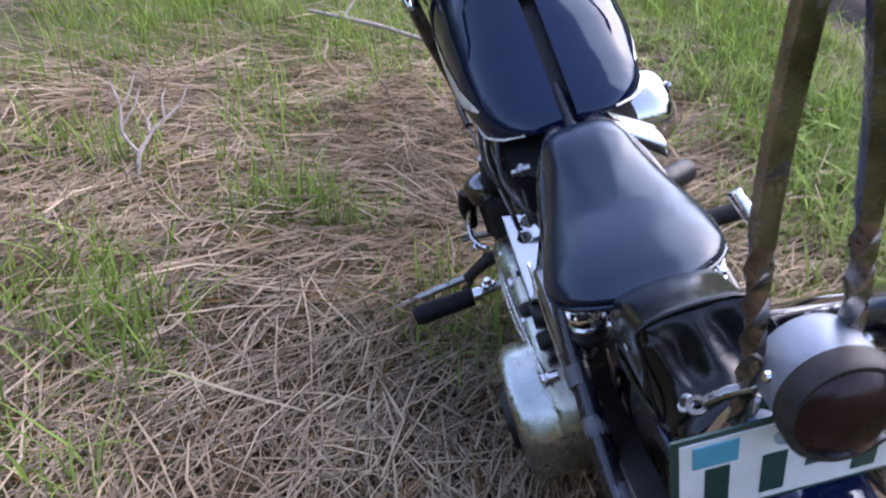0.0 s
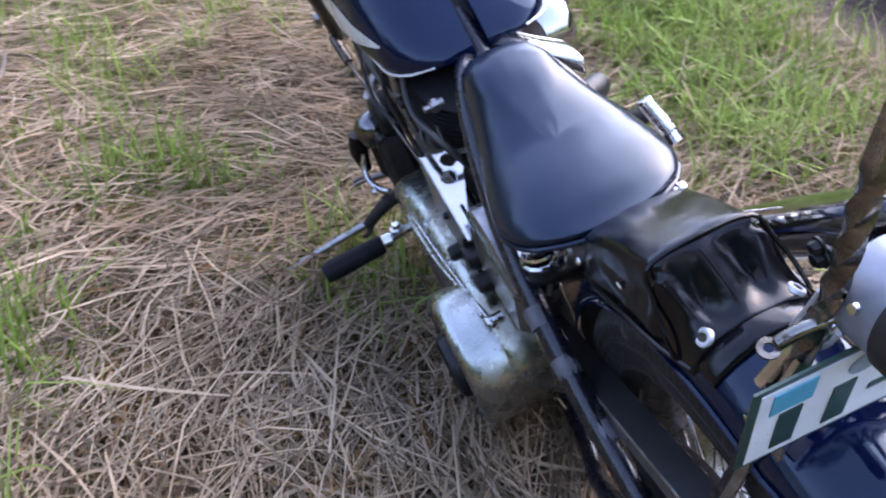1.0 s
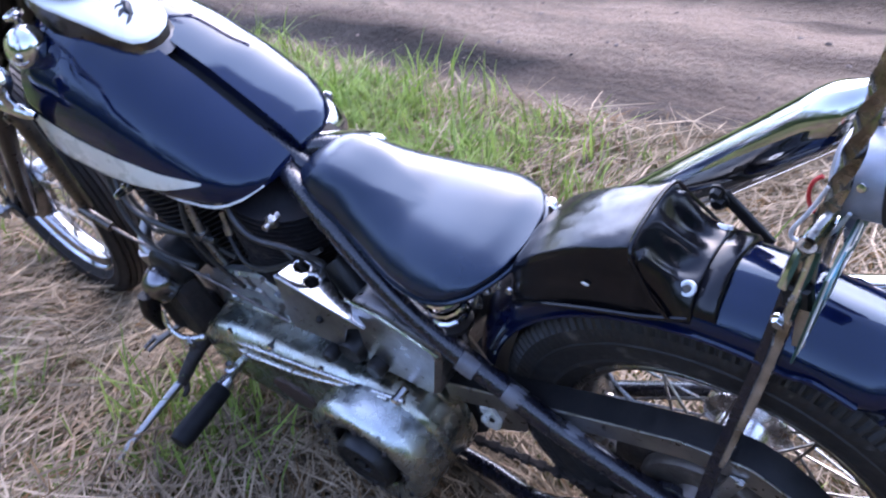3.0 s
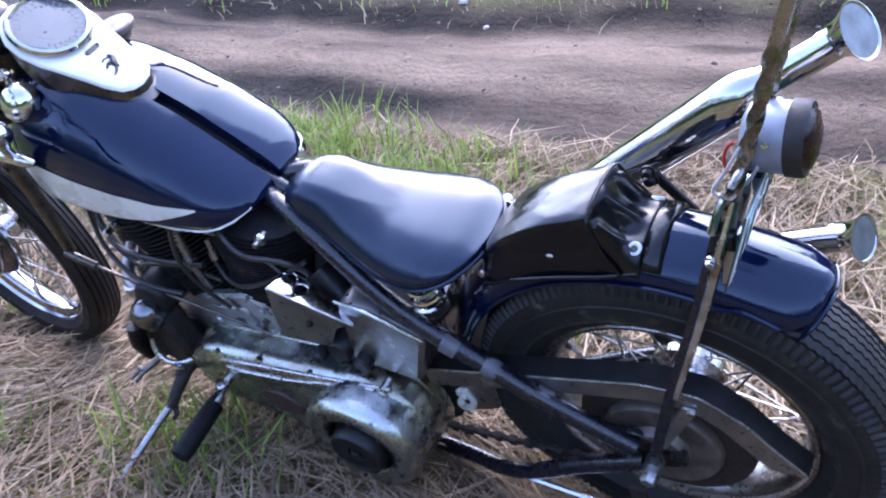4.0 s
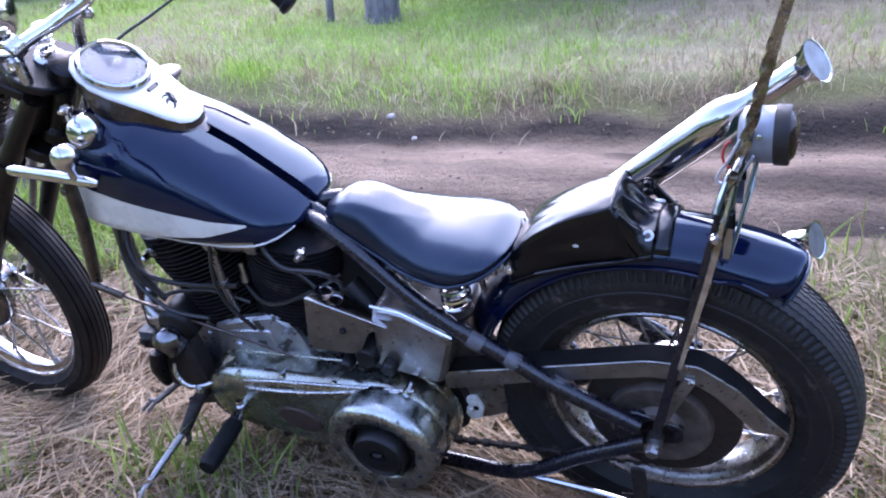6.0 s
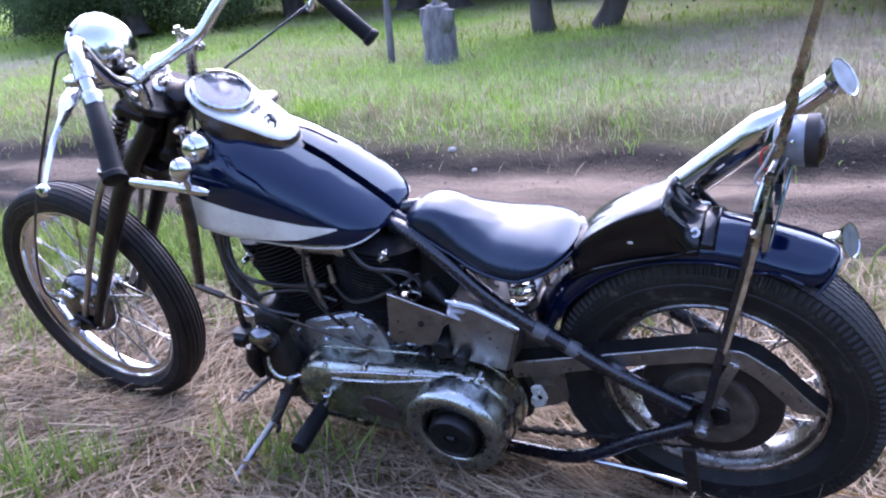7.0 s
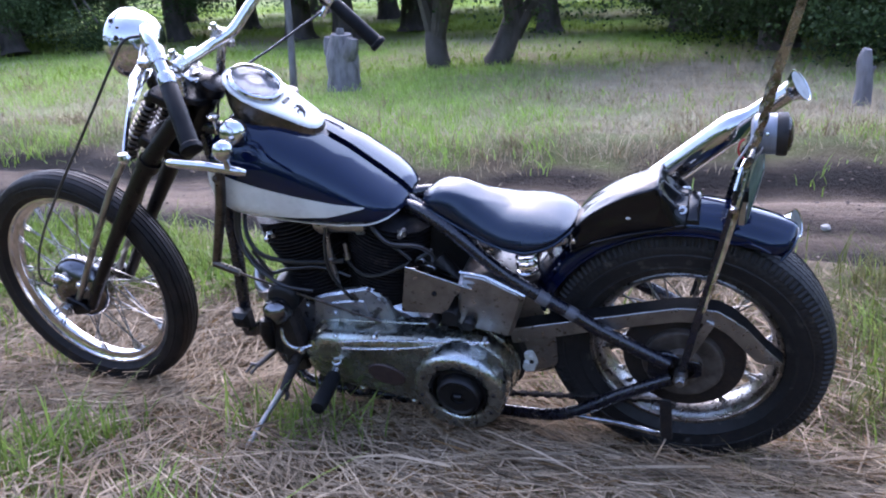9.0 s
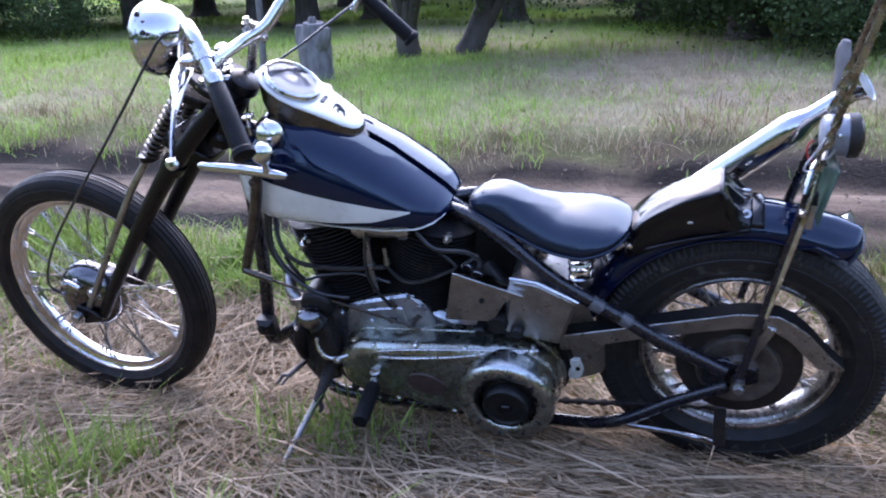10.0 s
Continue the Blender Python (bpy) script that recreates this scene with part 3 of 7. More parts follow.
CLOD = mat("dry_clods", (0.15, 0.116, 0.095), 0.95, 0, (0.07, 0.054, 0.046), 2.0, per_island=0.45, spec=0.15, bump=0.6, bscale=90)
lumps("soil_clods", 9000, (-9, 4.5, 1.0, 4.5), lambda x, y: road_mask(x, y) * np.clip(0.15 + 1.3 * vnoise(x, y, 1.6) ** 2, 0, 1), _r, (0.003, 0.015), CLOD, "crumbled dry clods of earth on the track", "soil")
CRUST = mat("dark_clods", (0.022, 0.017, 0.0145), 0.95, 0, (0.012, 0.0095, 0.008), 3.0, per_island=0.4, spec=0.15, bump=0.6, bscale=90)
_rut = lambda x, y: np.exp(-((y - road_near(x) - 0.47) / 0.25) ** 2) * vnoise(x, y, 0.9) + np.exp(-((road_far(x) - y - 0.1) / 0.25) ** 2)
lumps("rut_clods", 3500, (-9, 4.5, 1.2, 4.5), lambda x, y: np.clip(_rut(x, y), 0, 1), _r, (0.003, 0.011), CRUST, "dark damp clods along the wheel ruts", "soil")
PALESTONE = mat("pale_stone", (0.30, 0.28, 0.25), 0.85, 0, (0.3, 0.28, 0.25), 30, bump=0.4)
for k, (x, y, s) in enumerate(((-2.06, 3.02, 0.024), (0.42, 2.24, 0.022), (-1.85, 2.85, 0.016))):
    sr = np.random.default_rng(k)
    ring = lambda q, h: [(q * s * math.cos(a) * sr.uniform(0.8, 1.2), q * s * math.sin(a) * sr.uniform(0.8, 1.2), h * s) for a in [2 * math.pi * j / 9 for j in range(9)]]
    st = part("stone", loft([ring(0.8, -0.4), ring(1.1, 0.1), ring(0.9, 0.6), ring(0.35, 0.85)]), PALESTONE)
    st.matrix_basis = pose(x, y, float(height(x, y)))
    tagged(st, "small pale stone lying on the track", "stone", "stones on the track")

# a forked dead twig stands in the straw
TWIG = mat("grey_twig", (0.36, 0.31, 0.26), 0.85, 0, (0.20, 0.16, 0.13), 40, bump=0.3, spec=0.2)
_tz = float(height(-1.62, -0.86))
tw = part("dead_twig", join(tube([(0, 0, -0.02), (-0.02, 0.0, 0.05), (-0.05, 0.01, 0.09)], [0.010, 0.009, 0.0075], 7, 3), tube([(-0.045, 0.008, 0.085), (-0.10, -0.045, 0.14), (-0.17, -0.05, 0.20), (-0.24, -0.085, 0.27)], [0.0075, 0.0065, 0.005, 0.003], 6, 3),
                            tube([(-0.045, 0.008, 0.085), (-0.12, 0.06, 0.14), (-0.18, 0.14, 0.19), (-0.22, 0.17, 0.25)], [0.0075, 0.006, 0.0045, 0.003], 6, 3), tube([(-0.14, 0.09, 0.155), (-0.18, 0.085, 0.21), (-0.21, 0.10, 0.24)], [0.005, 0.004, 0.0025], 6, 3), tube([(-0.12, -0.046, 0.155), (-0.17, -0.005, 0.20), (-0.20, 0.02, 0.26)], [0.005, 0.004, 0.002], 6, 3), tube([(-0.17, -0.05, 0.20), (-0.21, -0.02, 0.235), (-0.26, 0.0, 0.29)], [0.004, 0.003, 0.002], 6, 3), tube([(-0.10, 0.045, 0.125), (-0.16, 0.03, 0.15), (-0.22, 0.045, 0.16)], [0.005, 0.0035, 0.002], 6, 3)), TWIG)
tw.matrix_basis = pose(-1.62, -0.875, _tz) @ Matrix.Scale(0.8, 4)
tagged(tw, "forked dry dead twig standing in the straw", "twig")
stick = part("dead_stick", join(tube([(-2.86, -0.42, 0.10), (-2.79, -0.29, 0.085), (-2.72, -0.15, 0.065), (-2.60, 0.03, 0.03)], [0.006, 0.010, 0.009, 0.007], 8, 4), tube([(-2.79, -0.29, 0.085), (-2.84, -0.25, 0.13), (-2.90, -0.16, 0.15)], [0.006, 0.004, 0.002], 6, 3)), TWIG)
tagged(stick, "long bleached stick lying over the grass", "stick")


# ---- trees and distance ----
BARK = mat("grey_bark", (0.095, 0.080, 0.072), 0.9, 0, (0.045, 0.038, 0.034), 9, bump=0.8, bscale=40, stretch=(1, 1, 0.3))
DEADWOOD = mat("grey_dead_wood", (0.21, 0.195, 0.195), 0.9, 0, (0.10, 0.09, 0.09), 14, bump=0.7, bscale=60, stretch=(1, 1, 0.3))
LEAF = mat("dark_leaves", (0.032, 0.058, 0.020), 0.6, 0, (0.065, 0.105, 0.042), 0.9, per_island=0.35, spec=0.15, thin=0.35)
LEAF2 = mat("fresh_leaves", (0.055, 0.095, 0.030), 0.6, 0, (0.095, 0.150, 0.055), 0.8, per_island=0.5, spec=0.15, thin=0.4)

FARLEAF = mat("far_leaves", (0.05, 0.085, 0.035), 0.7, 0, (0.10, 0.15, 0.06), 0.15, per_island=0.35, spec=0.1, thin=0.45)


def leaves(centres, spread, count, size, rng, material, name, parent, flat=0.6, label=""):
    """A crown of many small leaf faces about the twig ends."""
    c = np.asarray(centres)
    p = c[rng.integers(0, len(c), count)] + rng.normal(0, 1, (count, 3)) * np.array([spread, spread, spread * flat])
    d = rng.normal(0, 1, (count, 3))
    d /= np.linalg.norm(d, axis=1)[:, None]
    s = np.cross(d, rng.normal(0, 1, (count, 3)))
    s /= np.linalg.norm(s, axis=1)[:, None]
    ln, w = rng.uniform(0.6, 1.2, count) * size, rng.uniform(0.25, 0.45, count) * size
    t = np.array([-0.5, 0.0, 0.5])
    P = p[:, None, :] + d[:, None, :] * ln[:, None, None] * t[None, :, None]
    W = s[:, None, :] * w[:, None, None] * np.array([0.25, 1.0, 0.2])[None, :, None]
    ob = ribbons(name, P, W, material, label, "")
    ob.parent = parent
    for key in ("kind", "category"):
        if key in ob:
            del ob[key]
    return ob


def tree(seed, trunks, tall, low, wide, count, size, material, label, hang=0.6):
    """An old orchard tree at the origin: trunk(s) that part low, limbs, and a ragged crown whose skirts hang down to the height hang."""
    rng = np.random.default_rng(seed)
    root = tagged(new("tree"), label, "tree", "orchard trees")
    wood, tips = [], []
    for q in range(trunks):
        a = rng.uniform(0, 6.28)
        b = np.array([0.25 * (1 if q else -1), 0.1 * math.sin(a), -0.15]) * (trunks > 1)
        r0 = rng.uniform(0.13, 0.17) if trunks > 1 else rng.uniform(0.19, 0.24)
        top = b + np.array([rng.normal(0, 0.05) + (0.16 if q else -0.08) * (trunks > 1), rng.normal(0, 0.12), low * rng.uniform(0.9, 1.2) + 0.15])
        mid = (b + top) / 2 + rng.normal(0, 0.03, 3)
        wood.append(tube([b, b + (mid - b) * 0.3, mid, top], [r0 * 1.5, r0 * 1.1, r0 * 0.95, r0 * 0.85], 10, 4))
        turn = rng.uniform(0, 6.28)
        for k in range(5 if trunks > 1 else 7):
            a = turn + 2 * math.pi * k / (5 if trunks > 1 else 7) + rng.normal(0, 0.3)
            up = (tall - low) * rng.uniform(0.25, 0.9)
            e = top + np.array([math.cos(a) * wide * rng.uniform(0.45, 0.95), math.sin(a) * wide * rng.uniform(0.45, 0.95), up])
            m = top + (e - top) * 0.35 + np.array([0, 0, 0.35]) + rng.normal(0, 0.12, 3)
            wood.append(tube([top - np.array([0, 0, 0.18]), top + (m - top) * 0.4 + rng.normal(0, 0.04, 3), m, e], [r0 * 0.62, r0 * 0.5, r0 * 0.36, r0 * 0.08], 8, 4))
            tips += [m + (e - m) * s + rng.normal(0, 0.25, 3) for s in (0.2, 0.5, 0.8, 1.0)]
            for j in range(4):
                s = m + (e - m) * rng.uniform(0.1, 0.9)
                z = s + rng.normal(0, 0.55, 3) * np.array([1, 1, 0.5])
                wood.append(tube([s, (s + z) / 2 + rng.normal(0, 0.06, 3), z], [r0 * 0.16, r0 * 0.1, r0 * 0.03], 5))
                tips.append(z)
            d = np.array([math.cos(a), math.sin(a), 0.0])
            for j in range(2):
                s = m + (e - m) * rng.uniform(0.0, 0.4)
                z = top * np.array([1, 1, 0]) + d * wide * rng.uniform(0.35, 0.95) + np.array([rng.normal(0, 0.3), rng.normal(0, 0.3), hang + rng.uniform(0.15, 0.9)])
                wood.append(tube([s, (s + z) / 2 + np.array([0, 0, 0.22]), z], [r0 * 0.2, r0 * 0.12, r0 * 0.03], 5, 3))
                tips += [z, (s + z) / 2, z + np.array([rng.normal(0, 0.2), rng.normal(0, 0.2), 0.2])] * 2
    part("trunk", join(*wood), BARK, root)
    leaves(tips, 0.30, count, size, rng, material, "crown", root)
    return root

tree_a = tree(3, 2, 3.5, 0.42, 1.9, 34000, 0.05, LEAF, "old forked tree with leaning grey trunks and dark crown", 1.0)
tree_a.matrix_basis = pose(-3.13, 8.13, 0, 0, 0, 0)
tree_b = tree(5, 1, 3.6, 0.75, 1.9, 46000, 0.052, LEAF2, "broad leafy tree with one thick trunk and hanging skirts", 0.85)
tree_b.matrix_basis = pose(-7.43, 12.5, 0, 0, 0, 60)
tree_c = tree(9, 1, 3.5, 0.9, 2.1, 50000, 0.052, LEAF, "dark leafy tree with spreading low limbs", 0.62)
tree_c.matrix_basis = pose(0.25, 9.6, 0, 0, 0, 10)
tree_d = tree(14, 1, 3.3, 0.8, 1.9, 50000, 0.05, LEAF, "dark bushy tree whose skirts sweep the grass", 0.12)
tree_d.matrix_basis = pose(1.05, 9.9, 0, 0, 0, 0)
for src, x, y, turn, s in ((tree_d, 2.5, 8.7, 90, 0.9), (tree_d, -0.2, 12.4, 170, 0.8), (tree_d, -11.4, 10.2, 240, 0.85), (tree_d, -14.2, 12.4, 20, 1.0), (tree_c, -9.9, 12.6, 60, 0.9), (tree_b, -6.45, 12.2, 150, 0.85), (tree_c, -12.7, 10.8, 40, 0.9), (tree_b, -12.4, 14.2, 200, 1.0), (tree_b, -5.9, 13.9, 10, 0.9), (tree_b, -3.2, 12.9, 80, 0.8),
                           (tree_b, -1.1, 12.6, 220, 0.8), (tree_c, -0.6, 13.6, 120, 0.9), (tree_b, -10.2, 15.5, 330, 1.0), (tree_c, -15.5, 15.0, 55, 1.0), (tree_b, -17.5, 13.0, 310, 1.0), (tree_b, -19.6, 18.0, 20, 1.1),
                           (tree_c, -14.0, 19.0, 250, 1.1), (tree_b, -4.4, 17.5, 190, 1.0), (tree_c, -1.8, 17.0, 20, 1.0), (tree_b, 1.6, 15.0, 75, 1.0), (tree_c, -8.0, 18.0, 100, 1.1), (tree_b, -11.2, 21.0, 130, 1.2), (tree_c, -6.2, 22.0, 270, 1.2), (tree_b, -2.6, 22.0, 30, 1.2), (tree_c, 4.4, 13.0, 160, 1.0),
                           # out of view behind and beside the camera: added to darken the reflections
                           (tree_b, -13, -20, 70, 1.4), (tree_c, -5, -22, 10, 1.4), (tree_a, 3, -20, 130, 1.5), (tree_b, 11, -18, 200, 1.4), (tree_c, 18, -9, 270, 1.4), (tree_b, 19, 3, 30, 1.4), (tree_c, -22, -12, 160, 1.4)):
    copy_thing(src, pose(x, y, 0, 0, 0, turn) @ Matrix.Scale(s, 4))

# a far wood closes the meadow all round; its unseen camera side is set nearer to darken reflections
_w = np.random.default_rng(21)
_a = _w.uniform(0, 2 * math.pi, 3600)
_d = np.where(np.sin(_a) < -0.1, _w.uniform(32, 60, len(_a)), _w.uniform(56, 85, len(_a)))
_c = np.stack([-2 + _d * np.cos(_a), _d * np.sin(_a), np.where(_w.random(len(_a)) < 0.6, _w.random(len(_a)) * 3.4, _w.random(len(_a)) * 13 + 0.5)], -1)
leaves(_c, 1.9, 150000, 0.85, _w, FARLEAF, "far_wood", None, 0.9)
tagged(bpy.data.objects["far_wood"], "dark far wood closing the meadow", "woods", kind="stuff")

# grey stump and a thin dead pole on the meadow
stump = part("tree_stump", join(
    tube([(0, 0, -0.1), (0.02, 0, 0.2), (-0.01, 0.02, 0.45), (0.02, 0, 0.80)], [0.29, 0.23, 0.245, 0.15], 12, 3),
    tube([(0.02, 0, 0.35), (0.20, -0.03, 0.57), (0.26, -0.02, 0.74)], [0.13, 0.12, 0.08], 9, 3),
    tube([(-0.03, 0, 0.4), (-0.22, 0.02, 0.56), (-0.23, 0.0, 0.76)], [0.14, 0.12, 0.07], 9, 3),
    tube([(0, 0, 0.7), (0.0, 0, 0.88)], [0.10, 0.05], 8)), DEADWOOD)
stump.matrix_basis = pose(-3.72, 6.2, 0, 0, 0, -20) @ Matrix.Scale(0.66, 4)
tagged(stump, "grey weathered broken tree stump in the grass", "stump")
pole = part("dead_sapling", tube([(0, 0, -0.1), (0.02, 0, 0.6), (0.0, 0.02, 1.2), (0.05, 0, 1.9)], [0.04, 0.034, 0.03, 0.02], 8, 3), DEADWOOD)
pole.matrix_basis = pose(-4.32, 6.3, 0)
tagged(pole, "thin grey dead sapling standing in the grass", "sapling")

stub = part("dead_stub", join(tube([(0, 0, -0.1), (0.01, 0, 0.15), (0.0, 0.01, 0.32), (0.015, 0, 0.40)], [0.075, 0.06, 0.055, 0.03], 10, 3), tube([(0.02, 0, 0.2), (0.07, 0, 0.28)], [0.03, 0.015], 7)), DEADWOOD)
stub.matrix_basis = pose(0.80, 5.4, 0)
tagged(stub, "short pale dead stub in the dry grass", "stump")


# ---- the motorcycle: x to the rear, y to its right, z up, leaning on its side stand ----
bike = tagged(new("motorcycle"), "black and cream vintage chopper leaning on its side stand", "motorcycle")
bike.matrix_basis = LEVEL @ pose(-0.011, 0.206, -0.066, 19.5, 0, 0)
NECK, RAKE, STEER = Vector((-1.16, 0, 0.90)), 36.0, -5.5
TURN = Matrix.Translation(NECK) @ Matrix.Rotation(radians(STEER), 4, Vector((math.sin(radians(RAKE)), 0, math.cos(radians(RAKE))))) @ Matrix.Translation(-NECK)


def P(name, mesh, material, label="", parent=None, smooth=38):
    return part(name, mesh, material, parent or bike, label, smooth)


def S(name, mesh, material, label="", parent=None, smooth=38):
    """A part that turns with the fork."""
    return part(name, xf(mesh, TURN), material, parent or bike, label, smooth)


# wheels
SPOKE = mat("dull_spoke", (0.36, 0.35, 0.33), 0.32, 1.0, (0.17, 0.15, 0.125), 30, rvar=0.1)


def tyre_mesh(R, half, rim, ribs, seg, notch, at):
    """A ribbed tyre; with a notch depth its shoulders carry two rows of small blocks and its crown ribs have toothed edges."""
    d = R - rim
    prof = [(rim, -half * 0.62), (rim + 0.008, -half * 0.78), (rim + d * 0.22, -half * 0.93), (rim + d * 0.235, -half * 0.965), (rim + d * 0.27, -half * 0.965), (rim + d * 0.285, -half * 0.955), (rim + d * 0.45, -half), (rim + d * 0.52, -half * 1.0), (rim + d * 0.535, -half * 1.02), (rim + d * 0.56, -half * 1.02), (rim + d * 0.575, -half * 0.995)]
    row_b = len(prof)
    prof += [(R - 0.043, -half * 0.988), (R - 0.041, -half * 1.005), (R - 0.032, -half * 0.985), (R - 0.030, -half * 0.955)]
    row_a = len(prof)
    prof += [(R - 0.028, -half * 0.95), (R - 0.026, -half * 0.975), (R - 0.014, -half * 0.90), (R - 0.0085, -half * 0.80)]
    n0 = len(prof)
    w = half * 0.72
    cr = lambda h: R - 0.013 * (h / half) ** 2 * 1.4
    for k in range(ribs):
        a, b = -w + 2 * w * k / ribs, -w + 2 * w * (k + 1) / ribs
        g = (b - a) * 0.14
        prof += [(cr(a) - 0.005, a + g * 0.3), (cr(a), a + g), (cr(b), b - g), (cr(b) - 0.005, b - g * 0.3)]
    n1 = len(prof)
    prof += [(r, -h) for r, h in prof[:n0][::-1]]
    last = len(prof)
    prof += [(rim - 0.004, half * 0.5), (rim - 0.004, -half * 0.5)]

    def wob(k, j, r, h):
        if not notch:
            return r, h
        q = j if j < n0 else last - 1 - j
        if n0 <= j < n1:
            return r, h + (0.0011 if k % 4 < 2 else -0.0011)
        if q in (row_a + 1, row_a + 2) and k % 4 > 1:
            return r - notch * 0.35, h * 0.945
        if q in (row_b + 1, row_b + 2) and (k + 2) % 4 > 1:
            return r, h * 0.972
        return r, h
    return lathe(prof, seg, "y", at, True, wob)


def rim_mesh(Rr, half, at, seg=72):
    prof = [(Rr + 0.004, -half), (Rr + 0.001, -half - 0.003), (Rr - 0.005, -half - 0.002), (Rr - 0.007, -half + 0.006), (Rr - 0.016, -half + 0.012), (Rr - 0.022, -half * 0.45), (Rr - 0.026, 0)]
    prof += [(r, -h) for r, h in prof[-2::-1]]
    prof += [(Rr - 0.008, half * 0.6), (Rr - 0.018, 0), (Rr - 0.008, -half * 0.6)]
    return lathe(prof, seg, "y", at, True)


def wheel(name, centre, Rt, half, Rr, rhalf, ribs, seg, notch, rubber, hub_prof, flange, put, label, cross=0.5):
    c = Vector(centre)
    w = put(name, rim_mesh(Rr, rhalf, c), OLDRIM if name == "rear_wheel" else CHROME, label)
    put("tyre", tyre_mesh(Rt, half, Rr, ribs, seg, notch, c), rubber, "worn black tyre with dusty ribs", w, 30)
    put("hub", lathe(hub_prof, 40, "y", c), DULLCHROME, "dull steel hub", w)
    fr, fh = flange
    for k in range(40):
        side = -1 if k % 2 else 1
        a0 = 2 * math.pi * (k // 2) / 20 + (0.16 if side > 0 else 0)
        a1 = a0 + (cross if (k // 2) % 2 else -cross)
        s = c + Vector((math.sin(a0) * fr, side * fh, math.cos(a0) * fr))
        e = c + Vector((math.sin(a1) * (Rr - 0.02), side * 0.006, math.cos(a1) * (Rr - 0.02)))
        n = e + (s - e) * 0.09
        put("spoke", join(bar(s, e, 0.0021, 5), bar(n, e, 0.0038, 6)), SPOKE, "", w)
    return w


RW, FW = Vector((0, 0, 0.33)), Vector((-1.722, 0, 0.362))
rear = wheel("rear_wheel", RW, 0.333, 0.067, 0.2205, 0.047, 7, 528, 0.011, RUBBER,
             [(0.012, -0.10), (0.035, -0.10), (0.045, -0.075), (0.062, -0.06), (0.062, -0.045), (0.04, -0.035), (0.04, 0.035), (0.062, 0.045), (0.062, 0.06), (0.03, 0.09), (0.012, 0.10)],
             (0.056, 0.052), P, "spoked rear wheel with chromed rim")
front = wheel("front_wheel", FW, 0.354, 0.045, 0.2815, 0.026, 5, 96, 0.0, FRUBBER,
              [(0.01, -0.07), (0.03, -0.07), (0.045, -0.055), (0.05, -0.04), (0.028, -0.03), (0.028, 0.03), (0.045, 0.04), (0.045, 0.05), (0.02, 0.07), (0.01, 0.07)],
              (0.042, 0.042), S, "spoked front wheel with chromed rim")
P("brake_drum", lathe([(0.04, -0.080), (0.128, -0.079), (0.137, -0.075), (0.140, -0.067), (0.140, -0.050), (0.04, -0.050)], 56, "y", RW), RUST, "rusty rear brake drum")
BROWNPLATE = mat("brown_brake_plate", (0.17, 0.145, 0.125), 0.45, 0.6, (0.08, 0.066, 0.056), 30, rvar=0.12, bump=0.2)
P("brake_plate", join(lathe([(0.02, -0.096), (0.076, -0.094), (0.082, -0.097), (0.090, -0.096), (0.094, -0.088), (0.094, -0.078)], 48, "y", RW), lathe([(0.03, -0.112), (0.042, -0.110), (0.048, -0.094)], 28, "y", RW)), BROWNPLATE, "brown stained brake plate")
TE = 44
sprk = []
for k in range(TE * 2):
    a, r = math.pi * k / TE, 0.128 if k % 2 else 0.121
    sprk.append((RW.x + math.sin(a) * r, RW.z + math.cos(a) * r))
P("sprocket", plate(sprk, -0.070, -0.064, 0.0008), RUST, "greasy rear sprocket")
DARKCHROME = mat("dark_chrome", (0.20, 0.195, 0.20), 0.16, 1.0, (0.07, 0.068, 0.07), 12, rvar=0.08, bump=0.05, spots=(0.04, 0.033, 0.028), spot_scale=50, spot_at=0.62, spot_rough=0.5)
fd = S("front_drum", lathe([(0.02, -0.094), (0.036, -0.092), (0.058, -0.086), (0.076, -0.077), (0.090, -0.062), (0.097, -0.048), (0.099, -0.026), (0.094, -0.022), (0.03, -0.020)], 48, "y", FW), DARKCHROME, "dark bulging front brake drum with oily shine", smooth=60)
for k in range(5):
    a = 1.2 + 2 * math.pi * k / 5
    S("drum_bolt", bolt(FW + Vector((0.062 * math.sin(a), -0.083, 0.062 * math.cos(a))), 0.007, 0.008), DULLCHROME, "", fd)
S("drum_lever", join(tube([(FW.x - 0.055, -0.092, FW.z + 0.05), (FW.x - 0.02, -0.097, FW.z + 0.065), (FW.x + 0.015, -0.096, FW.z + 0.05)], [0.006, 0.009, 0.007], 10, 3), bolt((FW.x - 0.02, -0.10, FW.z + 0.064), 0.009, 0.010), bolt((FW.x + 0.045, -0.085, FW.z + 0.035), 0.011, 0.012)), DULLCHROME, "steel lever on the drum", fd)
S("front_axle", join(bar(FW + Vector((0, -0.125, -0.03)), FW + Vector((0, 0.125, -0.03)), 0.009), bolt(FW + Vector((0, -0.118, -0.03)), 0.016, 0.014), bolt(FW + Vector((0, 0.118, -0.03)), 0.016, 0.014, "y", 1)), STEEL)
P("rear_axle", join(bar(RW + Vector((0, -0.165, 0)), RW + Vector((0, 0.15, 0)), 0.010), bolt(RW + Vector((0, -0.148, 0)), 0.012, 0.016), lathe([(0.015, -0.148), (0.015, -0.12)], 20, "y", RW)), STEEL)

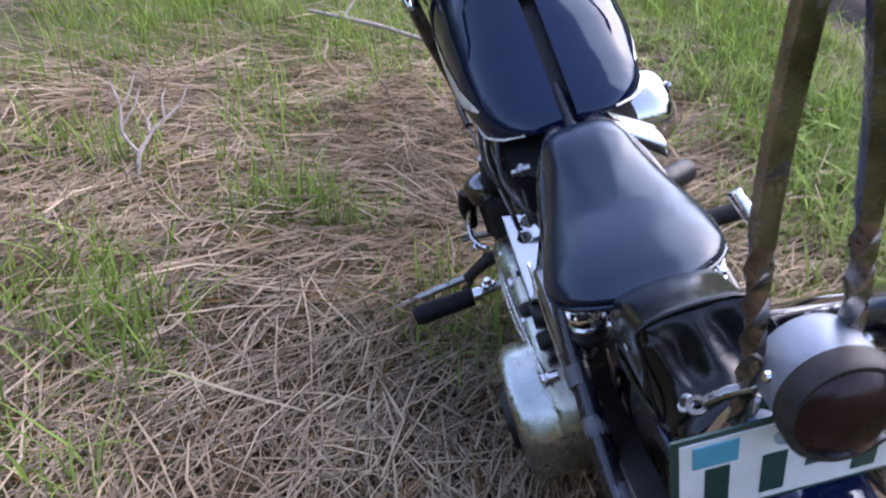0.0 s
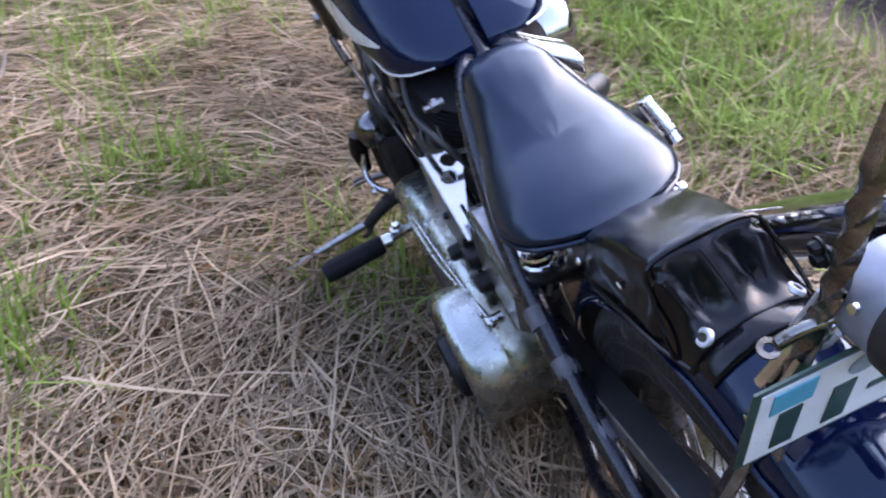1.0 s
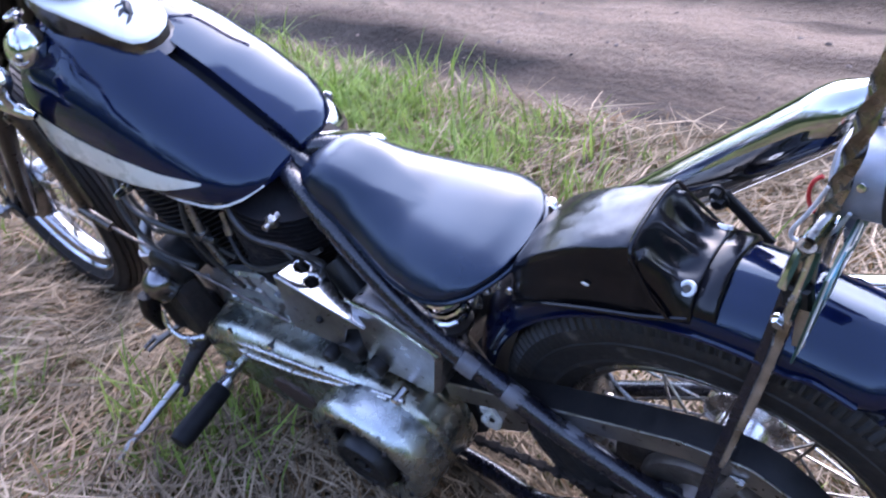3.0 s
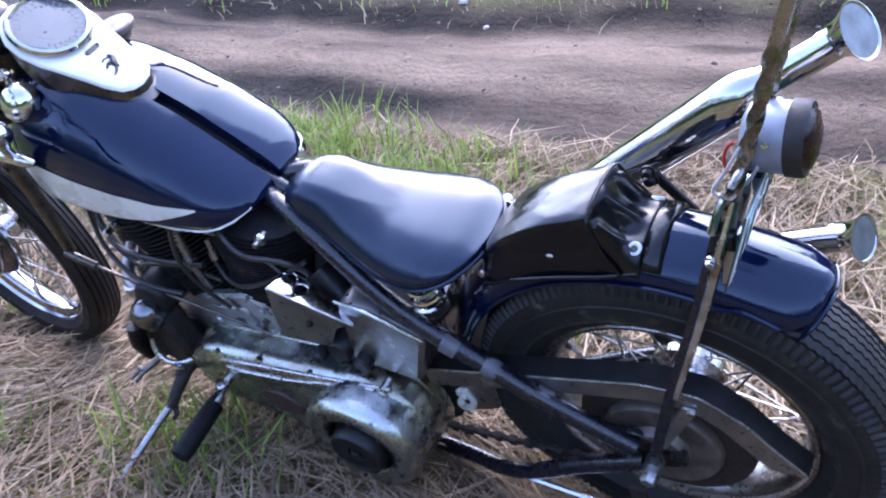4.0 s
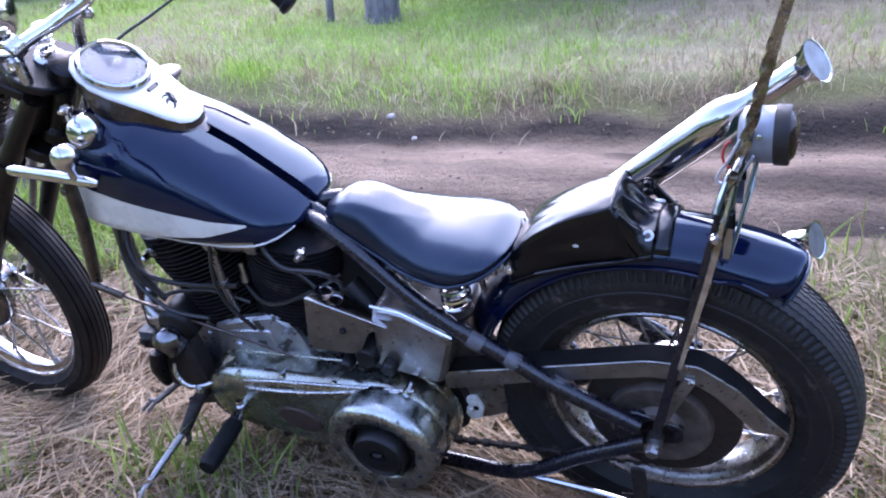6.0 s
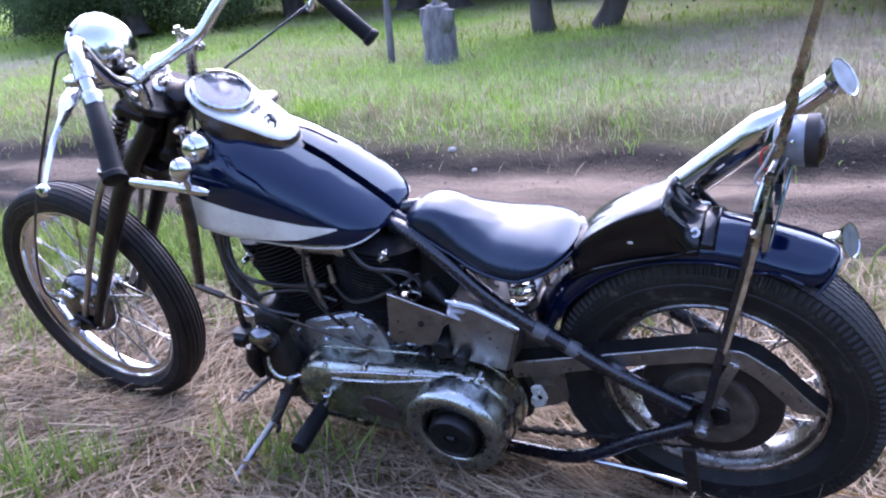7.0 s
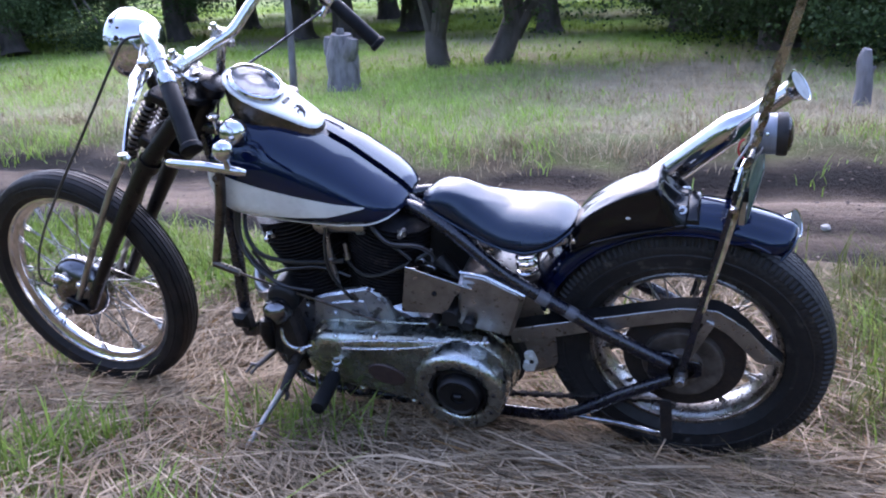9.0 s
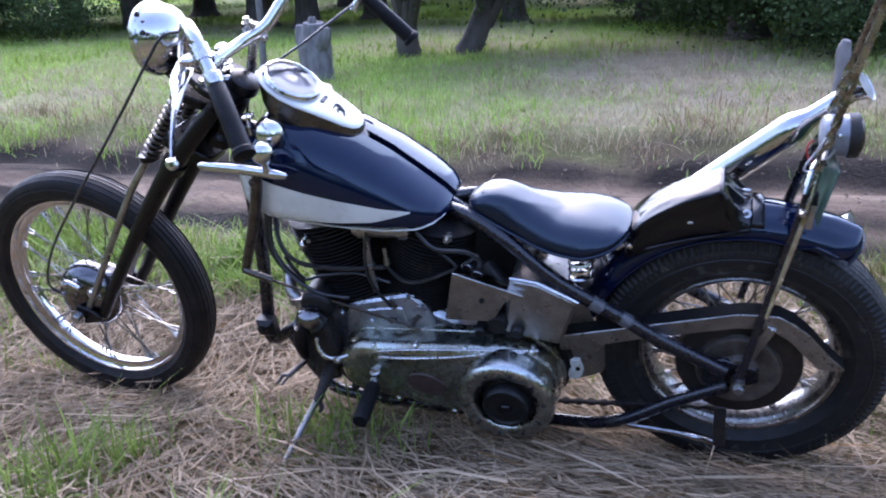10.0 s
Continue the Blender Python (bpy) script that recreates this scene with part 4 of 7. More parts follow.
# frame
P("frame_backbone", tube([(-1.17, 0, 0.88), (-0.95, 0, 0.83), (-0.75, 0, 0.745), (-0.64, 0, 0.675), (-0.55, 0, 0.62)], 0.019, 12, 4), FRAME)
for s in (-1, 1):
    P("frame_rail", tube([(-0.655, 0.026 * s, 0.69), (-0.60, 0.050 * s, 0.685), (-0.518, 0.080 * s, 0.648), (-0.393, 0.108 * s, 0.557), (-0.246, 0.120 * s, 0.473), (-0.169, 0.122 * s, 0.424), (-0.03, 0.120 * s, 0.348)], 0.0165, 12, 4), FRAME,
      "black frame tube with chipped enamel")
    P("lower_rail", tube([(-1.135, 0.025 * s, 0.27), (-1.06, 0.055 * s, 0.165), (-0.95, 0.070 * s, 0.118), (-0.46, 0.085 * s, 0.116), (-0.28, 0.118 * s, 0.158), (-0.139, 0.115 * s, 0.239), (-0.02, 0.112 * s, 0.300)], 0.0155, 12, 4), FRAME)
    P("axle_plate", plate(rounded([(-0.075, 0.355), (-0.04, 0.375), (0.045, 0.35), (0.045, 0.31), (-0.03, 0.29), (-0.08, 0.30)], 0.012), 0.100 * s, 0.112 * s), FRAME)
P("down_tube", tube([(-1.175, 0, 0.86), (-1.165, 0, 0.72), (-1.18, 0.0, 0.513), (-1.204, 0.0, 0.341), (-1.216, 0.0, 0.23), (-1.13, 0, 0.28)], 0.018, 12, 4), FRAME)
P("steering_head", xf(lathe([(0.026, -0.11), (0.036, -0.105), (0.036, -0.08), (0.027, -0.07), (0.027, 0.05), (0.036, 0.06), (0.036, 0.085), (0.026, 0.09)], 28, "z"), Matrix.Translation((-1.155, 0, 0.925)) @ Matrix.Rotation(radians(RAKE), 4, "Y")), FORK)
for x, z in ((-0.246, 0.473), (-0.169, 0.424), (-0.310, 0.510)):
    d = Vector((0.14, 0, -0.085)).normalized() * 0.014
    c = Vector((x, -0.1205, z))
    P("cable_clip", tube([c - d, c - d * 0.4, c + d * 0.4, c + d], [0.0162, 0.0168, 0.0168, 0.0162], 14), TAPE, "grey tape band on the frame tube")
P("brake_rod", tube([(-0.255, -0.129, 0.168), (-0.236, -0.13, 0.164), (-0.133, -0.13, 0.154), (-0.043, -0.13, 0.135)], 0.0065, 8), CHROME, "bright brake rod")
P("brake_arm", plate(rounded([(-0.046, 0.131), (-0.018, 0.131), (-0.020, 0.255), (-0.048, 0.255)], 0.008), -0.140, -0.133), RUST, "rusty brake arm")
P("seat_post", tube([(-0.44, 0, 0.60), (-0.47, 0, 0.40)], 0.016, 10), FRAME)

def smoothed(ob, levels=2):
    m = ob.modifiers.new("round", "SUBSURF")
    m.levels = m.render_levels = levels
    return ob


def lerp(x, xs, ys):
    return float(np.interp(x, xs, ys))


# fuel tanks: two halves with a gap for the backbone
TX = [-1.130, -1.122, -1.10, -1.06, -1.02, -0.94, -0.86, -0.78, -0.71, -0.685, -0.665, -0.652, -0.645]
TTOP = [0.805, 0.850, 0.892, 0.924, 0.934, 0.917, 0.880, 0.830, 0.774, 0.753, 0.736, 0.722, 0.712]
TBOT = [0.785, 0.752, 0.725, 0.705, 0.697, 0.690, 0.685, 0.684, 0.687, 0.689, 0.692, 0.696, 0.700]
TOUT = [0.070, 0.105, 0.130, 0.147, 0.153, 0.156, 0.154, 0.147, 0.132, 0.118, 0.100, 0.080, 0.060]


def tank_side(x, z):
    """How far out the tank's flank lies at a place along it and a height."""
    t, b, o = lerp(x, TX, TTOP), lerp(x, TX, TBOT), lerp(x, TX, TOUT)
    c = b + 0.25 * (t - b)
    q = min(1.0, (z - c) / (t - c)) if z > c else min(1.0, (c - z) / (c - b))
    return 0.012 + (o - 0.012) * max(0.0, 1 - q ** (2.6 if z > c else 4.0)) ** (1 / 2.2)


def tank_half(side):
    rings = []
    xs = [TX[0]] + list(np.linspace(-1.127, -1.05, 12)) + list(np.linspace(-1.03, -0.71, 24)) + list(np.linspace(-0.70, -0.647, 12)) + [TX[-1]]
    for x in xs:
        t, b = lerp(x, TX, TTOP), lerp(x, TX, TBOT)
        ring = []
        for k in range(33):
            f = -math.pi / 2 + math.pi * k / 32
            c = b + 0.25 * (t - b)
            z = c + (t - c) * abs(math.sin(f)) ** 0.75 if f > 0 else c - (c - b) * abs(math.sin(f)) ** 0.7
            ring.append((x, side * tank_side(x, z), z))
        ring += [(x, side * 0.012, t - 0.004), (x, side * 0.012, b + 0.004)]
        rings.append(ring)
    return loft(rings)


PTOP = ([-1.122, -1.09, -1.04, -0.97, -0.90, -0.80, -0.71], [0.816, 0.823, 0.817, 0.798, 0.781, 0.758, 0.737])
PBOT = ([-1.122, -1.10, -1.075, -1.00, -0.92, -0.80, -0.71], [0.778, 0.746, 0.728, 0.719, 0.716, 0.719, 0.735])


def flank_strip(side, x0, x1, lo, hi, off, n=60, m=8):
    """A sheet that lies on the tank's flank between two heights."""
    V, F = [], []
    for i in range(n + 1):
        x = x0 + (x1 - x0) * i / n
        for j in range(m + 1):
            z = lo(x) + (hi(x) - lo(x)) * j / m
            V.append(Vector((x, side * (tank_side(x, z) + off), z)))
    for i in range(n):
        for j in range(m):
            a = i * (m + 1) + j
            F.append((a, a + 1, a + m + 2, a + m + 1))
    return V, F


for s in (-1, 1):
    tk = P("fuel_tank", tank_half(s), PAINT, "glossy black tank half with cream side panel", smooth=50)
    P("side_panel", flank_strip(s, -1.120, -0.712, lambda x: lerp(x, *PBOT), lambda x: lerp(x, *PTOP), 0.0016), WHITE, "cream painted side panel, grubby", tk, 180)
    P("tank_seam", tube([(x, s * (tank_side(x, lerp(x, TX, TBOT) + 0.012) + 0.002), lerp(x, TX, TBOT) + 0.006) for x in np.linspace(-1.115, -0.650, 26)], 0.0022, 6), WHITE, "pale seam along the tank's lower edge", tk)
DARKSTEEL2 = mat("brown_cap_steel", (0.20, 0.165, 0.135), 0.5, 0.4, (0.12, 0.098, 0.08), 40, rvar=0.1, bump=0.1)
P("tank_gap", loft([[(x, -0.0118, lerp(x, TX, TTOP) - 0.030), (x, 0.0118, lerp(x, TX, TTOP) - 0.030), (x, 0.0118, lerp(x, TX, TTOP) - 0.036), (x, -0.0118, lerp(x, TX, TTOP) - 0.036)] for x in np.linspace(-1.06, -0.67, 30)]), IRON, "dark strip in the gap between the tank halves")
P("filler_cap", lathe([(0.022, 0.0), (0.024, 0.012), (0.033, 0.014), (0.036, 0.017), (0.036, 0.025), (0.033, 0.028), (0.0, 0.030)], 36, "z", (-0.985, 0.105, 0.896)), DARKSTEEL2, "round brown-stained fuel filler cap")
P("fuel_tap", join(bar((-0.71, -0.02, 0.70), (-0.71, -0.03, 0.64), 0.007), bar((-0.71, -0.03, 0.66), (-0.71, -0.065, 0.655), 0.006), lathe([(0.010, -0.072), (0.012, -0.066), (0.008, -0.06)], 16, "y", (-0.71, 0, 0.655))), CHROME)

# dash
DARKSTEEL = mat("dark_worn_steel", (0.16, 0.14, 0.125), 0.35, 1.0, (0.08, 0.07, 0.062), 25, rvar=0.12, bump=0.1, spots=(0.05, 0.04, 0.03), spot_scale=60, spot_at=0.6, spot_rough=0.6)
def dash_z(x):
    return 0.888 + (-0.848 - x) * 0.62


DASH = [(x + 0.014, y) for x, y in [(-1.078, 0.0), (-1.074, 0.030), (-1.060, 0.054), (-1.037, 0.070), (-1.010, 0.076), (-0.980, 0.073), (-0.945, 0.062), (-0.915, 0.053), (-0.888, 0.046), (-0.868, 0.036), (-0.858, 0.020), (-0.855, 0.0)]]
ring_o = DASH + [(x, -y) for x, y in DASH[-2:0:-1]]
cxd = -0.951
dsh = P("dash_cover", loft([[(cxd + (x - cxd) * w, y * w, dash_z(cxd + (x - cxd) * w) - d) for x, y in ring_o] for w, d in ((1.0, 0.0), (0.985, -0.004), (0.95, -0.006), (0.6, -0.007), (0.2, -0.007))]), WHITE, "cream dash cover over the tank seam", smooth=60)
def wall_low(x):
    return min(dash_z(x) - 0.004, lerp(x, TX, TTOP) - 0.012)
P("dash_skirt", loft([[(x * 0.999, y * 0.985, dash_z(x) - 0.001) for x, y in ring_o], [(x, y * 0.97, (dash_z(x) + wall_low(x)) / 2) for x, y in ring_o], [(x + 0.01, y * 0.95, wall_low(x)) for x, y in ring_o]], False), DARKSTEEL, "scuffed metal skirt below the dash", dsh)
_dn = Matrix.Rotation(math.atan(0.62), 4, "Y")
_dm = Matrix.Translation((-0.996, 0, dash_z(-0.996) + 0.006)) @ _dn
sp = P("speedometer", xf(lathe([(0.060, -0.01), (0.067, 0.0), (0.069, 0.007), (0.066, 0.013), (0.061, 0.015), (0.058, 0.012), (0.057, 0.004)], 56, "z", (0, 0, 0), True), _dm), CHROME, "round speedometer under glass with a grey dial")
DIAL = mat("dial_grey", (0.07, 0.078, 0.10), 0.6, 0, (0.09, 0.098, 0.12), 30, spec=0.1)
DIALMARK = mat("dial_marks", (0.17, 0.18, 0.21), 0.6, spec=0.1)
P("dial", xf(lathe([(0.0, 0.004), (0.057, 0.004), (0.058, 0.002)], 48, "z"), _dm), DIAL, "", sp)
mk = []
for k in range(24):
    a = radians(-140 + 280 * k / 23)
    mk.append(xf(block(0.0025, 0.008 if k % 2 else 0.012, 0.0006), _dm @ Matrix.Rotation(a, 4, "Z") @ Matrix.Translation((0, 0.048, 0.0048))))
P("dial_marks", join(*mk, xf(lathe([(0.030, 0.0046), (0.030, 0.0050), (0.026, 0.0050), (0.026, 0.0046)], 40, "z", (0, 0, 0), True), _dm), xf(block(0.003, 0.055, 0.0008), _dm @ Matrix.Rotation(0.4, 4, "Z") @ Matrix.Translation((0, 0.01, 0.0056)))), DIALMARK, "pale dial marks and needle", sp)
GLASS = bpy.data.materials.new("clear_glass")
GLASS.use_nodes = True
_g = GLASS.node_tree.nodes["Principled BSDF"]
_g.inputs["Transmission Weight"].default_value, _g.inputs["Roughness"].default_value, _g.inputs["IOR"].default_value = 1.0, 0.02, 1.35
gl = P("glass", xf(lathe([(0.058, 0.0110), (0.050, 0.0114), (0.03, 0.0118), (0.0, 0.0120), (0.0, 0.0110), (0.03, 0.0108), (0.050, 0.0104), (0.058, 0.0100)], 48, "z", (0, 0, 0), True), _dm), GLASS, "domed glass", sp)
gl.visible_shadow = False
def on_dash(x, y, up=0.0075):
    return Matrix.Translation((x, y, dash_z(x) + up)) @ _dn
BLACKMARK = mat("black_marking", (0.02, 0.02, 0.022), 0.5)
P("dash_marking", join(xf(block(0.010, 0.030, 0.001), on_dash(-0.926, 0.004)), xf(lathe([(0.007, 0), (0.007, 0.002), (0.0, 0.003)], 16, "z"), on_dash(-0.944, 0.018))), BLACKMARK, "small black warning-lamp windows", dsh)
P("dash_emblem", join(*[xf(tube(p, r, 6, 3), on_dash(-0.888, -0.002, 0.0068)) for p, r in (
    ([(-0.020, 0.010, 0), (-0.010, 0.012, 0), (0.000, 0.004, 0), (0.010, 0.002, 0)], [0.002, 0.006, 0.007, 0.003]), ([(0.004, 0.004, 0), (0.012, -0.006, 0), (0.016, -0.016, 0)], [0.003, 0.003, 0.001]),
    ([(-0.004, 0.008, 0), (-0.006, -0.004, 0), (0.000, -0.014, 0)], [0.004, 0.0035, 0.001]), ([(-0.012, 0.010, 0), (-0.018, 0.000, 0), (-0.014, -0.008, 0)], [0.002, 0.002, 0.001]))]), BLACKMARK, "worn black painted figure on the dash", dsh)

# saddle
SX = [-0.606, -0.601, -0.588, -0.56, -0.52, -0.48, -0.44, -0.40, -0.36, -0.33, -0.30, -0.275, -0.256, -0.246, -0.243]
SW = [0.0, 0.026, 0.042, 0.053, 0.062, 0.074, 0.089, 0.103, 0.112, 0.114, 0.108, 0.092, 0.066, 0.038, 0.0]
SMID = ([-0.606, -0.585, -0.56, -0.53, -0.47, -0.40, -0.33, -0.28, -0.243], [0.740, 0.757, 0.758, 0.748, 0.718, 0.698, 0.695, 0.689, 0.672])
SFAR = ([-0.606, -0.595, -0.56, -0.44, -0.36, -0.28, -0.243], [0.0, 0.014, 0.022, 0.021, 0.012, 0.003, 0.0])
SRIM = ([-0.606, -0.57, -0.52, -0.444, -0.39, -0.34, -0.29, -0.255, -0.243], [0.715, 0.706, 0.682, 0.656, 0.648, 0.647, 0.658, 0.668, 0.669])
SY = -0.013


def seat_edge(n=26):
    """The saddle's outline, once round: nose, one flank, tail and back."""
    out = []
    for k in range(n + 1):
        u = 0.5 - 0.5 * math.cos(math.pi * k / n)
        x = SX[0] + (SX[-1] - SX[0]) * u
        out.append((x, lerp(x, SX, SW)))
    return out + [(x, -w) for x, w in out[-2:0:-1]]


def seat_mesh():
    edge = seat_edge()
    cx = -0.38

    def ring(s, dz=None):
        r = []
        for x, y in edge:
            px, py = cx + (x - cx) * s, (y + (lerp(x, *SFAR) if y > 0 else 0)) * s
            m, e = lerp(px, *SMID), lerp(x, *SRIM)
            z = e + dz if dz is not None else e + (m - e) * max(0.0, 1 - s ** 2.6) ** 0.62
            r.append((px, SY + py, z))
        return r
    rings = [ring(0.55, -0.022), ring(0.93, -0.022), ring(0.975, -0.016), ring(0.985, -0.010), ring(0.998, -0.007)]
    rings += [ring(s) for s in (1.0, 0.998, 0.992, 0.982, 0.965, 0.94, 0.90, 0.85, 0.78, 0.70, 0.6, 0.5, 0.4, 0.3, 0.2, 0.1, 0.02)]
    return loft(rings)


seat = P("saddle", seat_mesh(), LEATHER, "smooth black leather solo saddle", smooth=180)
_se = seat_edge()
P("saddle_piping", tube([(x, SY + (y + (lerp(x, *SFAR) if y > 0 else 0)) * 0.992, lerp(x, *SRIM) - 0.013) for x, y in _se + _se[:1]], 0.0038, 8), LEATHER, "rolled leather edge along the saddle", seat)
def coil(a, b, r, wire, turns, seg=14):
    a, b = Vector(a), Vector(b)
    d = b - a
    u = d.orthogonal().normalized()
    w = d.normalized().cross(u)
    n = int(turns * seg)
    return tube([a + d * (k / n) + (u * math.cos(2 * math.pi * k / seg) + w * math.sin(2 * math.pi * k / seg)) * r for k in range(n + 1)], wire, 6)
for s in (-1, 1):
    P("saddle_spring", coil((-0.350, 0.082 * s, 0.552), (-0.346, 0.084 * s, 0.636), 0.025, 0.0042, 4.5), CHROME, "chrome coil spring under the saddle")
    P("spring_seat", join(lathe([(0.028, 0), (0.028, 0.006), (0.012, 0.010), (0.012, -0.03)], 20, "z", (-0.350, 0.082 * s, 0.540)), bar((-0.350, 0.082 * s, 0.52), (-0.33, 0.10 * s, 0.515), 0.009)), IRON)
    P("seat_bracket", join(plate(rounded([(-0.318, 0.632), (-0.262, 0.652), (-0.250, 0.640), (-0.300, 0.612)], 0.006), 0.072 * s - 0.003, 0.072 * s + 0.003, 0.001), bolt((-0.300, 0.072 * s + 0.004 * s, 0.624), 0.008, 0.010, "y", s), bolt((-0.268, 0.072 * s + 0.004 * s, 0.642), 0.008, 0.010, "y", s), bar((-0.31, 0.05 * s, 0.615), (-0.29, 0.085 * s, 0.600), 0.006)), DULLCHROME, "bolted chrome bracket behind the saddle")
for x, z, w in ((-0.47, 0.632, 0.074), (-0.505, 0.650, 0.067), (-0.545, 0.672, 0.06), (-0.43, 0.615, 0.078)):
    P("seat_nut", bolt((x, -w, z), 0.008, 0.012), CHROME, "")
P("seat_tee", join(tube([(-0.60, 0, 0.70), (-0.50, 0, 0.655), (-0.40, 0, 0.63), (-0.30, 0, 0.635)], 0.010, 10, 3), block(0.06, 0.17, 0.012, (-0.35, 0, 0.638), 0.004)), IRON, "black saddle pan and tee")

# rear fender
def arc_ring(r, a, half, deep, th):
    prof = []
    for k in range(17):
        f = -1 + 2 * k / 16
        prof.append((half * math.sin(f * 1.2) / math.sin(1.2), r + deep * (math.cos(f * 1.2) - 1) / (1 - math.cos(1.2)) - (0.010 if abs(f) > 0.99 else 0) + (0.004 if abs(f) < 0.2 else 0)))
    prof += [(y * 0.96, q - th) for y, q in prof[::-1]]
    return [(RW.x + math.sin(a) * q, y, RW.z + math.cos(a) * q) for y, q in prof]


fang = [radians(d) for d in range(-72, 34, 3)] + [radians(34.5), radians(35.5)]
fen = [arc_ring((0.386 if a < 0.35 else 0.386 + 0.05 * (a - 0.35)) - (0.008 if a > radians(35) else 0), a, 0.072 if a < radians(30) else 0.072 - 0.5 * (a - radians(30)) ** 1.0 * 0.3, 0.036, 0.003) for a in fang]
fender = P("rear_fender", loft(fen), PAINT, "glossy black rear fender with worn edges", smooth=60)
FT = lambda d, q, y: (RW.x + math.sin(radians(d)) * q, y, RW.z + math.cos(radians(d)) * q)
for s in (-1, 1):
    P("fender_bead", tube([FT(d, 0.3395 + (0.012 if d > 20 else 0), 0.0725 * s) for d in range(-70, 34, 4)], 0.0035, 6), PAINT, "", fender)
P("tail_lip", tube([FT(35, 0.345, -0.066), FT(35.6, 0.376, -0.05), FT(36, 0.392, 0), FT(35.6, 0.376, 0.05), FT(35, 0.345, 0.066)], 0.003, 8, 4), PAINT, "worn lip at the fender's tail", fender)

# leather bag behind the saddle
WHITESNAP = mat("nickel_snap", (0.66, 0.68, 0.70), 0.38, 0.35, (0.58, 0.60, 0.62), 25)
def fender_z(x, y):
    f = math.asin(min(1.0, abs(y) / 0.072 * math.sin(1.2))) / 1.2
    r = 0.386 + 0.036 * (math.cos(f * 1.2) - 1) / (1 - math.cos(1.2))
    return RW.z + math.sqrt(r * r - x * x)


def bag_mesh():
    """Body with sloped sides, then a hipped rear whose folds are drawn together at the strap."""
    rings = []
    rb = np.random.default_rng(2)
    body = ((-0.258, 0.600, 0.628, 0.044, 0.035), (-0.252, 0.612, 0.650, 0.058, 0.049), (-0.235, 0.628, 0.680, 0.066, 0.057), (-0.20, 0.648, 0.712, 0.071, 0.062), (-0.16, 0.665, 0.738, 0.073, 0.064), (-0.12, 0.680, 0.758, 0.073, 0.064), (-0.085, 0.690, 0.772, 0.073, 0.064), (-0.066, 0.694, 0.779, 0.073, 0.064), (-0.056, 0.696, 0.781, 0.073, 0.064))
    n = 15
    for x, z0, z1, h, t in body:
        key = [(-h, z0 - 0.022), (-h * 1.03, z0), (-h * 1.02 + (h - t) * 0.15, z0 + (z1 - z0) * 0.28), (-h + (h - t) * 0.42, z0 + (z1 - z0) * 0.55), (-h + (h - t) * 0.8, z0 + (z1 - z0) * 0.85), (-t, z1 - 0.002), (-t * 0.5, z1 + 0.002), (0, z1 + 0.003)]
        f = [k * 7 / (n - 1) for k in range(n)]
        half = [(lerp(q, list(range(8)), [p[0] for p in key]), lerp(q, list(range(8)), [p[1] for p in key])) for q in f]
        ring = [(x + rb.normal(0, 0.0010), y + rb.normal(0, 0.0013), z + rb.normal(0, 0.0013)) for y, z in half]
        ring += [(x + rb.normal(0, 0.0010), -y + rb.normal(0, 0.0013), z + rb.normal(0, 0.0013)) for y, z in half[-2::-1]]
        ring += [(x, h * 0.92, z0 - 0.015), (x, 0, z0), (x, -h * 0.92, z0 - 0.015)]
        sag = lambda z: max(0.0, (z - z0) / max(0.02, z1 - z0)) * 0.013 * max(0.0, min(1.0, (x + 0.26) / 0.12))
        rings.append([(a, b * (1 - 0.9 * sag(c) / 0.064) - sag(c), c) for a, b, c in ring])
    for x in (-0.049, -0.042, -0.034, -0.026, -0.018, -0.010, 0.0, 0.006):
        u = min(1.0, (x + 0.056) / 0.050)
        wide = 0.064 * (1 - u) + 0.026 * u
        top = 0.783 * (1 - u) + (fender_z(x, 0) + 0.008) * u - 0.010 * math.sin(math.pi * u)
        off = -0.013 * (1 - u)
        half = []
        for k in range(-n + 1, n):
            y = 0.071 * math.sin(k / (n - 1) * math.pi / 2)
            low = fender_z(x, min(0.0715, abs(y))) + 0.006
            fall = max(0.0, 1 - max(0.0, abs(y) - wide) / max(0.004, 0.071 - wide))
            fold = math.sin(math.pi * min(1.0, u * 0.9 + 0.05)) * (0.011 * math.exp(-((y + 0.004) / 0.010) ** 2) - 0.010 * math.exp(-((y - 0.022) / 0.011) ** 2) - 0.012 * math.exp(-((y + 0.030) / 0.012) ** 2))
            half.append((x, y + off * fall, max(low, low + (top - low) * fall + fold)))
        half += [(x, 0.066, 0.672), (x, 0, 0.69), (x, -0.066, 0.672)]
        rings.append(half)
    return loft(rings)


bag = smoothed(P("leather_bag", bag_mesh(), PADHIDE, "black leather bag buckled over the fender", smooth=180), 2)
P("flap_seam", tube([(-0.020, -0.0735, 0.688), (-0.036, -0.0735, 0.715), (-0.050, -0.0705, 0.750), (-0.056, -0.066, 0.778), (-0.057, -0.013, 0.785), (-0.056, 0.040, 0.778), (-0.050, 0.055, 0.750), (-0.036, 0.068, 0.715), (-0.020, 0.073, 0.688)], 0.0026, 6, 4), PADHIDE, "raised welt along the bag's end", bag)
for s in (-1, 1):
    P("edge_seam", tube([(-0.250, 0.062 * s, 0.604), (-0.20, 0.0735 * s, 0.636), (-0.12, 0.0765 * s, 0.664), (-0.05, 0.075 * s, 0.680), (0.000, 0.068 * s, 0.690)], 0.0036, 8, 3), PADHIDE, "stitched lower edge", bag)
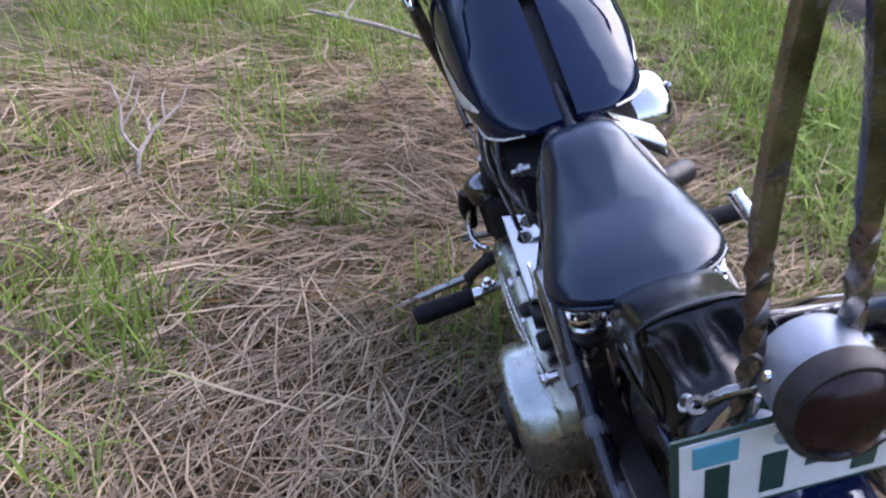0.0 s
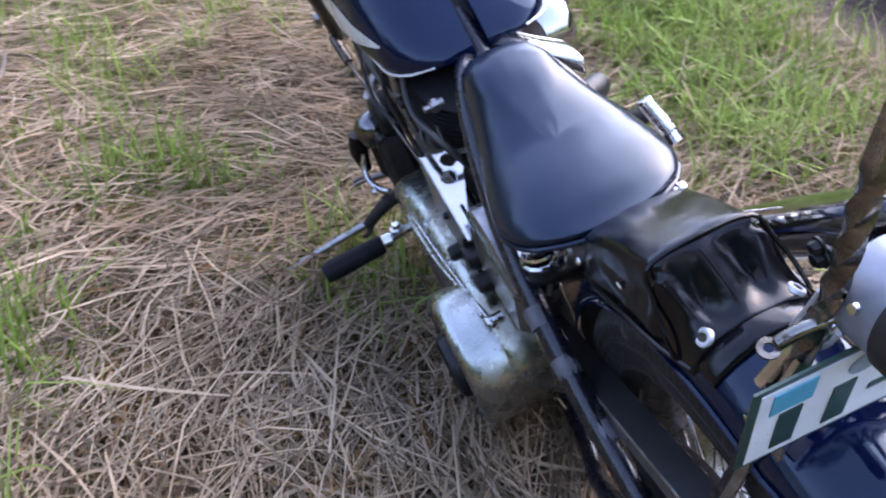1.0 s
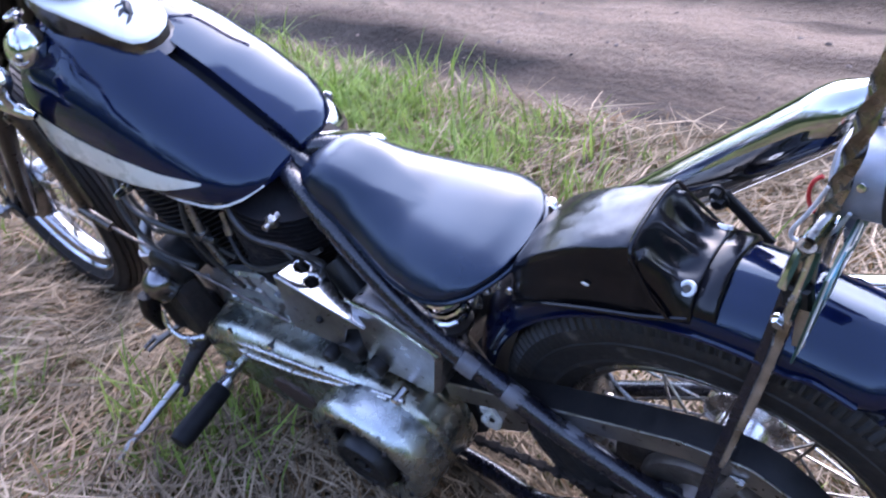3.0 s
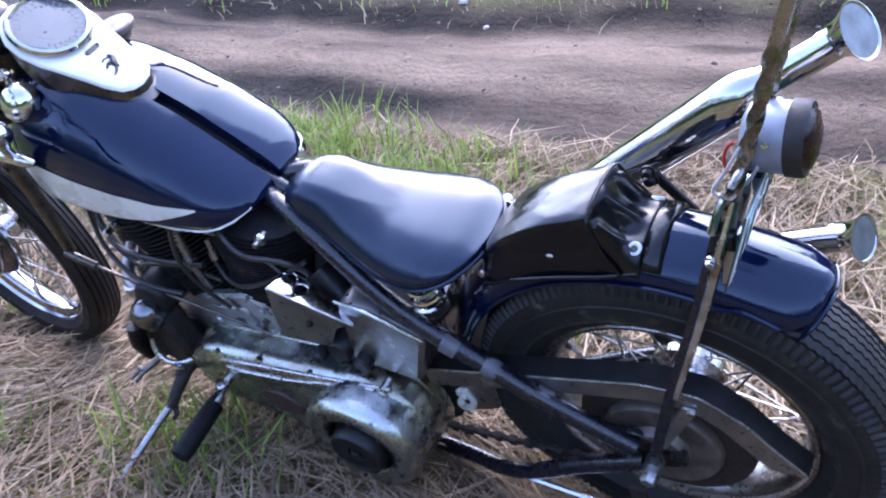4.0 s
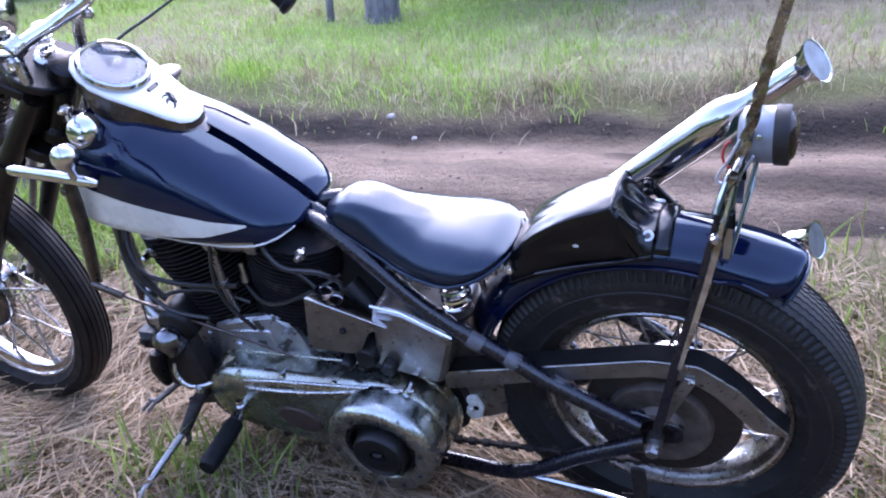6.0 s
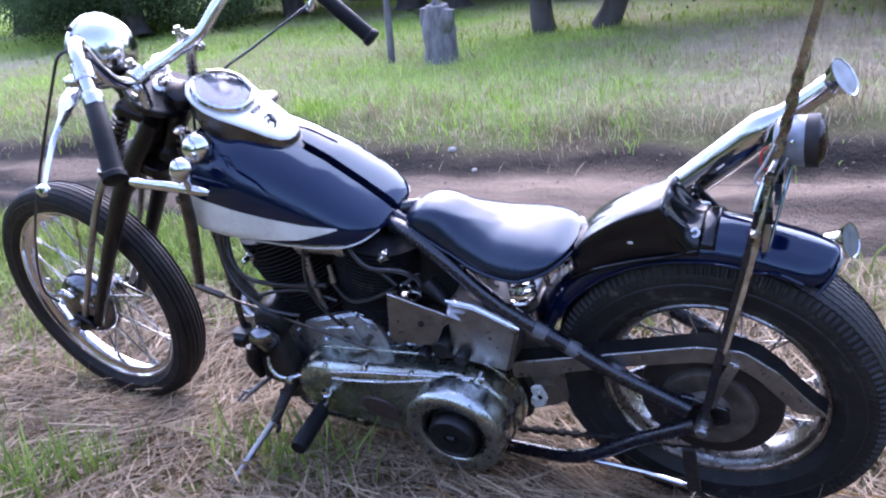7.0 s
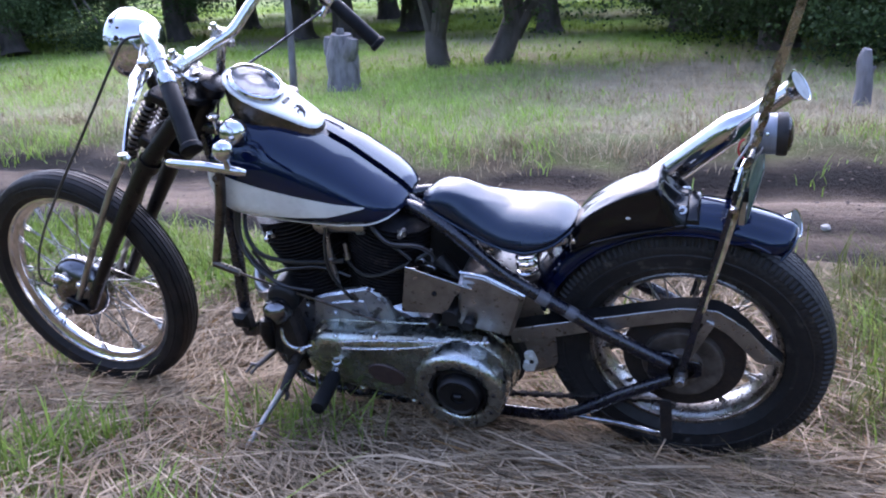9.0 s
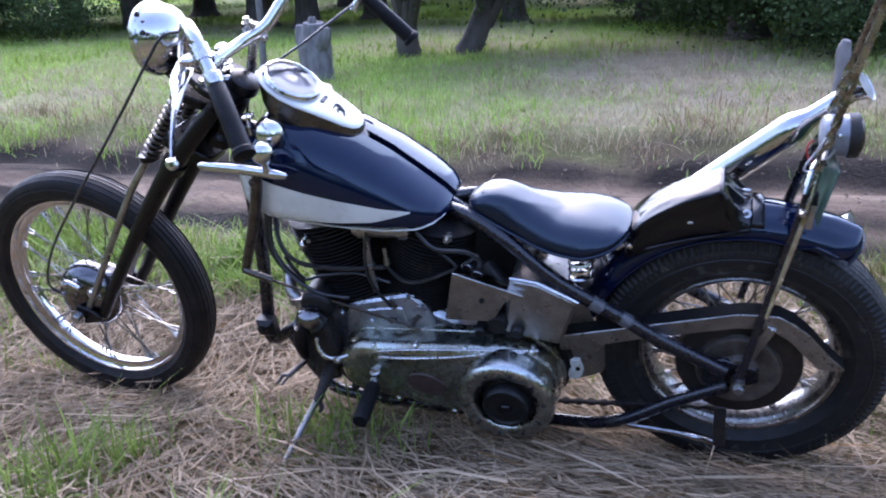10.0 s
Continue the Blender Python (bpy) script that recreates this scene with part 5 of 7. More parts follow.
P("end_strap", loft([[(x, y, fender_z(x, y) + up) for x, up in ((0.002, 0.003), (0.006, 0.0095), (0.026, 0.0095), (0.030, 0.004), (0.030, 0.0015), (0.002, 0.0015))] for y in np.linspace(-0.064, 0.064, 25)]), PADHIDE, "leather strap across the fender", bag, 60)
P("hide_scuff", xf(lathe([(0.0045, 0), (0.003, 0.0010), (0, 0.0012)], 7, "z"), Matrix.Translation((-0.118, -0.0745, 0.706)) @ Matrix.Rotation(radians(85), 4, "X") @ Matrix.Diagonal((1.3, 0.7, 1, 1))), WHITE, "pale scuff in the hide", bag)
for s in (-1, 1):
    c = Vector((-0.006, 0.0490 * s, fender_z(-0.008, 0.047) + 0.0132))
    m = Matrix.Translation(c) @ Matrix.Rotation(radians(44 * s), 4, "X").inverted()
    snap = P("snap_button", xf(lathe([(0.0090, -0.006), (0.0093, 0.0), (0.0086, 0.0014), (0.0062, 0.0016), (0.0054, 0.0004), (0.0, 0.0004)], 28, "z"), m), WHITESNAP, "round nickel snap fastener", bag)
    P("snap_centre", xf(lathe([(0.0046, 0.0002), (0.0042, 0.0016), (0.002, 0.0019), (0.0, 0.0012)], 18, "z"), m), DARKSTEEL, "dark centre of the snap", snap)
P("bag_rivet", xf(lathe([(0.006, 0), (0.005, 0.003), (0, 0.004)], 12, "z"), Matrix.Translation((-0.242, -0.070, 0.637)) @ Matrix.Rotation(radians(80), 4, "X")), CHROME, "", bag)

# engine
P("crankcase", plate(rounded([(-1.06, 0.235), (-1.055, 0.38), (-0.985, 0.43), (-0.86, 0.44), (-0.74, 0.44), (-0.64, 0.40), (-0.60, 0.30), (-0.64, 0.17), (-0.95, 0.15)], 0.04), -0.080, 0.085, 0.012), ALLOY, "stained cast alloy crankcase", smooth=30)
P("case_cover", join(plate(rounded([(-0.940, 0.340), (-0.918, 0.448), (-0.84, 0.468), (-0.755, 0.490), (-0.715, 0.452), (-0.700, 0.385), (-0.72, 0.345)], 0.016), -0.078, -0.102, 0.006),
                     plate(rounded([(-0.905, 0.362), (-0.890, 0.432), (-0.83, 0.445), (-0.775, 0.452), (-0.765, 0.375)], 0.012), -0.100, -0.107, 0.003), bolt((-0.94, -0.101, 0.42), 0.006), bolt((-0.735, -0.101, 0.455), 0.006), bolt((-0.72, -0.101, 0.376), 0.006), bolt((-0.860, -0.107, 0.409), 0.009, 0.010)), ALLOY, "blue-grey alloy side cover", smooth=30)
P("gearbox", join(plate(rounded([(-0.60, 0.20), (-0.60, 0.36), (-0.55, 0.42), (-0.40, 0.40), (-0.37, 0.30), (-0.40, 0.20)], 0.03), -0.08, 0.10, 0.01), block(0.09, 0.05, 0.05, (-0.53, -0.105, 0.430), 0.01), lathe([(0.020, -0.15), (0.024, -0.14), (0.024, -0.09)], 20, "y", (-0.535, 0, 0.452)), lathe([(0.012, -0.155), (0.016, -0.15), (0.016, -0.09)], 16, "y", (-0.49, 0, 0.435)),
                  lathe([(0.010, -0.165), (0.013, -0.16), (0.013, -0.09)], 16, "y", (-0.575, 0, 0.438)), bolt((-0.512, -0.13, 0.415), 0.008), bolt((-0.56, -0.13, 0.41), 0.008)), IRON, "oily black gearbox top with fittings", smooth=30)


def cylinder(base, top, r, fins, name, label):
    b, t = Vector(base), Vector(top)
    d = t - b
    prof = [(0.045, 0), (r * 0.66, 0.0)]
    for k in range(fins):
        h0 = d.length * (k + 0.25) / fins
        rr = r * lerp(k / fins, [0, 0.2, 0.5, 0.75, 1], [0.84, 0.92, 0.97, 1.05, 1.0])
        prof += [(r * 0.80, h0), (rr, h0 + 0.0012), (rr, h0 + 0.0040), (r * 0.80, h0 + 0.0052)]
    prof += [(r * 0.72, d.length), (0.03, d.length + 0.012)]
    q = d.to_track_quat("Z", "Y").to_matrix().to_4x4()
    m = Matrix.Translation(b) @ q
    cyl = P(name, xf(lathe(prof, 40, "z"), m), FIN, label, smooth=30)
    P("head_bolt", xf(lathe([(0.011, r * 0.98), (0.014, r * 1.0), (0.014, r * 1.05), (0.0, r * 1.06)], 12, "x", (0, 0, d.length * 0.72)), m @ Matrix.Rotation(radians(-90), 4, "Z")), CHROME, "", cyl)
    return cyl


cylinder((-0.895, 0.0, 0.415), (-0.960, 0.0, 0.675), 0.110, 26, "front_cylinder", "black finned front cylinder with oily dust")
cylinder((-0.765, 0.0, 0.415), (-0.690, 0.0, 0.670), 0.108, 26, "rear_cylinder", "black finned rear cylinder with oily dust")
P("inlet_manifold", join(tube([(-0.875, -0.070, 0.652), (-0.80, -0.085, 0.660), (-0.725, -0.075, 0.660)], 0.020, 14), lathe([(0.026, -0.014), (0.026, 0.014)], 18, "x", (-0.848, -0.076, 0.656)), lathe([(0.027, -0.012), (0.027, 0.012)], 18, "x", (-0.748, -0.079, 0.661))), STEEL, "dull inlet manifold between the cylinders")
P("spark_cap", join(bar((-0.81, -0.075, 0.60), (-0.805, -0.085, 0.555), 0.006), bar((-0.808, -0.08, 0.575), (-0.806, -0.084, 0.56), 0.009)), STEEL)
P("push_rod_tube", join(bar((-0.80, -0.06, 0.40), (-0.80, -0.055, 0.52), 0.010), bar((-0.86, -0.06, 0.40), (-0.862, -0.055, 0.52), 0.010)), IRON)
CABLE = mat("cable_black", (0.012, 0.012, 0.013), 0.4, 0, (0.02, 0.02, 0.02), 40)
P("plug_lead", tube([(-0.81, -0.085, 0.56), (-0.76, -0.11, 0.535), (-0.70, -0.115, 0.545), (-0.62, -0.10, 0.580), (-0.58, -0.08, 0.60)], 0.0045, 8, 4), CABLE)
P("oil_line", tube([(-1.06, -0.10, 0.58), (-1.02, -0.105, 0.52), (-0.97, -0.11, 0.535), (-0.88, -0.105, 0.545), (-0.80, -0.10, 0.52)], 0.0048, 8, 4), CABLE)
P("breather_hose", tube([(-1.10, -0.06, 0.68), (-1.11, -0.07, 0.60), (-1.08, -0.085, 0.54), (-1.03, -0.09, 0.49)], 0.008, 10, 4), CABLE)
P("plug_lead", tube([(-0.72, -0.09, 0.64), (-0.64, -0.10, 0.59), (-0.60, -0.10, 0.52), (-0.58, -0.09, 0.45)], 0.0042, 8, 4), CABLE)

# heads, plugs, leads and fittings about the cylinders
P("spark_plug", join(lathe([(0.010, -0.09), (0.010, -0.122), (0.007, -0.124), (0.007, -0.140), (0.004, -0.143), (0.0, -0.143)], 14, "y", (-0.985, 0, 0.640)), lathe([(0.012, -0.110), (0.012, -0.117)], 6, "y", (-0.985, 0, 0.640))), DULLCHROME, "pale spark plug in the head")
P("spark_plug", join(lathe([(0.009, -0.08), (0.009, -0.100), (0.006, -0.102), (0.006, -0.110), (0.003, -0.112), (0.0, -0.112)], 14, "y", (-0.645, 0, 0.650)), lathe([(0.012, -0.090), (0.012, -0.097)], 6, "y", (-0.645, 0, 0.650))), STEEL, "small steel spark plug in the head")
for pts, r in (([(-0.72, -0.09, 0.690), (-0.705, -0.115, 0.672), (-0.667, -0.125, 0.640), (-0.60, -0.118, 0.632), (-0.575, -0.10, 0.600), (-0.578, -0.09, 0.575)], 0.0052),
               ([(-1.085, -0.05, 0.67), (-1.07, -0.09, 0.615), (-1.02, -0.115, 0.575), (-0.915, -0.118, 0.565), (-0.80, -0.115, 0.575)], 0.0058),
               ([(-1.085, -0.06, 0.70), (-1.09, -0.09, 0.62), (-1.055, -0.12, 0.555), (-0.98, -0.135, 0.505), (-0.90, -0.125, 0.485)], 0.0050),
               ([(-0.835, -0.11, 0.665), (-0.84, -0.128, 0.60), (-0.835, -0.125, 0.53), (-0.80, -0.115, 0.46)], 0.0042)):
    P("plug_lead", tube(pts, r, 8, 4), CABLE, "limp black lead")
P("rod_cover", join(tube([(-0.838, -0.105, 0.640), (-0.836, -0.112, 0.560), (-0.834, -0.108, 0.500)], [0.008, 0.0075, 0.007], 10, 2), lathe([(0.012, -0.006), (0.012, 0.006)], 12, "z", (-0.837, -0.111, 0.575))), STEEL, "dull slim tube between the cylinders")
P("drain_pipe", join(tube([(-1.075, -0.06, 0.52), (-1.055, -0.115, 0.490), (-1.03, -0.13, 0.470), (-1.02, -0.135, 0.440)], [0.013, 0.015, 0.016, 0.016], 14, 3), lathe([(0.021, -0.010), (0.021, 0.008)], 16, "z", (-1.035, -0.127, 0.476))), STEEL, "grey pipe stub beside the engine")
P("inner_tin", plate(rounded([(-0.70, 0.40), (-0.66, 0.655), (-0.58, 0.655), (-0.44, 0.56), (-0.40, 0.42)], 0.02), -0.03, 0.06, 0.006), IRON, "black tin box between engine and oil tank")
P("starter_can", lathe([(0.0, -0.150), (0.034, -0.149), (0.042, -0.140), (0.044, -0.125), (0.044, -0.08)], 30, "y", (-0.985, 0, 0.462)), IRON, "black round can beside the crankcase", smooth=50)

# primary drive
CL = Vector((-0.514, 0, 0.282))
prim = []
for k in range(13):
    a = radians(95 + 170 * k / 12)
    prim.append((-0.866 + 0.078 * math.cos(a), 0.304 + 0.080 * math.sin(a)))
for k in range(17):
    a = radians(-112 + 204 * k / 16)
    prim.append((CL.x + 0.120 * math.cos(a), CL.z + 0.120 * math.sin(a)))
cover = P("primary_cover", pillow(prim, -0.090, -0.178, 0.030), CASE, "long worn primary cover, stained and scratched", smooth=50)
P("cover_lip", pillow([(-0.69 + (x + 0.69) * 1.012, 0.292 + (z - 0.292) * 1.03) for x, z in prim], -0.088, -0.112, 0.004), CASE, "flange round the primary cover", cover)
for pts in ([(-0.872, -0.160, 0.352), (-0.83, -0.173, 0.366), (-0.75, -0.174, 0.379), (-0.62, -0.171, 0.389), (-0.44, -0.160, 0.396)], [(-0.872, -0.160, 0.350), (-0.82, -0.177, 0.352), (-0.75, -0.1795, 0.357), (-0.65, -0.179, 0.370), (-0.55, -0.172, 0.386), (-0.47, -0.166, 0.393)]):
    P("cover_rib", tube(pts, 0.0042, 8, 4), DULLCHROME, "bright raised rib along the cover", cover, 60)
OVAL = mat("rusty_badge", (0.036, 0.019, 0.015), 0.55, 0.1, (0.06, 0.036, 0.029), 60, bump=0.3)
P("inspection_plate", plate([(-0.716 + 0.049 * math.cos(2 * math.pi * k / 32), 0.281 + 0.031 * math.sin(2 * math.pi * k / 32) - 0.008 * math.cos(2 * math.pi * k / 32)) for k in range(32)], -0.174, -0.1825, 0.0025), OVAL, "rusty oval inspection plate", cover)
for x, z in ((-0.842, 0.386), (-0.735, 0.395), (-0.613, 0.398), (-0.455, 0.405), (-0.925, 0.345), (-0.905, 0.262), (-0.80, 0.222), (-0.66, 0.196)):
    P("cover_screw", join(lathe([(0.008, -0.14), (0.008, -0.160), (0.0095, -0.161), (0.0095, -0.167), (0.006, -0.170), (0.0, -0.170)], 12, "y", (x, 0, z - 0.012))), CHROME, "", cover)
CHIPPED = mat("chipped_dome", (0.50, 0.52, 0.49), 0.27, 1.0, (0.33, 0.35, 0.33), 12, rvar=0.12, bump=0.12, spots=(0.02, 0.017, 0.015), spot_scale=48, spot_at=0.635, spot_rough=0.6)
dome = P("clutch_dome", lathe([(0.116, -0.120), (0.116, -0.198), (0.1145, -0.212), (0.110, -0.223), (0.103, -0.228), (0.095, -0.229), (0.082, -0.226), (0.076, -0.224), (0.072, -0.219), (0.070, -0.186), (0.0, -0.184)], 72, "y", CL), CHIPPED, "round pitted clutch housing with open centre")
P("clutch_pit", lathe([(0.0695, -0.1845), (0.0695, -0.219), (0.066, -0.219), (0.066, -0.1855), (0.0, -0.1855)], 48, "y", CL), IRON, "dark well of the clutch", dome)
P("clutch_hub", join(lathe([(0.064, -0.186), (0.064, -0.200), (0.061, -0.208), (0.056, -0.211), (0.055, -0.234), (0.051, -0.241), (0.047, -0.242), (0.042, -0.238), (0.019, -0.238), (0.018, -0.233), (0.0, -0.233)], 48, "y", CL + Vector((0.004, 0, 0))), block(0.020, 0.012, 0.010, CL + Vector((0.004, -0.236, 0.004)))), IRON, "black clutch hub", dome)
for k in range(10):
    a = 2 * math.pi * k / 10 + 0.2
    P("dome_screw", lathe([(0.0045, -0.226), (0.0045, -0.231), (0.003, -0.2325), (0.0, -0.232)], 10, "y", CL + Vector((0.092 * math.sin(a), 0, 0.092 * math.cos(a)))), RUST, "", dome)

# bracket with two holes, oil box
brk = P("tin_bracket", join(plate(rounded([(-0.628, 0.592), (-0.470, 0.540), (-0.512, 0.520), (-0.545, 0.462), (-0.658, 0.458)], 0.008, 3), -0.146, -0.1435, 0.0008)), STEEL, "folded sheet steel bracket")


def flange():
    V, F = [], []
    a, b = Vector((-0.628, -0.146, 0.592)), Vector((-0.470, -0.146, 0.540))
    inn = Vector((0.012, 0.066, -0.006))
    L = lambda u, v: a + (b - a) * u + inn * v * (1 - 0.93 * u)
    n, m = 60, 24
    keep = {}
    for i in range(n):
        for j in range(m):
            u, v = (i + 0.5) / n, (j + 0.5) / m
            p = L(u, v)
            if (p - L(0.11, 0.62)).length < 0.0112 or (p - L(0.30, 0.50)).length < 0.0112:
                continue
            q = []
            for du, dv in ((0, 0), (1, 0), (1, 1), (0, 1)):
                key = (i + du, j + dv)
                if key not in keep:
                    keep[key] = len(V)
                    V.append(L(key[0] / n, key[1] / m))
                q.append(keep[key])
            F.append(tuple(q))
    return V, F


fl = P("bracket_flange", flange(), CHROME, "bright top flange with two round holes", brk, 60)
_sm = fl.modifiers.new("sheet", "SOLIDIFY")
_sm.thickness = 0.0025
P("bracket_bolt", bolt((-0.565, -0.1465, 0.520), 0.005), IRON, "", brk)
P("coil_can", join(tube([(-0.575, -0.070, 0.57), (-0.50, -0.09, 0.48)], 0.024, 18), bolt((-0.50, -0.116, 0.50), 0.010, 0.008)), IRON, "small round ignition can")
oil = P("oil_tank", plate(rounded([(-0.50, 0.575), (-0.440, 0.568), (-0.349, 0.520), (-0.395, 0.392), (-0.43, 0.40), (-0.528, 0.418)], 0.02), -0.133, 0.12, 0.008), STEEL, "dull metal oil tank, dented and stained", smooth=40)
P("tank_edge", tube([(-0.50, -0.132, 0.577), (-0.440, -0.134, 0.570), (-0.349, -0.134, 0.522)], 0.003, 6), CHROME, "", oil)
P("inner_guard", plate(rounded([(-0.43, 0.54), (-0.35, 0.50), (-0.30, 0.36), (-0.30, 0.27), (-0.37, 0.24), (-0.43, 0.36)], 0.02), -0.070, -0.066), STEEL, "grey sheet guard before the rear wheel")
P("brake_switch", join(plate(rounded([(-0.400, 0.305), (-0.360, 0.311), (-0.350, 0.278), (-0.360, 0.248), (-0.385, 0.245), (-0.400, 0.273)], 0.006), -0.078, -0.060, 0.003), bolt((-0.377, -0.079, 0.278), 0.006), bolt((-0.365, -0.079, 0.298), 0.005)), WHITE, "small white-painted lever block")
P("lever_hole", join(lathe([(0.007, -0.078), (0.007, -0.0795), (0.0, -0.0795)], 14, "y", (-0.387, 0, 0.288)), lathe([(0.006, -0.078), (0.006, -0.0795), (0.0, -0.0795)], 14, "y", (-0.365, 0, 0.281))), IRON)

# chain guard, chain
P("chain_guard", join(plate(rounded([(-0.40, 0.402), (-0.184, 0.456), (-0.008, 0.500), (0.076, 0.500), (0.136, 0.458), (0.180, 0.405), (0.222, 0.362), (0.165, 0.362), (0.10, 0.436), (0.06, 0.463), (-0.008, 0.462), (-0.185, 0.420), (-0.40, 0.358)], 0.012, 4), -0.108, -0.104, 0.001),
                      plate(rounded([(-0.01, 0.340), (0.015, 0.350), (0.072, 0.468), (0.052, 0.476)], 0.006), -0.113, -0.109, 0.001), bolt((0.064, -0.110, 0.466), 0.006)), STEEL, "flat bare steel chain guard")
gt = [(-0.40, 0.402), (-0.30, 0.427), (-0.184, 0.456), (-0.09, 0.480), (-0.008, 0.500), (0.036, 0.503), (0.076, 0.498), (0.106, 0.482), (0.136, 0.455), (0.18, 0.402), (0.218, 0.364)]
P("guard_top", loft([[(x, y, z + dz) for y, dz in ((-0.106, 0.0012), (-0.070, 0.004), (-0.070, 0.0025), (-0.106, -0.0006))] for x, z in gt]), IRON, "black top of the chain guard", smooth=50)
link = []
def chain_run(p, q, n):
    p, q = Vector(p), Vector(q)
    for k in range(n):
        c = p + (q - p) * (k + 0.5) / n
        d = (q - p).normalized()
        ang = math.atan2(d.z, d.x)
        link.append(xf(block(0.0155, 0.010 if k % 2 else 0.016, 0.010 if k % 2 else 0.0125, bevel=0.002), Matrix.Translation(c) @ Matrix.Rotation(-ang, 4, "Y")))
chain_run((-0.50, -0.067, 0.325), (-0.01, -0.067, 0.472), 32)
chain_run((-0.50, -0.067, 0.155), (-0.03, -0.067, 0.190), 30)
for n_, run in (("upper", link[:32]), ("lower", link[32:])):
    P("drive_chain", join(*run), RUST, "greasy drive chain")

# sissy bar: flat strut below, twisted square bar above
def square_bar(pts, w, twist, sub=14):
    n = len(pts)
    P3 = [Vector(p) for p in pts]
    Q = []
    for i in range(n - 1):
        a, b, c, d = P3[max(i - 1, 0)], P3[i], P3[i + 1], P3[min(i + 2, n - 1)]
        for k in range(sub):
            t = k / sub
            Q.append(0.5 * ((2 * b) + (c - a) * t + (2 * a - 5 * b + 4 * c - d) * t * t + (3 * b - a - 3 * c + d) * t ** 3))
    Q.append(P3[-1])
    rings, dist, last = [], 0.0, Q[0]
    for i, p in enumerate(Q):
        T = (Q[min(i + 1, len(Q) - 1)] - Q[max(i - 1, 0)]).normalized()
        dist += (p - last).length
        last = p
        u = Vector((1, 0, 0))
        u = (u - T * u.dot(T)).normalized()
        v = T.cross(u)
        f = i / (len(Q) - 1)
        a = twist * 2 * math.pi * dist
        tot = a if f < 0.62 else twist_state[0]
        twist_state[0] = tot
        rings.append([p + (u * math.cos(tot + k * math.pi / 4) + v * math.sin(tot + k * math.pi / 4)) * w * (0.77 if k % 2 else 1.04) for k in range(8)])
    return loft(rings)


twist_state = [0.0]
WIREGREY = mat("grey_wire", (0.55, 0.56, 0.58), 0.4, 0.3, (0.4, 0.4, 0.42), 40)
GALV = mat("galvanised_can", (0.25, 0.27, 0.31), 0.42, 0.35, (0.17, 0.18, 0.21), 30, rvar=0.1, bump=0.1, spots=(0.15, 0.14, 0.14), spot_scale=60, spot_at=0.68)
BARSTEEL = mat("dark_bar_steel", (0.40, 0.38, 0.345), 0.24, 1.0, (0.13, 0.115, 0.095), 22, rvar=0.12, bump=0.1, spots=(0.05, 0.04, 0.03), spot_scale=60, spot_at=0.6, spot_rough=0.6)
WORNFACE = mat("worn_plated_face", (0.62, 0.64, 0.67), 0.20, 1.0, (0.22, 0.195, 0.15), 26, rvar=0.1, spots=(0.03, 0.024, 0.02), spot_scale=20, spot_at=0.61, spot_rough=0.4)
for s in (-1, 1):
    low = [(0.004, 0.012 + s * 0.150, 0.345), (0.040, 0.012 + s * 0.125, 0.50), (0.076, 0.012 + s * 0.088, 0.634), (0.100, 0.012 + s * 0.075, 0.735), (0.118, 0.014 + s * 0.050, 0.815)]
    def strip(x0, x1, d0, d1):
        return loft([[(x + x0, y + d0 * s, z), (x + x1, y + d0 * s, z - 0.001), (x + x1, y + d1 * s, z - 0.001), (x + x0, y + d1 * s, z)] for x, y, z in low])
    sb = P("sissy_strut", strip(-0.010, 0.007, -0.003, 0.002), FRAME, "flat black strut of the sissy bar with a chromed face", smooth=30)
    P("strut_face", tube([(x + 0.006, y + 0.003 * s, z) for x, y, z in low[1:]], [0.0045, 0.0070, 0.0070, 0.0055], 12, 3), WORNFACE, "worn bright half-round face", sb, 60)
    twist_state[0] = 0.0
    P("twisted_bar", square_bar([(x, y + s * w - k, z + 0.35 * k) for x, y, w, z, k in ((0.108, 0.013, 0.058, 0.775, 0), (0.128, 0.016, 0.040, 0.845, 0.007), (0.146, 0.022, 0.032, 0.91, 0.014 if s < 0 else 0.006), (0.168, 0.030, 0.028, 1.0, 0.02 if s < 0 else 0.008), (0.192, 0.034, 0.022, 1.09, 0.02 if s < 0 else 0.008), (0.216, 0.038, 0.012, 1.185, 0.018 if s < 0 else 0.008))], 0.0092, 6.5), BARSTEEL, "twisted square steel bar", sb, 25)
    P("bar_tongue", loft([[(x - 0.006, y, z), (x + 0.006, y, z), (x + 0.006, y + 0.004 * s, z), (x - 0.006, y + 0.004 * s, z)] for x, y, z in ((0.115, 0.012 + s * 0.072, 0.695), (0.118, 0.013 + s * 0.064, 0.745), (0.121, 0.014 + s * 0.052, 0.800), (0.132, 0.016 + s * 0.042, 0.85))]), STEEL, "flat hammered foot of the twisted bar", sb)
    P("bar_clamp", block(0.030, 0.014, 0.030, (0.112, 0.013 + s * 0.066, 0.762), 0.003), IRON, "black clamp", sb)
    P("strut_bolt", bolt((0.100, 0.012 + s * 0.079, 0.735), 0.007, 0.008, "y", s), CHROME, "", sb)
P("wire_loop", tube([(0.131, -0.028, 0.886), (0.114, -0.028, 0.85), (0.098, -0.028, 0.821), (0.1, -0.028, 0.81), (0.118, -0.028, 0.813), (0.137, -0.028, 0.835), (0.149, -0.028, 0.859)], 0.0022, 8, 4), WIREGREY, "pale wire looped round the sissy bar")
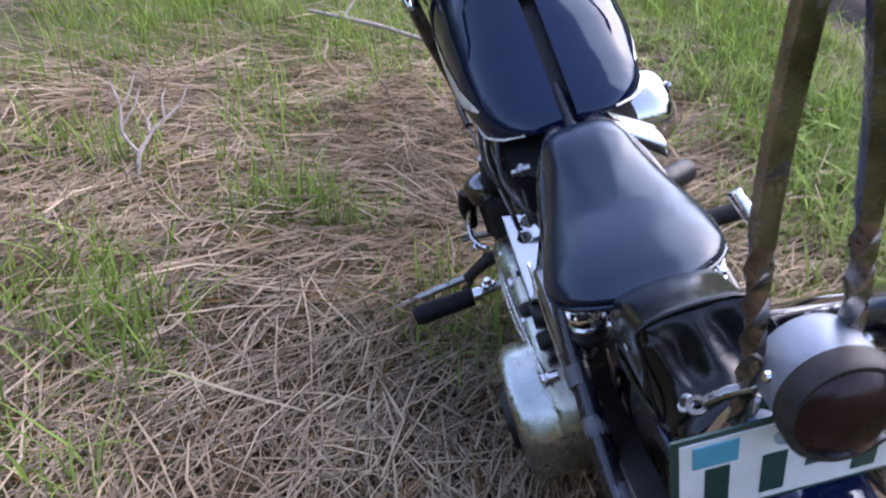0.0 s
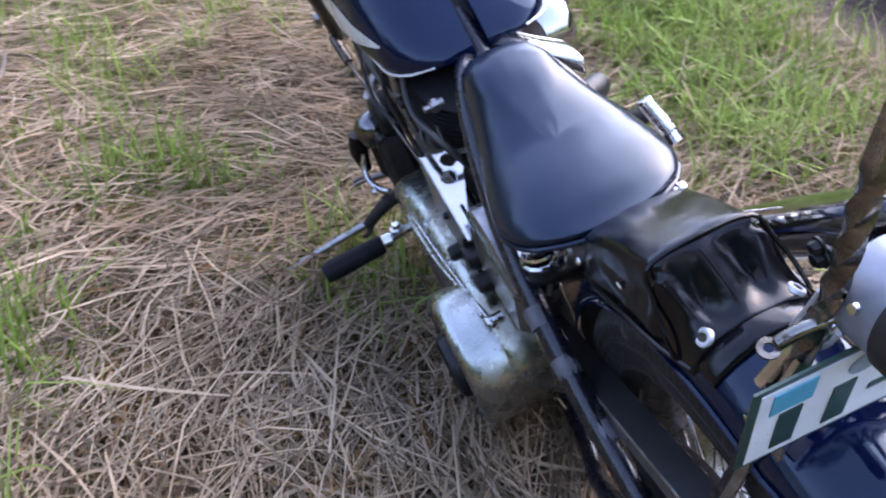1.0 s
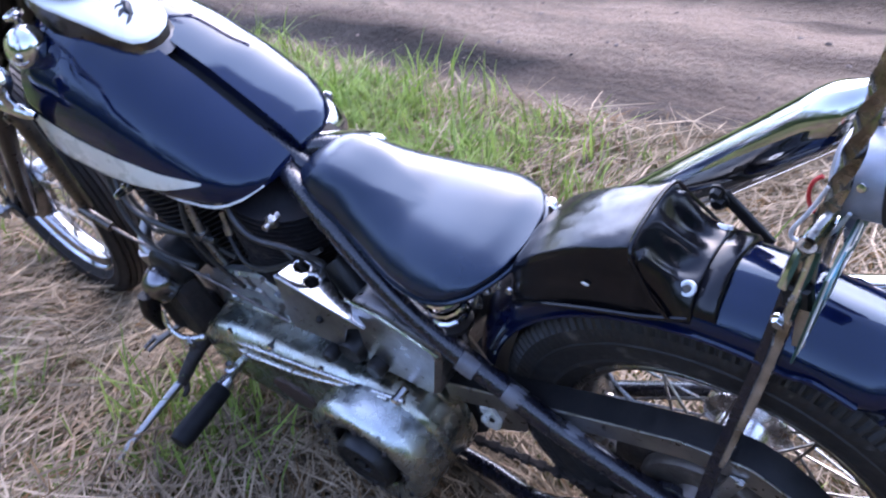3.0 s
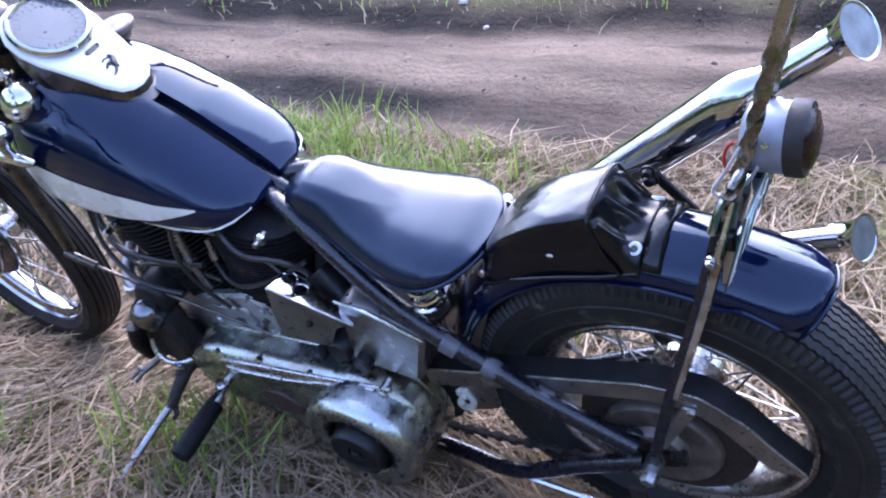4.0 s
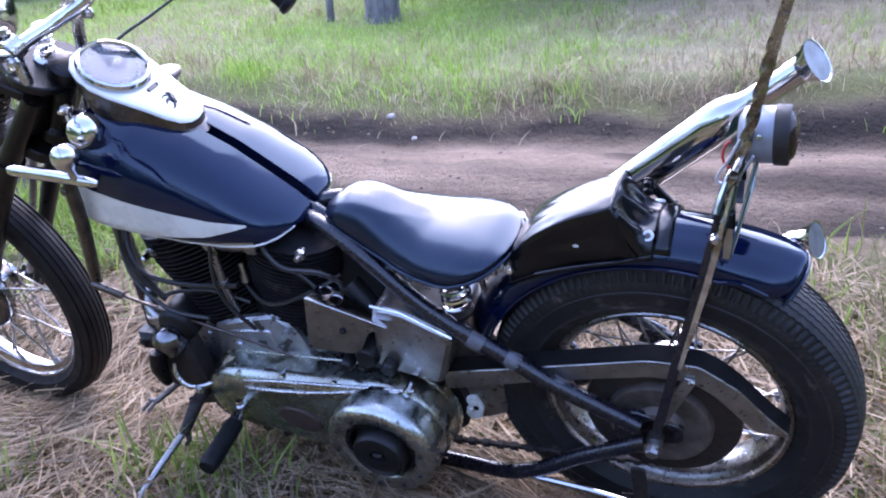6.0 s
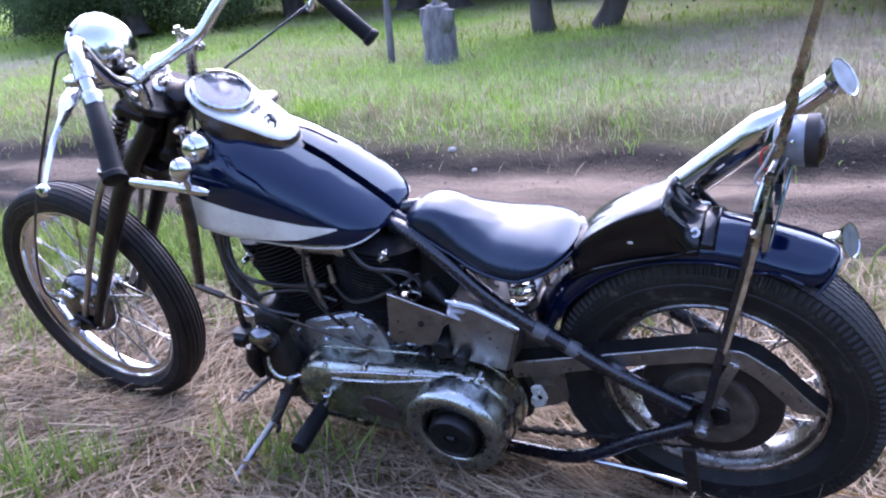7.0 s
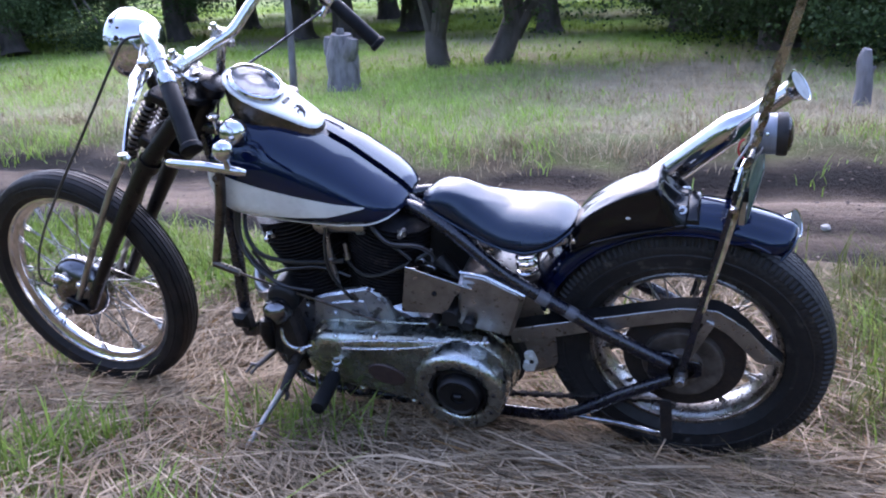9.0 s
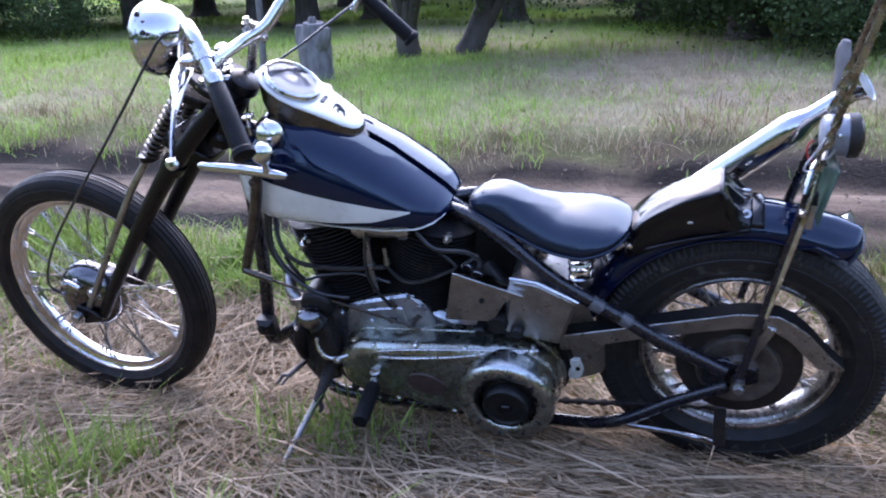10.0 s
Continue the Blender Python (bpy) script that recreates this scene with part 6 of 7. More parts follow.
P("light_tab", join(tube([(0.127, -0.060, 0.850), (0.132, -0.042, 0.858), (0.138, -0.022, 0.861)], [0.0055, 0.0055, 0.004], 10, 3), xf(lathe([(0.0085, -0.0015), (0.0085, 0.0015), (0.004, 0.0015), (0.004, -0.0015)], 24, "z", (0, 0, 0), True), Matrix.Translation((0.126, -0.067, 0.848)) @ Matrix.Rotation(0.3, 4, "Y"))), BARSTEEL, "worn tab that carries the tail light")

# tail light and plate
TLc = Vector((-0.004, 0.017, 0.868))
can = lambda prof: [(r * 0.92, h) for r, h in prof]
tl = P("tail_light", lathe(can([(0.0, 0.128), (0.030, 0.128), (0.042, 0.134), (0.0455, 0.142), (0.0455, 0.180), (0.044, 0.181)]), 44, "x", TLc), GALV, "round galvanised tail light can with dark red lens")
DARKRING = mat("dark_rubber_ring", (0.014, 0.012, 0.011), 0.55, 0, (0.03, 0.025, 0.022), 40, bump=0.2, spec=0.3)
LENS = mat("dark_red_lens", (0.016, 0.004, 0.004), 0.25, 0, (0.010, 0.003, 0.003), 20, spec=0.3)
P("lens_ring", lathe(can([(0.0462, 0.178), (0.0485, 0.179), (0.0485, 0.197), (0.046, 0.200), (0.040, 0.199)]), 44, "x", TLc, True), DARKRING, "dark worn retaining ring", tl)
P("lens", lathe(can([(0.042, 0.198), (0.036, 0.205), (0.020, 0.210), (0.0, 0.212)]), 36, "x", TLc), LENS, "dark red lens", tl)
for k in range(3):
    a = 2.1 * k + 0.6
    P("light_rivet", lathe([(0.005, 0), (0.004, 0.003), (0.0, 0.0035)], 10, "z"), CHROME, "", tl).matrix_basis = Matrix.Translation(TLc + Vector((0.160, 0.0419 * math.cos(a), 0.0419 * math.sin(a)))) @ Matrix.Rotation(math.atan2(math.cos(a), math.sin(a)) * -1, 4, "X")
REDWIRE = mat("red_wire", (0.45, 0.02, 0.02), 0.4)
P("red_wire", tube([(0.112, 0.012, 0.858), (0.104, 0.010, 0.850), (0.101, 0.006, 0.836), (0.105, 0.002, 0.824), (0.114, 0.0, 0.818)], 0.0022, 8, 4), REDWIRE, "loose red wire", tl)
PLW = mat("plate_white", (0.70, 0.71, 0.70), 0.35, 0, (0.6, 0.61, 0.59), 20, spots=(0.35, 0.33, 0.28), spot_scale=40, spot_at=0.7)
PLG = mat("plate_green", (0.018, 0.060, 0.045), 0.4)
PLB = mat("sticker_blue", (0.08, 0.42, 0.55), 0.4)
PLS = mat("seal_grey", (0.25, 0.32, 0.38), 0.5)
_pl = Matrix.Translation((0.139, 0.012, 0.7785)) @ Matrix.Rotation(radians(-4), 4, "X") @ Matrix.Rotation(radians(13), 4, "Y")
def on_plate(y0, y1, z0, z1, out, th=0.0012, b=0.0004):
    return xf(block(th, y1 - y0, z1 - z0, (out, (y0 + y1) / 2, (z0 + z1) / 2), b), _pl)
lp = P("licence_plate", on_plate(-0.115, 0.115, -0.0625, 0.0625, 0.0, 0.0022, 0.0008), PLG, "white licence plate with green border")
P("plate_face", on_plate(-0.108, 0.108, -0.0555, 0.0555, 0.0016), PLW, "white plate face", lp)
P("plate_bar", join(*[on_plate(y + 0.004, y + 0.024, z, z + h, 0.0028) for y, z, h in ((-0.092, -0.044, 0.058), (-0.046, -0.044, 0.058), (0.030, -0.044, 0.058), (0.070, -0.044, 0.058))], on_plate(-0.006, 0.016, -0.018, -0.010, 0.0028)), PLG, "dark green bars on the plate", lp)
P("plate_bar", on_plate(0.005, 0.045, 0.024, 0.048, 0.0028), PLG, "", lp)
P("plate_sticker", on_plate(-0.098, -0.062, 0.020, 0.050, 0.0028), PLB, "light blue square sticker", lp)
P("plate_seal", xf(lathe([(0.013, 0.0), (0.013, 0.001), (0.0, 0.0012)], 20, "x", (0.0024, -0.022, 0.036)), _pl), PLS, "", lp)
P("plate_bracket", join(tube([(0.100, -0.06, 0.775), (0.112, -0.035, 0.815), (0.128, -0.01, 0.835)], 0.006, 8, 3), bar((0.115, 0.012, 0.80), (0.128, 0.012, 0.80), 0.01)), CHROME)

# exhausts
# pale flat colour stands in for the sky mirrored in the smooth pipe mouths
MOUTH = mat("dull_pipe_mouth", (0.17, 0.19, 0.205), 0.42, 0.5, (0.10, 0.11, 0.12), 40, rvar=0.08)
def trumpet(path, radii, tip, label, sub=5):
    t = P("exhaust_pipe", tube(path, radii, 22, sub), PIPECHROME, label)
    a, b = Vector(path[-2]), Vector(path[-1])
    d = (b - a).normalized()
    m = Matrix.Translation(b) @ (d + Vector((0, -0.24, 0))).to_track_quat("Z", "Y").to_matrix().to_4x4()
    P("flared_tip", xf(lathe([(radii[-1], -0.03), (radii[-1] * 1.08, -0.012), (radii[-1] * 1.3, 0.002), (tip, 0.016), (tip + 0.001, 0.0175), (tip - 0.002, 0.0172), (tip - 0.003, 0.0150)], 40, "z"), m), PIPECHROME, "flared trumpet tip", t, 60)
    P("tip_mouth", xf(lathe([(tip - 0.0022, 0.0160), (radii[-1] * 1.18, 0.0075), (radii[-1] * 0.95, -0.002), (radii[-1] * 0.9, -0.030), (0.0, -0.032)] if tip < 0.02 else [(tip - 0.0022, 0.0160), (radii[-1] * 1.15, 0.0085), (radii[-1] * 0.7, 0.005), (0.0, 0.004)], 40, "z"), m), MOUTH, "pale dull inside of the tip", t, 60)
    return t


A_, B_, C_, D_, E_ = (Vector(v) for v in ((-0.36, 0.162, 0.440), (0.062, 0.151, 0.798), (0.088, 0.153, 0.820), (0.124, 0.159, 0.843), (0.205, 0.170, 0.900)))
bend = [(1 - t) ** 2 * B_ + 2 * t * (1 - t) * C_ + t * t * D_ for t in [k / 8 for k in range(9)]]
trumpet([(-0.66, 0.14, 0.30), (-0.56, 0.155, 0.325), (-0.46, 0.162, 0.370), A_, A_ + (B_ - A_) * 0.5] + bend + [E_], [0.022, 0.024, 0.027, 0.031, 0.035] + [0.0355, 0.0355, 0.0353, 0.0345, 0.033, 0.030, 0.026, 0.0225, 0.0208] + [0.0205], 0.036, "chrome upswept exhaust with a flared tip", 1)
trumpet([(-0.95, 0.14, 0.30), (-0.70, 0.18, 0.24), (-0.40, 0.185, 0.31), (-0.10, 0.180, 0.430), (0.12, 0.180, 0.518), (0.218, 0.180, 0.555)], [0.022, 0.023, 0.026, 0.028, 0.0205, 0.0205], 0.034, "lower chrome exhaust with a flared tip")
P("pipe_strap", join(plate(rounded([(-0.042, 0.712), (-0.026, 0.718), (0.030, 0.650), (0.014, 0.642)], 0.005), 0.098, 0.106), bolt((-0.034, 0.097, 0.705), 0.009, 0.010), bolt((-0.034, 0.095, 0.722), 0.007, 0.010)), IRON, "black strap with bolts holding the exhaust")
ac = P("air_cleaner", lathe([(0.0, 0.165), (0.03, 0.163), (0.055, 0.155), (0.064, 0.142), (0.068, 0.125), (0.068, 0.07), (0.03, 0.06)], 44, "y", (-0.80, 0.028, 0.600)), CHROME, "domed chrome air cleaner with polished horn", smooth=50)
smoothed(P("cleaner_horn", loft([[(-0.645 + a * 0.036 + 0.02 * f, 0.045 + 0.082 * f, 0.690 - 0.060 * f + b * (0.014 + 0.006 * f)) for a, b in ((-1, -0.6), (-0.7, -1), (0.7, -1), (1, -0.6), (1, 0.5), (0.75, 1), (-0.75, 1), (-1, 0.5))] for f in (0, 0.06, 0.35, 0.7, 0.95, 1.0)]), CHROME, "polished horn beside the saddle's nose", ac, 180), 2)
P("cleaner_screw", bolt((-0.775, 0.187, 0.640), 0.008, 0.006, "y", 1), DULLCHROME, "", ac)
P("breather_can", tube([(-0.60, 0.09, 0.57), (-0.640, 0.155, 0.556), (-0.645, 0.162, 0.554)], [0.021, 0.021, 0.018], 18), IRON, "black rubber breather end")
P("right_cover", join(plate(rounded([(-0.95, 0.24), (-0.94, 0.40), (-0.80, 0.44), (-0.64, 0.40), (-0.62, 0.26), (-0.72, 0.20)], 0.04), 0.085, 0.135, 0.012)), ALLOY, "alloy timing cover", smooth=30)
kick = P("kick_starter", tube([(-0.669, 0.238, 0.470), (-0.668, 0.2385, 0.468), (-0.640, 0.259, 0.412), (-0.639, 0.260, 0.410)], [0.011, 0.0145, 0.0145, 0.011], 12), DULLCHROME, "folded kick starter pedal on a dark arm")
P("pedal_clamp", tube([(-0.640, 0.259, 0.408), (-0.632, 0.263, 0.392)], 0.0165, 14), CHROME, "bright clamp of the pedal", kick)
P("kick_arm", tube([(-0.47, 0.12, 0.26), (-0.50, 0.19, 0.27), (-0.60, 0.235, 0.35), (-0.635, 0.250, 0.390)], 0.009, 10, 3), FORK, "dark steel kick arm", kick)

# foot pegs, stand, shift
P("foot_peg", join(tube([(-0.828, -0.240, 0.313), (-0.828, -0.246, 0.313), (-0.822, -0.345, 0.314), (-0.821, -0.360, 0.314)], [0.017, 0.0185, 0.0200, 0.017], 18)), GRIP, "black rubber foot peg")
P("peg_mount", join(tube([(-0.86, -0.09, 0.26), (-0.845, -0.16, 0.305), (-0.832, -0.235, 0.312)], 0.009, 10, 3), bolt((-0.833, -0.205, 0.325), 0.009, 0.012, "z", 1), lathe([(0.014, -0.222), (0.014, -0.238)], 14, "y", (-0.832, 0, 0.312))), CHROME, "chrome peg mount with nuts")
P("foot_peg", tube([(-0.832, 0.19, 0.312), (-0.832, 0.31, 0.307)], 0.0185, 16), GRIP, "black rubber foot peg")
P("side_stand", tube([(-0.986, -0.236, 0.250), (-0.994, -0.31, 0.238), (-1.002, -0.40, 0.222), (-1.006, -0.455, 0.212)], [0.0085, 0.0078, 0.007, 0.006], 10, 2), STEEL, "worn steel side stand resting in the straw")
P("stand_knuckle", join(tube([(-0.975, -0.115, 0.275), (-0.972, -0.165, 0.290), (-0.974, -0.205, 0.278), (-0.984, -0.245, 0.248)], [0.013, 0.015, 0.0135, 0.011], 12, 3), bolt((-0.974, -0.188, 0.292), 0.010, 0.010), tube([(-0.984, -0.235, 0.250), (-0.972, -0.250, 0.236), (-0.975, -0.262, 0.232)], [0.007, 0.006, 0.004], 8, 2)), RUST, "dark greasy knuckle of the stand")
P("stand_bracket", join(plate(rounded([(-1.035, 0.20), (-1.035, 0.34), (-0.985, 0.345), (-0.965, 0.22)], 0.014), -0.085, -0.125, 0.006), tube([(-0.97, -0.11, 0.245), (-0.92, -0.13, 0.215), (-0.85, -0.13, 0.195)], 0.009, 10, 3), bolt((-0.845, -0.140, 0.195), 0.010, 0.012), bolt((-0.80, -0.140, 0.185), 0.009, 0.012), bolt((-0.925, -0.142, 0.215), 0.008, 0.012)), RUST, "rusty stand bracket")
P("pedal_box", join(plate(rounded([(-1.035, 0.30), (-1.045, 0.43), (-1.0, 0.455), (-0.955, 0.43), (-0.945, 0.32), (-0.985, 0.285)], 0.02), -0.110, -0.165, 0.010), block(0.035, 0.04, 0.10, (-1.02, -0.155, 0.36), 0.012)), RUST, "brown greasy pedal box", smooth=40)
P("pedal_cap", xf(lathe([(0.0, 0.022), (0.018, 0.020), (0.031, 0.011), (0.036, -0.002), (0.036, -0.026), (0.032, -0.034), (0.024, -0.036)], 32, "z"), Matrix.Translation((-0.998, -0.160, 0.450)) @ Matrix.Rotation(radians(14), 4, "X") @ Matrix.Rotation(radians(-14), 4, "Y")), DARKCHROME, "rounded dark chrome cap of the pedal box", smooth=60)
P("pedal_flap", tube([(-1.012, -0.190, 0.432), (-1.016, -0.198, 0.395), (-1.012, -0.198, 0.350)], [0.016, 0.019, 0.010], 10, 3), FORK, "dark rubbed flap")
P("foot_lever", join(tube([(-0.972, -0.196, 0.412), (-0.968, -0.206, 0.388), (-0.952, -0.208, 0.366), (-0.930, -0.200, 0.356), (-0.905, -0.185, 0.356)], [0.004, 0.0052, 0.0058, 0.0065, 0.006], 10, 4), bolt((-0.925, -0.206, 0.355), 0.008)), DULLCHROME, "bright clutch foot lever")
P("toe_pedal", join(bar((-1.03, -0.13, 0.300), (-1.070, -0.205, 0.288), 0.007), bar((-1.068, -0.200, 0.288), (-1.077, -0.232, 0.282), 0.0040), bar((-1.084, -0.200, 0.288), (-1.092, -0.230, 0.282), 0.0040), bar((-1.064, -0.203, 0.288), (-1.090, -0.203, 0.288), 0.005)), DARKSTEEL, "small worn steel toe pedal")
P("frame_lug", join(block(0.05, 0.05, 0.05, (-1.20, -0.03, 0.30), 0.012), bolt((-1.205, -0.056, 0.305), 0.010)), IRON)
P("exhaust_header", tube([(-0.98, 0.05, 0.60), (-1.04, 0.05, 0.59), (-1.065, 0.06, 0.53), (-1.065, 0.07, 0.45), (-1.05, 0.085, 0.33)], 0.021, 16, 4), RUST, "rusty front exhaust header")
P("shift_lever", join(tube([(-1.03, -0.182, 0.850), (-1.041, -0.174, 0.825), (-1.07, -0.163, 0.740), (-1.115, -0.147, 0.640), (-1.150, -0.136, 0.560)], [0.009, 0.0135, 0.0135, 0.0125, 0.0115], 10, 2), bolt((-1.042, -0.186, 0.832), 0.008)), DARKSTEEL, "dark worn hand-shift lever")
P("shift_rod", join(tube([(-1.150, -0.146, 0.565), (-1.05, -0.140, 0.522), (-0.86, -0.120, 0.440), (-0.66, -0.105, 0.362), (-0.60, -0.12, 0.358)], 0.0034, 8, 2), bar((-1.150, -0.146, 0.565), (-1.085, -0.143, 0.537), 0.009), bar((-0.66, -0.11, 0.370), (-0.60, -0.13, 0.372), 0.006)), DARKSTEEL, "thin steel shift rod")
P("shift_gate", tube([(-1.170, -0.180, 0.868), (-1.150, -0.181, 0.868), (-1.06, -0.181, 0.862), (-0.985, -0.180, 0.852), (-0.962, -0.178, 0.847)], [0.004, 0.0115, 0.0125, 0.011, 0.005], 14, 3), CHROME, "polished shift gate bar")
P("gate_knob", join(lathe([(0.0, 0.0255), (0.008, 0.0243), (0.016, 0.0198), (0.0222, 0.0125), (0.0252, 0.003), (0.0250, -0.004), (0.0222, -0.0125), (0.016, -0.020), (0.009, -0.026), (0.009, -0.045)], 32, "z", (-1.003, -0.184, 0.906))), CHROME, "round chrome knob above the gate", smooth=60)
P("round_cap", xf(lathe([(0.0, 0.022), (0.018, 0.020), (0.030, 0.010), (0.034, 0.0), (0.034, -0.01), (0.030, -0.02)], 36, "z"), Matrix.Translation((-1.016, -0.112, 0.918)) @ Matrix.Rotation(radians(48), 4, "X")), CHROME, "domed chrome cap on the tank")
P("small_cap", join(lathe([(0.012, 0.0), (0.016, 0.004), (0.016, 0.010), (0.010, 0.012), (0.009, 0.007), (0.0, 0.007)], 20, "z", (-1.084, -0.070, 0.930)), bar((-1.084, -0.070, 0.93), (-1.084, -0.070, 0.87), 0.006)), CHROME)

# fork, headlight, bars
for s in (-1, 1):
    S("fork_leg", tube([(-1.165, 0.060 * s, 0.945), (-1.295, 0.072 * s, 0.815), (-1.379, 0.077 * s, 0.715), (-1.506, 0.080 * s, 0.550), (-1.665, 0.082 * s, 0.325)], [0.019, 0.024, 0.0225, 0.0185, 0.0155], 14, 3), FORK, "dark brown-black springer fork leg")
    S("fork_collar", tube([(-1.30, 0.072 * s, 0.808), (-1.318, 0.073 * s, 0.787)], [0.030, 0.029], 16), FORK)
    S("spring_rod", tube([(-1.385, 0.070 * s, 0.806), (-1.45, 0.080 * s, 0.722), (-1.545, 0.088 * s, 0.580), (-1.70, 0.092 * s, 0.345)], [0.010, 0.0095, 0.009, 0.009], 10, 3), STEEL, "dull steel front leg of the springer")
    S("rocker", plate(rounded([(-1.675, 0.345), (-1.650, 0.320), (-1.715, 0.300), (-1.755, 0.325), (-1.725, 0.362)], 0.012), 0.094 * s, 0.106 * s, 0.003), FORK)
    S("fork_spring", coil((-1.268, 0.045 * s, 0.955), (-1.378, 0.060 * s, 0.818), 0.0185, 0.0042, 11, 12), DARKSTEEL, "worn coil spring of the springer fork")
    S("spring_guide", join(tube([(-1.255, 0.044 * s, 0.972), (-1.385, 0.061 * s, 0.808)], 0.011, 12), lathe([(0.026, -0.008), (0.026, 0.008), (0.012, 0.018)], 18, "z", (-1.256, 0.044 * s, 0.968)), lathe([(0.024, -0.008), (0.024, 0.006)], 18, "z", (-1.382, 0.061 * s, 0.812))), FORK)
def clamp_plate(outline, thick, at, tilt):
    return xf(plate(outline, -thick / 2, thick / 2, 0.003), Matrix.Translation(at) @ Matrix.Rotation(radians(tilt), 4, "Y") @ Matrix.Rotation(radians(90), 4, "X"))


S("top_clamp", join(clamp_plate(rounded([(-0.085, -0.050), (0.0, -0.088), (0.060, -0.060), (0.075, 0.0), (0.060, 0.060), (0.0, 0.088), (-0.085, 0.050)], 0.03), 0.020, (-1.165, 0, 0.985), 28),
                    clamp_plate(rounded([(-0.055, -0.075), (0.035, -0.055), (0.035, 0.055), (-0.055, 0.075)], 0.025), 0.024, (-1.215, 0, 0.955), 30)), FORK, "forged dark top clamp of the fork", smooth=30)
S("lower_clamp", clamp_plate(rounded([(-0.07, -0.080), (0.05, -0.050), (0.05, 0.050), (-0.07, 0.080)], 0.025), 0.03, (-1.265, 0, 0.825), 36), FORK)
S("stem_nut", xf(join(lathe([(0.030, 0), (0.030, 0.006), (0.024, 0.010), (0.016, 0.011), (0.015, 0.006), (0.0, 0.006)], 28, "z"), lathe([(0.012, 0.006), (0.012, 0.014), (0.0, 0.015)], 6, "z")), Matrix.Translation((-1.165, 0.012, 0.998)) @ Matrix.Rotation(radians(28), 4, "Y")), CHROME, "round steering stem nut")
for y in (-0.062, 0.066):
    S("clamp_bolt", xf(bolt((0, 0, 0), 0.011, 0.016, "z", 1), Matrix.Translation((-1.185 if y < 0 else -1.13, y, 0.998 if y < 0 else 0.972)) @ Matrix.Rotation(radians(28), 4, "Y")), DULLCHROME)
S("neck_shroud", loft([[(-1.21 + 0.062 * math.cos(a), 0.052 * math.sin(a), 0.93 + 0.04 * math.cos(a)) for a in [2 * math.pi * k / 16 for k in range(16)]], [(-1.265 + 0.070 * math.cos(a), 0.058 * math.sin(a), 0.84 + 0.05 * math.cos(a)) for a in [2 * math.pi * k / 16 for k in range(16)]]]), IRON, "dark greasy neck between the springs")

# headlight
HL = Vector((-1.298, 0, 1.088))
_hm = Matrix.Translation(HL) @ Matrix.Rotation(radians(-94), 4, "Y")
hl = S("headlight", xf(lathe([(0.0, -0.060), (0.022, -0.058), (0.046, -0.051), (0.066, -0.037), (0.079, -0.017), (0.085, 0.004), (0.087, 0.016), (0.092, 0.020), (0.093, 0.030), (0.090, 0.038), (0.085, 0.040)], 48, "z"), _hm @ Matrix.Scale(0.92, 4)), CHROME, "chrome bullet headlight seen from behind")
S("lens", xf(lathe([(0.085, 0.038), (0.06, 0.048), (0.0, 0.056), (0.0, 0.050), (0.06, 0.042), (0.085, 0.034)], 40, "z", (0, 0, 0), True), _hm @ Matrix.Scale(0.92, 4)), GLASS, "clear headlight lens", hl)
S("reflector", xf(lathe([(0.085, 0.033), (0.06, 0.010), (0.0, -0.01)], 40, "z"), _hm @ Matrix.Scale(0.92, 4)), CHROME, "", hl)
S("headlight_post", join(bar((-1.30, 0, 1.01), (-1.26, 0, 0.955), 0.014), bolt((-1.285, -0.014, 0.985), 0.009), plate(rounded([(-1.335, 1.025), (-1.285, 1.035), (-1.245, 0.975), (-1.265, 0.955)], 0.01), -0.016, 0.016, 0.003)), FORK, "dark headlight bracket")
for _p in ((-1.290, -0.080, 1.125), (-1.31, -0.060, 1.160)):
    S("headlight_screw", bolt(_p, 0.005), IRON, "", hl)

# handlebar
P("handlebar", tube([(-0.905, 0.359, 1.033), (-0.930, 0.358, 1.062), (-0.933, 0.345, 1.074), (-0.954, 0.310, 1.124), (-0.973, 0.260, 1.166), (-0.992, 0.220, 1.174), (-1.010, 0.170, 1.166), (-1.035, 0.120, 1.133), (-1.067, 0.075, 1.091), (-1.112, 0.030, 1.070), (-1.130, -0.030, 1.064), (-1.142, -0.085, 1.058),
                     (-1.138, -0.135, 1.085), (-1.110, -0.190, 1.155), (-1.070, -0.235, 1.208), (-1.032, -0.280, 1.208), (-1.000, -0.314, 1.168), (-0.960, -0.355, 1.112)], 0.0135, 16, 6), CHROME, "bent chrome handlebar")
for a, b in (((-0.928, 0.358, 1.060), (-0.816, 0.352, 0.944)), ((-0.974, -0.340, 1.130), (-0.897, -0.430, 1.032))):
    a, b = Vector(a), Vector(b)
    d = (b - a).normalized()
    P("grip", tube([a, a + d * 0.004, a + (b - a) * 0.5, b - d * 0.016, b - d * 0.012, b - d * 0.002, b], [0.016, 0.0180, 0.0185, 0.0190, 0.0225, 0.0225, 0.019], 20), GRIP, "black rubber grip")
    P("grip_collar", tube([a - d * 0.026, a - d * 0.020, a - d * 0.004, a], [0.0175, 0.019, 0.019, 0.0175], 18), DULLCHROME, "", None)
P("riser", join(tube([(-1.128, 0.066, 0.975), (-1.112, 0.067, 1.030), (-1.098, 0.070, 1.072)], 0.0115, 12), tube([(-1.095, 0.055, 1.082), (-1.101, 0.082, 1.076)], 0.0225, 16), bolt((-1.098, 0.050, 1.108), 0.009, 0.012, "z", 1), bolt((-1.085, 0.085, 1.060), 0.009, 0.012)), DULLCHROME, "handlebar riser with bolts")
